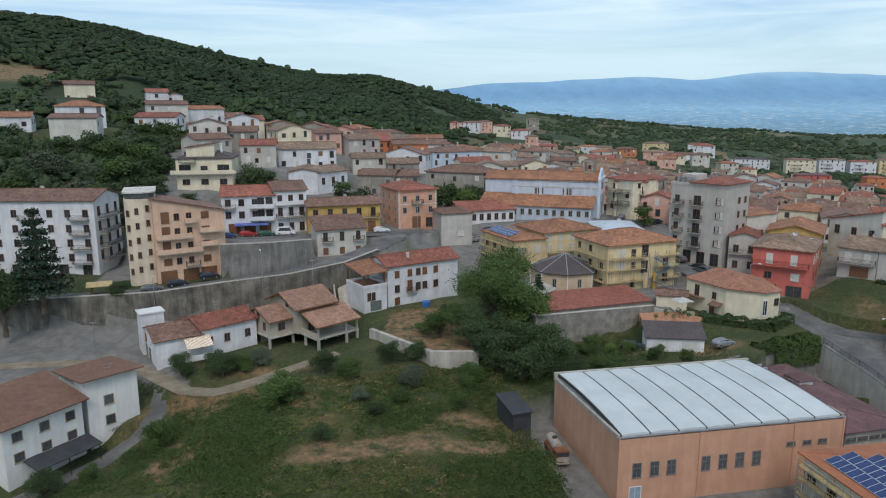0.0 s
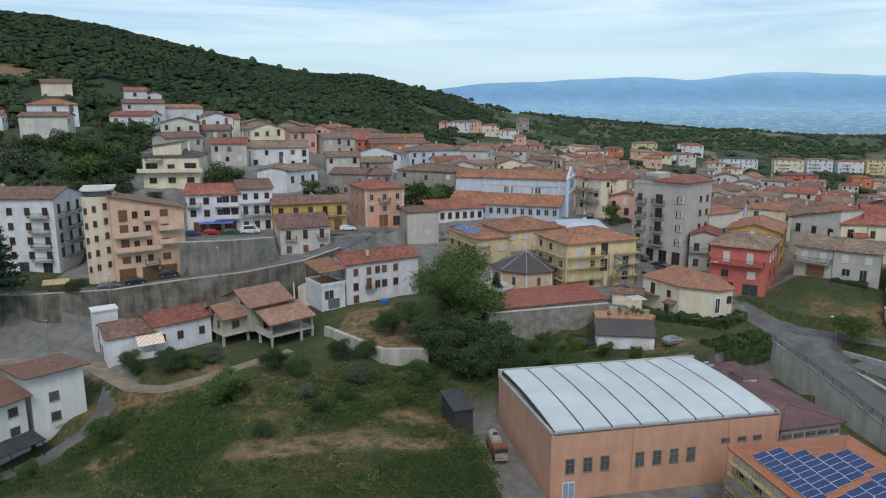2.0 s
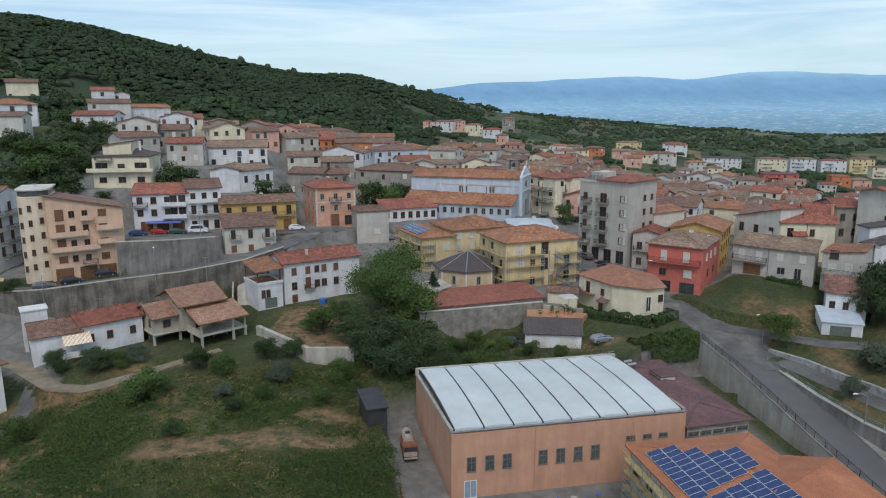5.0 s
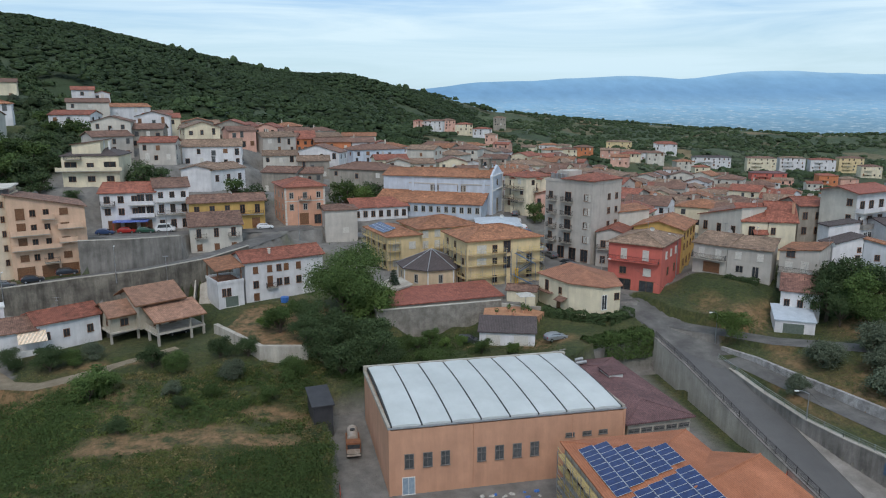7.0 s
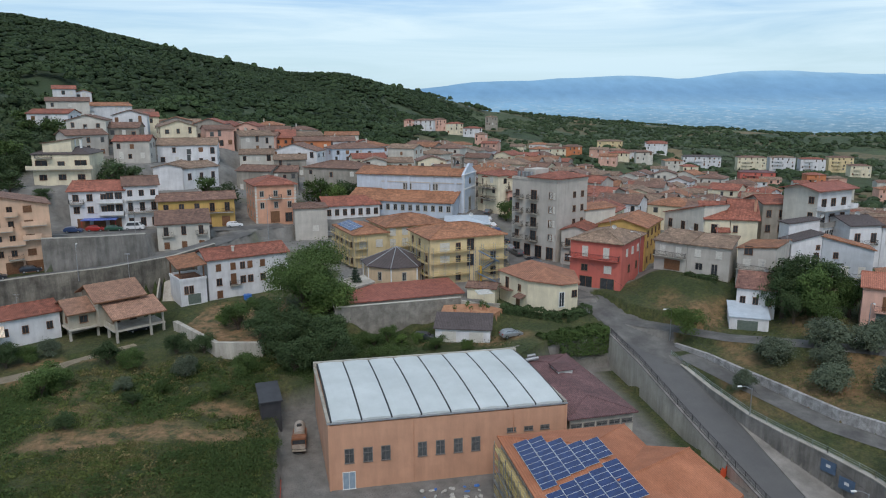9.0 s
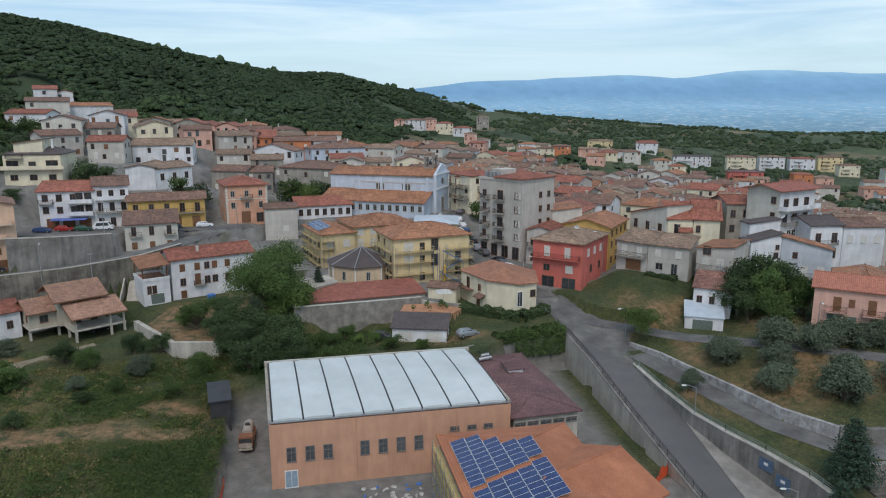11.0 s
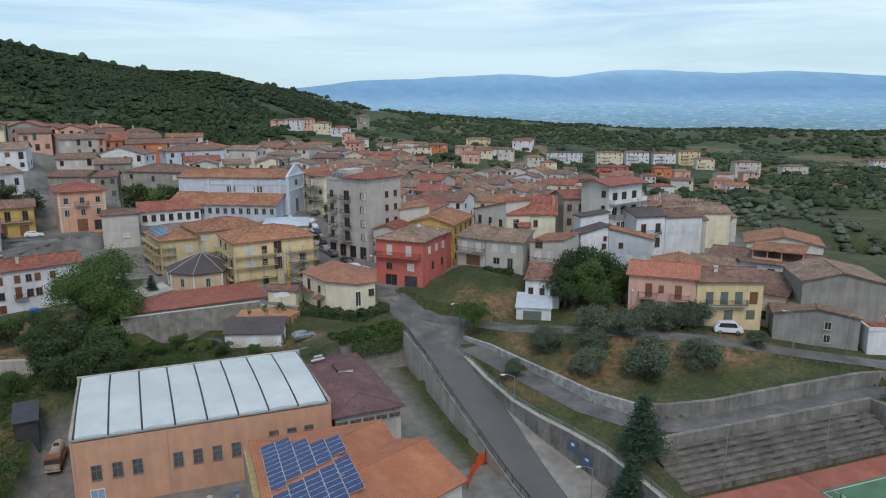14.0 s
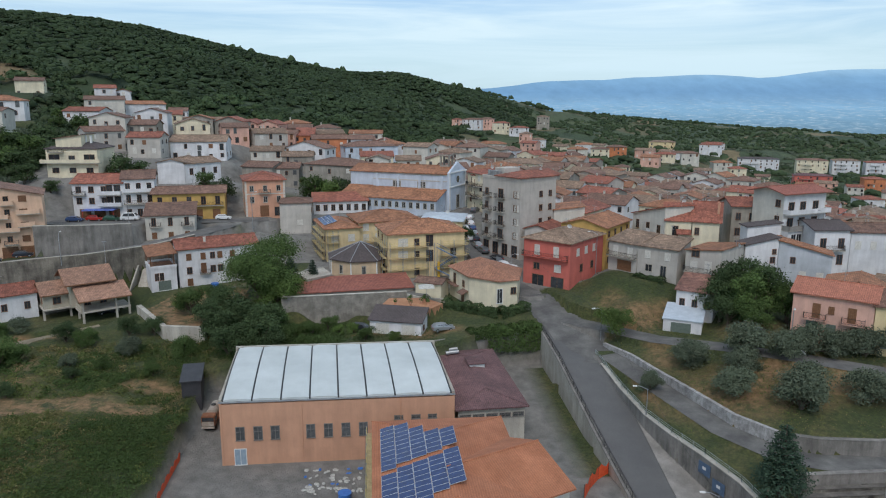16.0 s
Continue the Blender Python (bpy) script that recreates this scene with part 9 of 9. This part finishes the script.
def car(x, y, turn, colour, label, z=None, van=False):
    body, side, wind, tyre, rim, hl, tl, wb = car_meshes(colour, van)
    ob = new("van" if van else "car")
    ob.matrix_basis = pose(x, y, (gz(x, y) if z is None else z) + 0.02, 0, 0, turn)
    tagged(ob, label, "van" if van else "car", group="parked cars")
    for nm, me in (("body", body), ("side_window", side), ("windscreen", wind)):
        o = new(nm, me)
        o.parent = ob
    for sx in (-1, 1):
        for sy in (-1, 1):
            o = new("wheel", tyre)
            o.parent, o.location = ob, (sx * wb, sy * 0.76, 0.32)
            r = new("rim", rim)
            r.parent = o
    for sy in (-1, 1):
        o = new("headlight", hl)
        o.parent, o.location = ob, ((2.36 if van else 2.0), sy * 0.56, 0.68)
        o = new("tail_light", tl)
        o.parent, o.location = ob, ((-2.32 if van else -2.04), sy * 0.6, 0.85)
    return ob


car(33.4, 30.2, 12, "silver", "silver estate car parked below the hedge")
car(18.6, 34.6, -20, "dark", "dark blue car in the garden yard")
car(-62.8, 69.0, 20, "dark", "dark car parked before the apartment block", 12.45)
car(-57.0, 71.2, 22, "dark", "dark car parked before the apartment block", 13.2)
car(-18.6, 99.0, 6, "white", "white hatchback parked on the street")
car(-26.0, 98.4, 4, "grey", "grey car parked by the ochre row")
car(-55.6, 96.6, 0, "blue", "blue car parked under the awning")
car(-51.0, 97.8, 2, "red", "red car parked by the shop")
car(-46.6, 97.4, 0, "green", "dark green car by the wall")
car(-42.2, 98.0, 0, "white", "white van before the narrow flats", van=True)
car(48.8, 63.2, 110, "grey", "grey car at the kerb by the tower block")
car(49.6, 60.6, 118, "white", "white car at the kerb by the tower block")
car(46.0, 74.2, 100, "silver", "silver car on the church street")
car(44.9, 79.5, 96, "white", "white car on the church street")
car(44.6, 84.8, 92, "white", "white van on the church street", van=True)
car(47.6, 97.4, 70, "white", "white car on the church square")
car(50.5, 108.5, 60, "grey", "grey car on the church square")
car(55.0, 120.0, 60, "white", "white van at the end of the street", van=True)
car(58.5, 103.5, 20, "dark", "dark car beside the street")
car(85.6, 7.0, -30, "white", "white car parked before the pink house")
car(100.6, 0.6, -30, "white", "white delivery van before the yellow house", van=True)
car(-33.5, 54.2, 25, "dark", "dark car under the pillar house", 4.5)
car(1.5, 101.5, 10, "blue", "blue car beside the pale house")
car(84.0, 14.6, 40, "grey", "grey car behind the olive trees")
car(-99, 52, 30, "grey", "grey car on the concrete yard")

for x, y, a_, c_ in ((49.4, 66.2, 112, "dark"), (47.0, 70.4, 104, "grey"), (46.2, 78.6, 98, "dark"), (46.4, 83.0, 96, "silver"), (46.6, 87.2, 94, "blue"), (46.8, 91.6, 92, "white"), (43.0, 92.4, 92, "dark"), (51.2, 58.2, 122, "white"), (5.2, 100.6, 8, "silver"), (11.0, 103.4, 12, "dark"), (-67.2, 66.8, 14, "grey")):
    car(x, y, a_, c_, c_ + " car parked along the street")

truck = new("tank_truck")
truck.matrix_basis = pose(-3.7, 11.6, gz(-3.7, 11.6) + 0.02, 0, 0, -92) @ Matrix.Scale(0.9, 4)
tagged(truck, "old orange and white lorry with a tank, parked by the hall", "truck")
TORANGE = surface("truck_orange", (0.17, 0.055, 0.02), (0.30, 0.12, 0.045), 0.6, 0.5, 0.15, 0.0, stain=0.3)
TWHITE = surface("truck_white", (0.32, 0.27, 0.22), (0.5, 0.44, 0.38), 0.6, 0.5, 0.15, 0.0, stain=0.3)
for nm, b, m in (("chassis", (-3.0, -1.0, 0.5, 3.0, 1.0, 0.8), IRON), ("cab", (1.3, -1.1, 0.8, 3.0, 1.1, 2.5), TORANGE), ("bonnet_panel", (3.0, -1.0, 0.8, 3.15, 1.0, 1.6), TWHITE), ("locker", (-3.0, -1.1, 0.8, 1.1, 1.1, 1.5), TORANGE), ("bumper", (3.15, -1.1, 0.45, 3.3, 1.1, 0.8), TWHITE)):
    bm = bmesh.new()
    solid(bm, *b)
    bmesh.ops.bevel(bm, geom=bm.edges[:], offset=0.08, segments=2, affect="EDGES")
    part(nm, bm, m, truck)
bm = bmesh.new()
rod(bm, (-2.9, 0, 2.0), (1.0, 0, 2.0), 0.85, 14)
tk_ = part("tank", bm, TWHITE, truck)
bm = bmesh.new()
rod(bm, (-1.0, 0, 2.8), (-1.0, 0, 3.0), 0.4, 12)
part("hatch", bm, IRON, tk_)
bm = bmesh.new()
solid(bm, 3.0, -0.95, 1.65, 3.04, 0.95, 2.3)
part("windscreen", bm, GLASS, truck)
bm = bmesh.new()
solid(bm, 1.5, -1.13, 1.65, 2.7, 1.13, 2.25)
part("side_window", bm, GLASS, truck)
for x in (-2.1, 2.1):
    for y in (-0.9, 0.9):
        bm = bmesh.new()
        rod(bm, (x, y - 0.15, 0.48), (x, y + 0.15, 0.48), 0.48, 14)
        part("wheel", bm, RUBBER, truck)

# ---- sheds, lamps, posts, nets and clutter ----
shed = house((-9.0, 15.2), (-6.2, 15.6), 5.6, gz(-8, 18) - 0.2, gz(-8, 18) + 2.7, DARKTIN, DARKTIN, "black sheet-metal shed with a lean-to roof", "shed", 0.12, 0.25, name="shed", category="shed", pad=False)
hut2 = new("timber_shelter")
hut2.matrix_basis = pose(-78.5, 66.8, 11.6, 0, 0, 10)
tagged(hut2, "small open timber shelter beside the street", "shelter")
for x in (0, 3.4):
    for y in (0, 2.4):
        bm = bmesh.new()
        rod(bm, (x, y, -0.3), (x + (0.4 if x == 0 else -0.4), y, 2.2), 0.12)
        part("post", bm, FRAME_B, hut2)
bm = bmesh.new()
slab(bm, roof_planes(3.4, 2.4, 0.6, 2.3, "gable", 0.35, 0.5), 0.12)
part("roof", bm, surface("planks", (0.34, 0.26, 0.13), (0.48, 0.38, 0.2), 0.8, 0.8, 0.15, 0.1), hut2)


def lamp_post(x, y, top, turn=0.0, arm=1.6, z=None, label="grey street lamp with a curved arm"):
    z = gz(x, y) if z is None else z
    ob = new("street_lamp")
    ob.matrix_basis = pose(x, y, z, 0, 0, turn)
    tagged(ob, label, "street lamp", group="street lamps")
    h = top - z
    bm = bmesh.new()
    rod(bm, (0, 0, -0.4), (0, 0, h), 0.10, 8, 0.06)
    part("pole", bm, STEEL, ob)
    bm = bmesh.new()
    rod(bm, (0, 0, h - 0.1), (arm * 0.6, 0, h + 0.35), 0.045)
    rod(bm, (arm * 0.6, 0, h + 0.35), (arm, 0, h + 0.4), 0.04)
    part("arm", bm, STEEL, ob)
    bm = bmesh.new()
    solid(bm, arm - 0.1, -0.16, h + 0.3, arm + 0.55, 0.16, h + 0.46)
    bmesh.ops.bevel(bm, geom=bm.edges[:], offset=0.05, segments=2, affect="EDGES")
    part("lamp_head", bm, FRAME_W, ob)


lamp_post(59.6, -0.6, 7.4, 170)
lamp_post(61.0, 24.6, 11.6, 200)
lamp_post(59.4, -22.5, 3.8, 170)
lamp_post(105.5, -8.6, 14.0, 120)
lamp_post(49.0, 46.6, 17.0, -60)
lamp_post(-41.0, 93.2, 24.0, 100)
lamp_post(-46.0, 64.2, 19.4, 100, z=13)
lamp_post(-66.0, 62.4, 15.4, 100, z=10)
lamp_post(-10.2, 94.0, 24.0, 60)
lamp_post(68.6, 52.0, 20.0, 150, z=11)
lamp_post(86.0, 8.0, 16.0, 240)
for x, y, z0, z1 in ((77.3, -25.3, -1.2, 7.6), (95.6, -24.6, -1.2, 7.4), (-74.5, 53.0, 4.6, 10.5), (-36.2, 62.6, 6.5, 18.0), (-7.0, 48.5, 6.8, 11.0), (112.0, -13.0, 6.5, 14.5)):
    ob = new("pole")
    ob.matrix_basis = pose(x, y, z0)
    tagged(ob, "slender grey metal pole standing on the ground", "pole", group="metal poles")
    bm = bmesh.new()
    rod(bm, (0, 0, -0.5), (0, 0, z1 - z0), 0.09, 8, 0.05)
    part("shaft", bm, STEEL, ob)
    bm = bmesh.new()
    solid(bm, -0.5, -0.08, z1 - z0 - 0.1, 0.5, 0.08, z1 - z0 + 0.05)
    part("crossbar", bm, STEEL, ob)


def cable(a, b, sag, label="thin black overhead cable"):
    bm = bmesh.new()
    pts = [Vector(a).lerp(Vector(b), i / 12) - Vector((0, 0, sag * 4 * (i / 12) * (1 - i / 12))) for i in range(13)]
    side = (Vector(b) - Vector(a)).cross(Vector((0, 0, 1))).normalized() * 0.022
    rings = [[bm.verts.new(p + d) for d in (side, Vector((0, 0, 0.022)), -side, Vector((0, 0, -0.022)))] for p in pts]
    for p, q in zip(rings, rings[1:]):
        for k in range(4):
            bm.faces.new((p[k], p[(k + 1) % 4], q[(k + 1) % 4], q[k]))
    tagged(new("cable", mesh_of("cable", bm, IRON)), label, "cable")


cable((59.6, -0.6, 7.5), (61.0, 24.6, 11.4), 0.8)
cable((59.6, -0.6, 7.5), (59.4, -22.5, 3.9), 0.6)
cable((61.0, 24.6, 11.4), (54.0, 43.8, 16.0), 0.8)

NET = surface("net_orange", (0.62, 0.07, 0.02), (0.72, 0.11, 0.03), 0.5, 0.7, 0.15, 0.1)


def net(line, h, label):
    ob = new("safety_net")
    o = Vector(line[0])
    ob.matrix_basis = Matrix.Translation(o)
    tagged(ob, label, "net")
    bm = bmesh.new()
    for a, b in zip(line, line[1:]):
        n = max(1, int(math.dist(a, b) / 0.5))
        for i in range(n):
            p, q = Vector(a).lerp(Vector(b), i / n) - o, Vector(a).lerp(Vector(b), (i + 1) / n) - o
            t0, t1 = (h * (0.8 + 0.2 * math.sin(k * 1.7)) for k in (i, i + 1))
            v = [bm.verts.new(c) for c in (p, q, q + Vector((0.05, 0.06, t1)), p + Vector((0.05, 0.06, t0)))]
            bm.faces.new(v)
            w = [bm.verts.new(c.co + Vector((0.03, 0.03, 0))) for c in v]
            bm.faces.new(w[::-1])
            bm.faces.new((v[3], v[2], w[2], w[3]))
    part("netting", bm, NET, ob)
    for p in line:
        bm = bmesh.new()
        rod(bm, Vector(p) - o - Vector((0, 0, 0.2)), Vector(p) - o + Vector((0, 0, h + 0.15)), 0.03)
        part("stake", bm, IRON, ob)


net([(46.9, -13.0, gz(46.9, -13)), (48.4, -10.6, gz(48.4, -10.6)), (50.2, -8.4, gz(50.2, -8.4)), (52.1, -7.0, gz(51.8, -7.0))], 2.0, "orange plastic safety net on stakes in the yard")
net([(-6.2, 2.0, gz(-6.2, 2)), (-6.3, -4.0, gz(-6.3, -4)), (-6.2, -9.0, gz(-6.2, -9))], 1.3, "orange plastic safety net at the edge of the yard")

g = random.Random(9)
SACK = surface("sack_white", (0.34, 0.33, 0.30), (0.55, 0.54, 0.5), 0.4, 0.8, 0.1, 0.1)
BLUEP = surface("plastic_blue", (0.03, 0.12, 0.4), (0.05, 0.18, 0.5), 0.4, 0.4, 0.05, 0.0)
for i in range(60):
    x, y = g.uniform(11.5, 19.6), g.uniform(-8.5, -2.2)
    bm = bmesh.new()
    bmesh.ops.create_icosphere(bm, subdivisions=2, radius=1)
    sx, sy, sz = g.uniform(0.15, 0.45), g.uniform(0.12, 0.32), g.uniform(0.08, 0.2)
    for v in bm.verts:
        f = 1 + 0.25 * noise.noise(v.co * 2 + Vector((i * 3.1, 0, 0)))
        v.co = Vector((v.co.x * sx * f, v.co.y * sy * f, max(v.co.z * sz * f, -sz * 0.4)))
    ob = new("rubble_sack", mesh_of("rubble_sack", bm, SACK if i % 6 else BLUEP))
    ob.matrix_basis = pose(x, y, gz(x, y) + sz * 0.38, 0, 0, g.uniform(0, 180))
    tagged(ob, "white builder's sack lying on the yard" if i % 6 else "blue plastic tub lying on the yard", "sack" if i % 6 else "tub", group="building clutter in the yard")
for x, y in ((17.0, -10.2), (-13.6, 62.2)):
    bm = bmesh.new()
    bmesh.ops.create_cone(bm, segments=16, radius1=0.75, radius2=0.85, depth=1.1, cap_ends=True)
    ob = new("tub", mesh_of("tub", bm, BLUEP))
    ob.matrix_basis = pose(x, y, gz(x, y) + 0.54)
    tagged(ob, "large blue plastic water tub", "tub")
for a, b in ((63.05, -12.7), (63.75, -15.2)):
    ob = new("notice_board")
    ob.matrix_basis = pose(a - 0.42, b, 0.7 if b > -14 else -0.5, 0, 0, -72)
    tagged(ob, "blue notice board fixed to the road wall", "board")
    bm = bmesh.new()
    solid(bm, -1.0, -0.06, 0, 1.0, 0.02, 1.6)
    part("panel", bm, surface("board_blue", (0.06, 0.10, 0.16), (0.09, 0.14, 0.22), 0.5, 0.5, 0.1, 0.0), ob)
    bm = bmesh.new()
    solid(bm, -0.3, -0.075, 0.7, 0.3, -0.062, 1.1)
    part("notice", bm, LINE, ob)

# umbrella and pots on the villa's terrace
umb = new("parasol")
umb.matrix_basis = pose(31.2, 40.6, 9.35)
tagged(umb, "square white parasol open on the terrace", "parasol")
bm = bmesh.new()
rod(bm, (0, 0, 0), (0, 0, 3.2), 0.04)
part("pole", bm, STEEL, umb)
bm = bmesh.new()
slab(bm, [[(-1.5, -1.5, 2.9), (1.5, -1.5, 2.9), (0, 0, 3.5)], [(1.5, -1.5, 2.9), (1.5, 1.5, 2.9), (0, 0, 3.5)], [(1.5, 1.5, 2.9), (-1.5, 1.5, 2.9), (0, 0, 3.5)], [(-1.5, 1.5, 2.9), (-1.5, -1.5, 2.9), (0, 0, 3.5)]], 0.04)
part("canopy", bm, SACK, umb)
for i in range(9):
    x, y = g.uniform(24.5, 31.5), g.uniform(37.4, 41.5)
    ob = new("flower_pot")
    ob.matrix_basis = pose(x, y, gz(x, y) + 0.05)
    tagged(ob, "terracotta pot with a small green plant", "flower pot", group="pots on the terrace")
    bm = bmesh.new()
    rod(bm, (0, 0, 0), (0, 0, 0.5), 0.2, 10, 0.3)
    part("pot", bm, TERRA, ob)
    q = np.random.default_rng(i)
    d = q.normal(0, 1, (60, 3))
    d /= np.linalg.norm(d, axis=1, keepdims=True)
    o = new("plant", leaf_mesh("plant", d * 0.4 + np.array([0, 0, 0.85]), np.full(60, 0.12), d, LEAF, i))
    o.parent = ob
# court net
cn = new("tennis_net")
cn.matrix_basis = pose(88.5, -33.0, -1.15)
tagged(cn, "tennis net between two posts on the court", "net")
for y in (0, 11):
    bm = bmesh.new()
    rod(bm, (0, y, 0), (0, y, 1.2), 0.06)
    part("post", bm, IRON, cn)
bm = bmesh.new()
for k in range(56):
    rod(bm, (0, k * 0.2, 0.05), (0, k * 0.2, 1.0), 0.008, 3)
for k in range(6):
    rod(bm, (0, 0, 0.05 + k * 0.18), (0, 11, 0.05 + k * 0.18), 0.01, 3)
part("mesh_net", bm, IRON, cn)

# ---- aerials and dishes on the roofs ----
g = random.Random(41)
b = bmesh.new()
rod(b, (0, 0, -0.3), (0, 0, 2.0), 0.03, 5)
rod(b, (-0.7, 0, 1.85), (0.7, 0, 1.85), 0.018, 4)
for k in range(6):
    rod(b, (-0.65 + k * 0.25, -0.32, 1.85), (-0.65 + k * 0.25, 0.32, 1.85), 0.012, 4)
rod(b, (-0.35, 0, 1.3), (0.35, 0, 1.3), 0.018, 4)
for k in range(4):
    rod(b, (-0.3 + k * 0.2, -0.25, 1.3), (-0.3 + k * 0.2, 0.25, 1.3), 0.012, 4)
AERIAL = mesh_of("aerial", b, STEEL)
b = bmesh.new()
for k in range(4):
    r0, r1 = 0.13 * k, 0.13 * (k + 1)
    for i in range(12):
        a0, a1 = i * math.pi / 6, (i + 1) * math.pi / 6
        q = [(r * math.cos(a), -0.6 * r * r, r * math.sin(a)) for r, a in ((r0, a0), (r1, a0), (r1, a1), (r0, a1))]
        b.faces.new([b.verts.new(c) for c in (q if k else q[1:])])
rod(b, (0, 0.0, 0), (0, 0.3, -0.4), 0.025, 5)
rod(b, (0, 0.0, -0.45), (0, -0.5, 0.0), 0.015, 4)
DISH = mesh_of("dish", b, FRAME_W)
for ob in [o for o in bpy.data.objects if o.parent is None and o.name.split(".")[0] in ("house", "terrace_house", "tower_block", "apartment_block", "school_wing")]:
    roofs = [c for c in ob.children if c.name.startswith("roof")]
    if not roofs or ob.matrix_basis.translation.y > 165 or g.random() < 0.25:
        continue
    vs = [v.co for v in roofs[0].data.vertices]
    top = max(v.z for v in vs)
    ridge_ = [v for v in vs if v.z > top - 0.3]
    x, y = sum(v.x for v in ridge_) / len(ridge_), sum(v.y for v in ridge_) / len(ridge_)
    o = new("aerial", AERIAL)
    o.parent, o.matrix_basis = ob, roofs[0].matrix_basis @ pose(x + g.uniform(-0.8, 0.8), y, top - 0.05, 0, 0, g.uniform(0, 180))
    if g.random() < 0.4:
        o = new("dish", DISH)
        o.parent, o.matrix_basis = ob, roofs[0].matrix_basis @ pose(x + g.uniform(1.0, 1.6), y, top + 0.35, 20, 0, g.uniform(-40, 40))
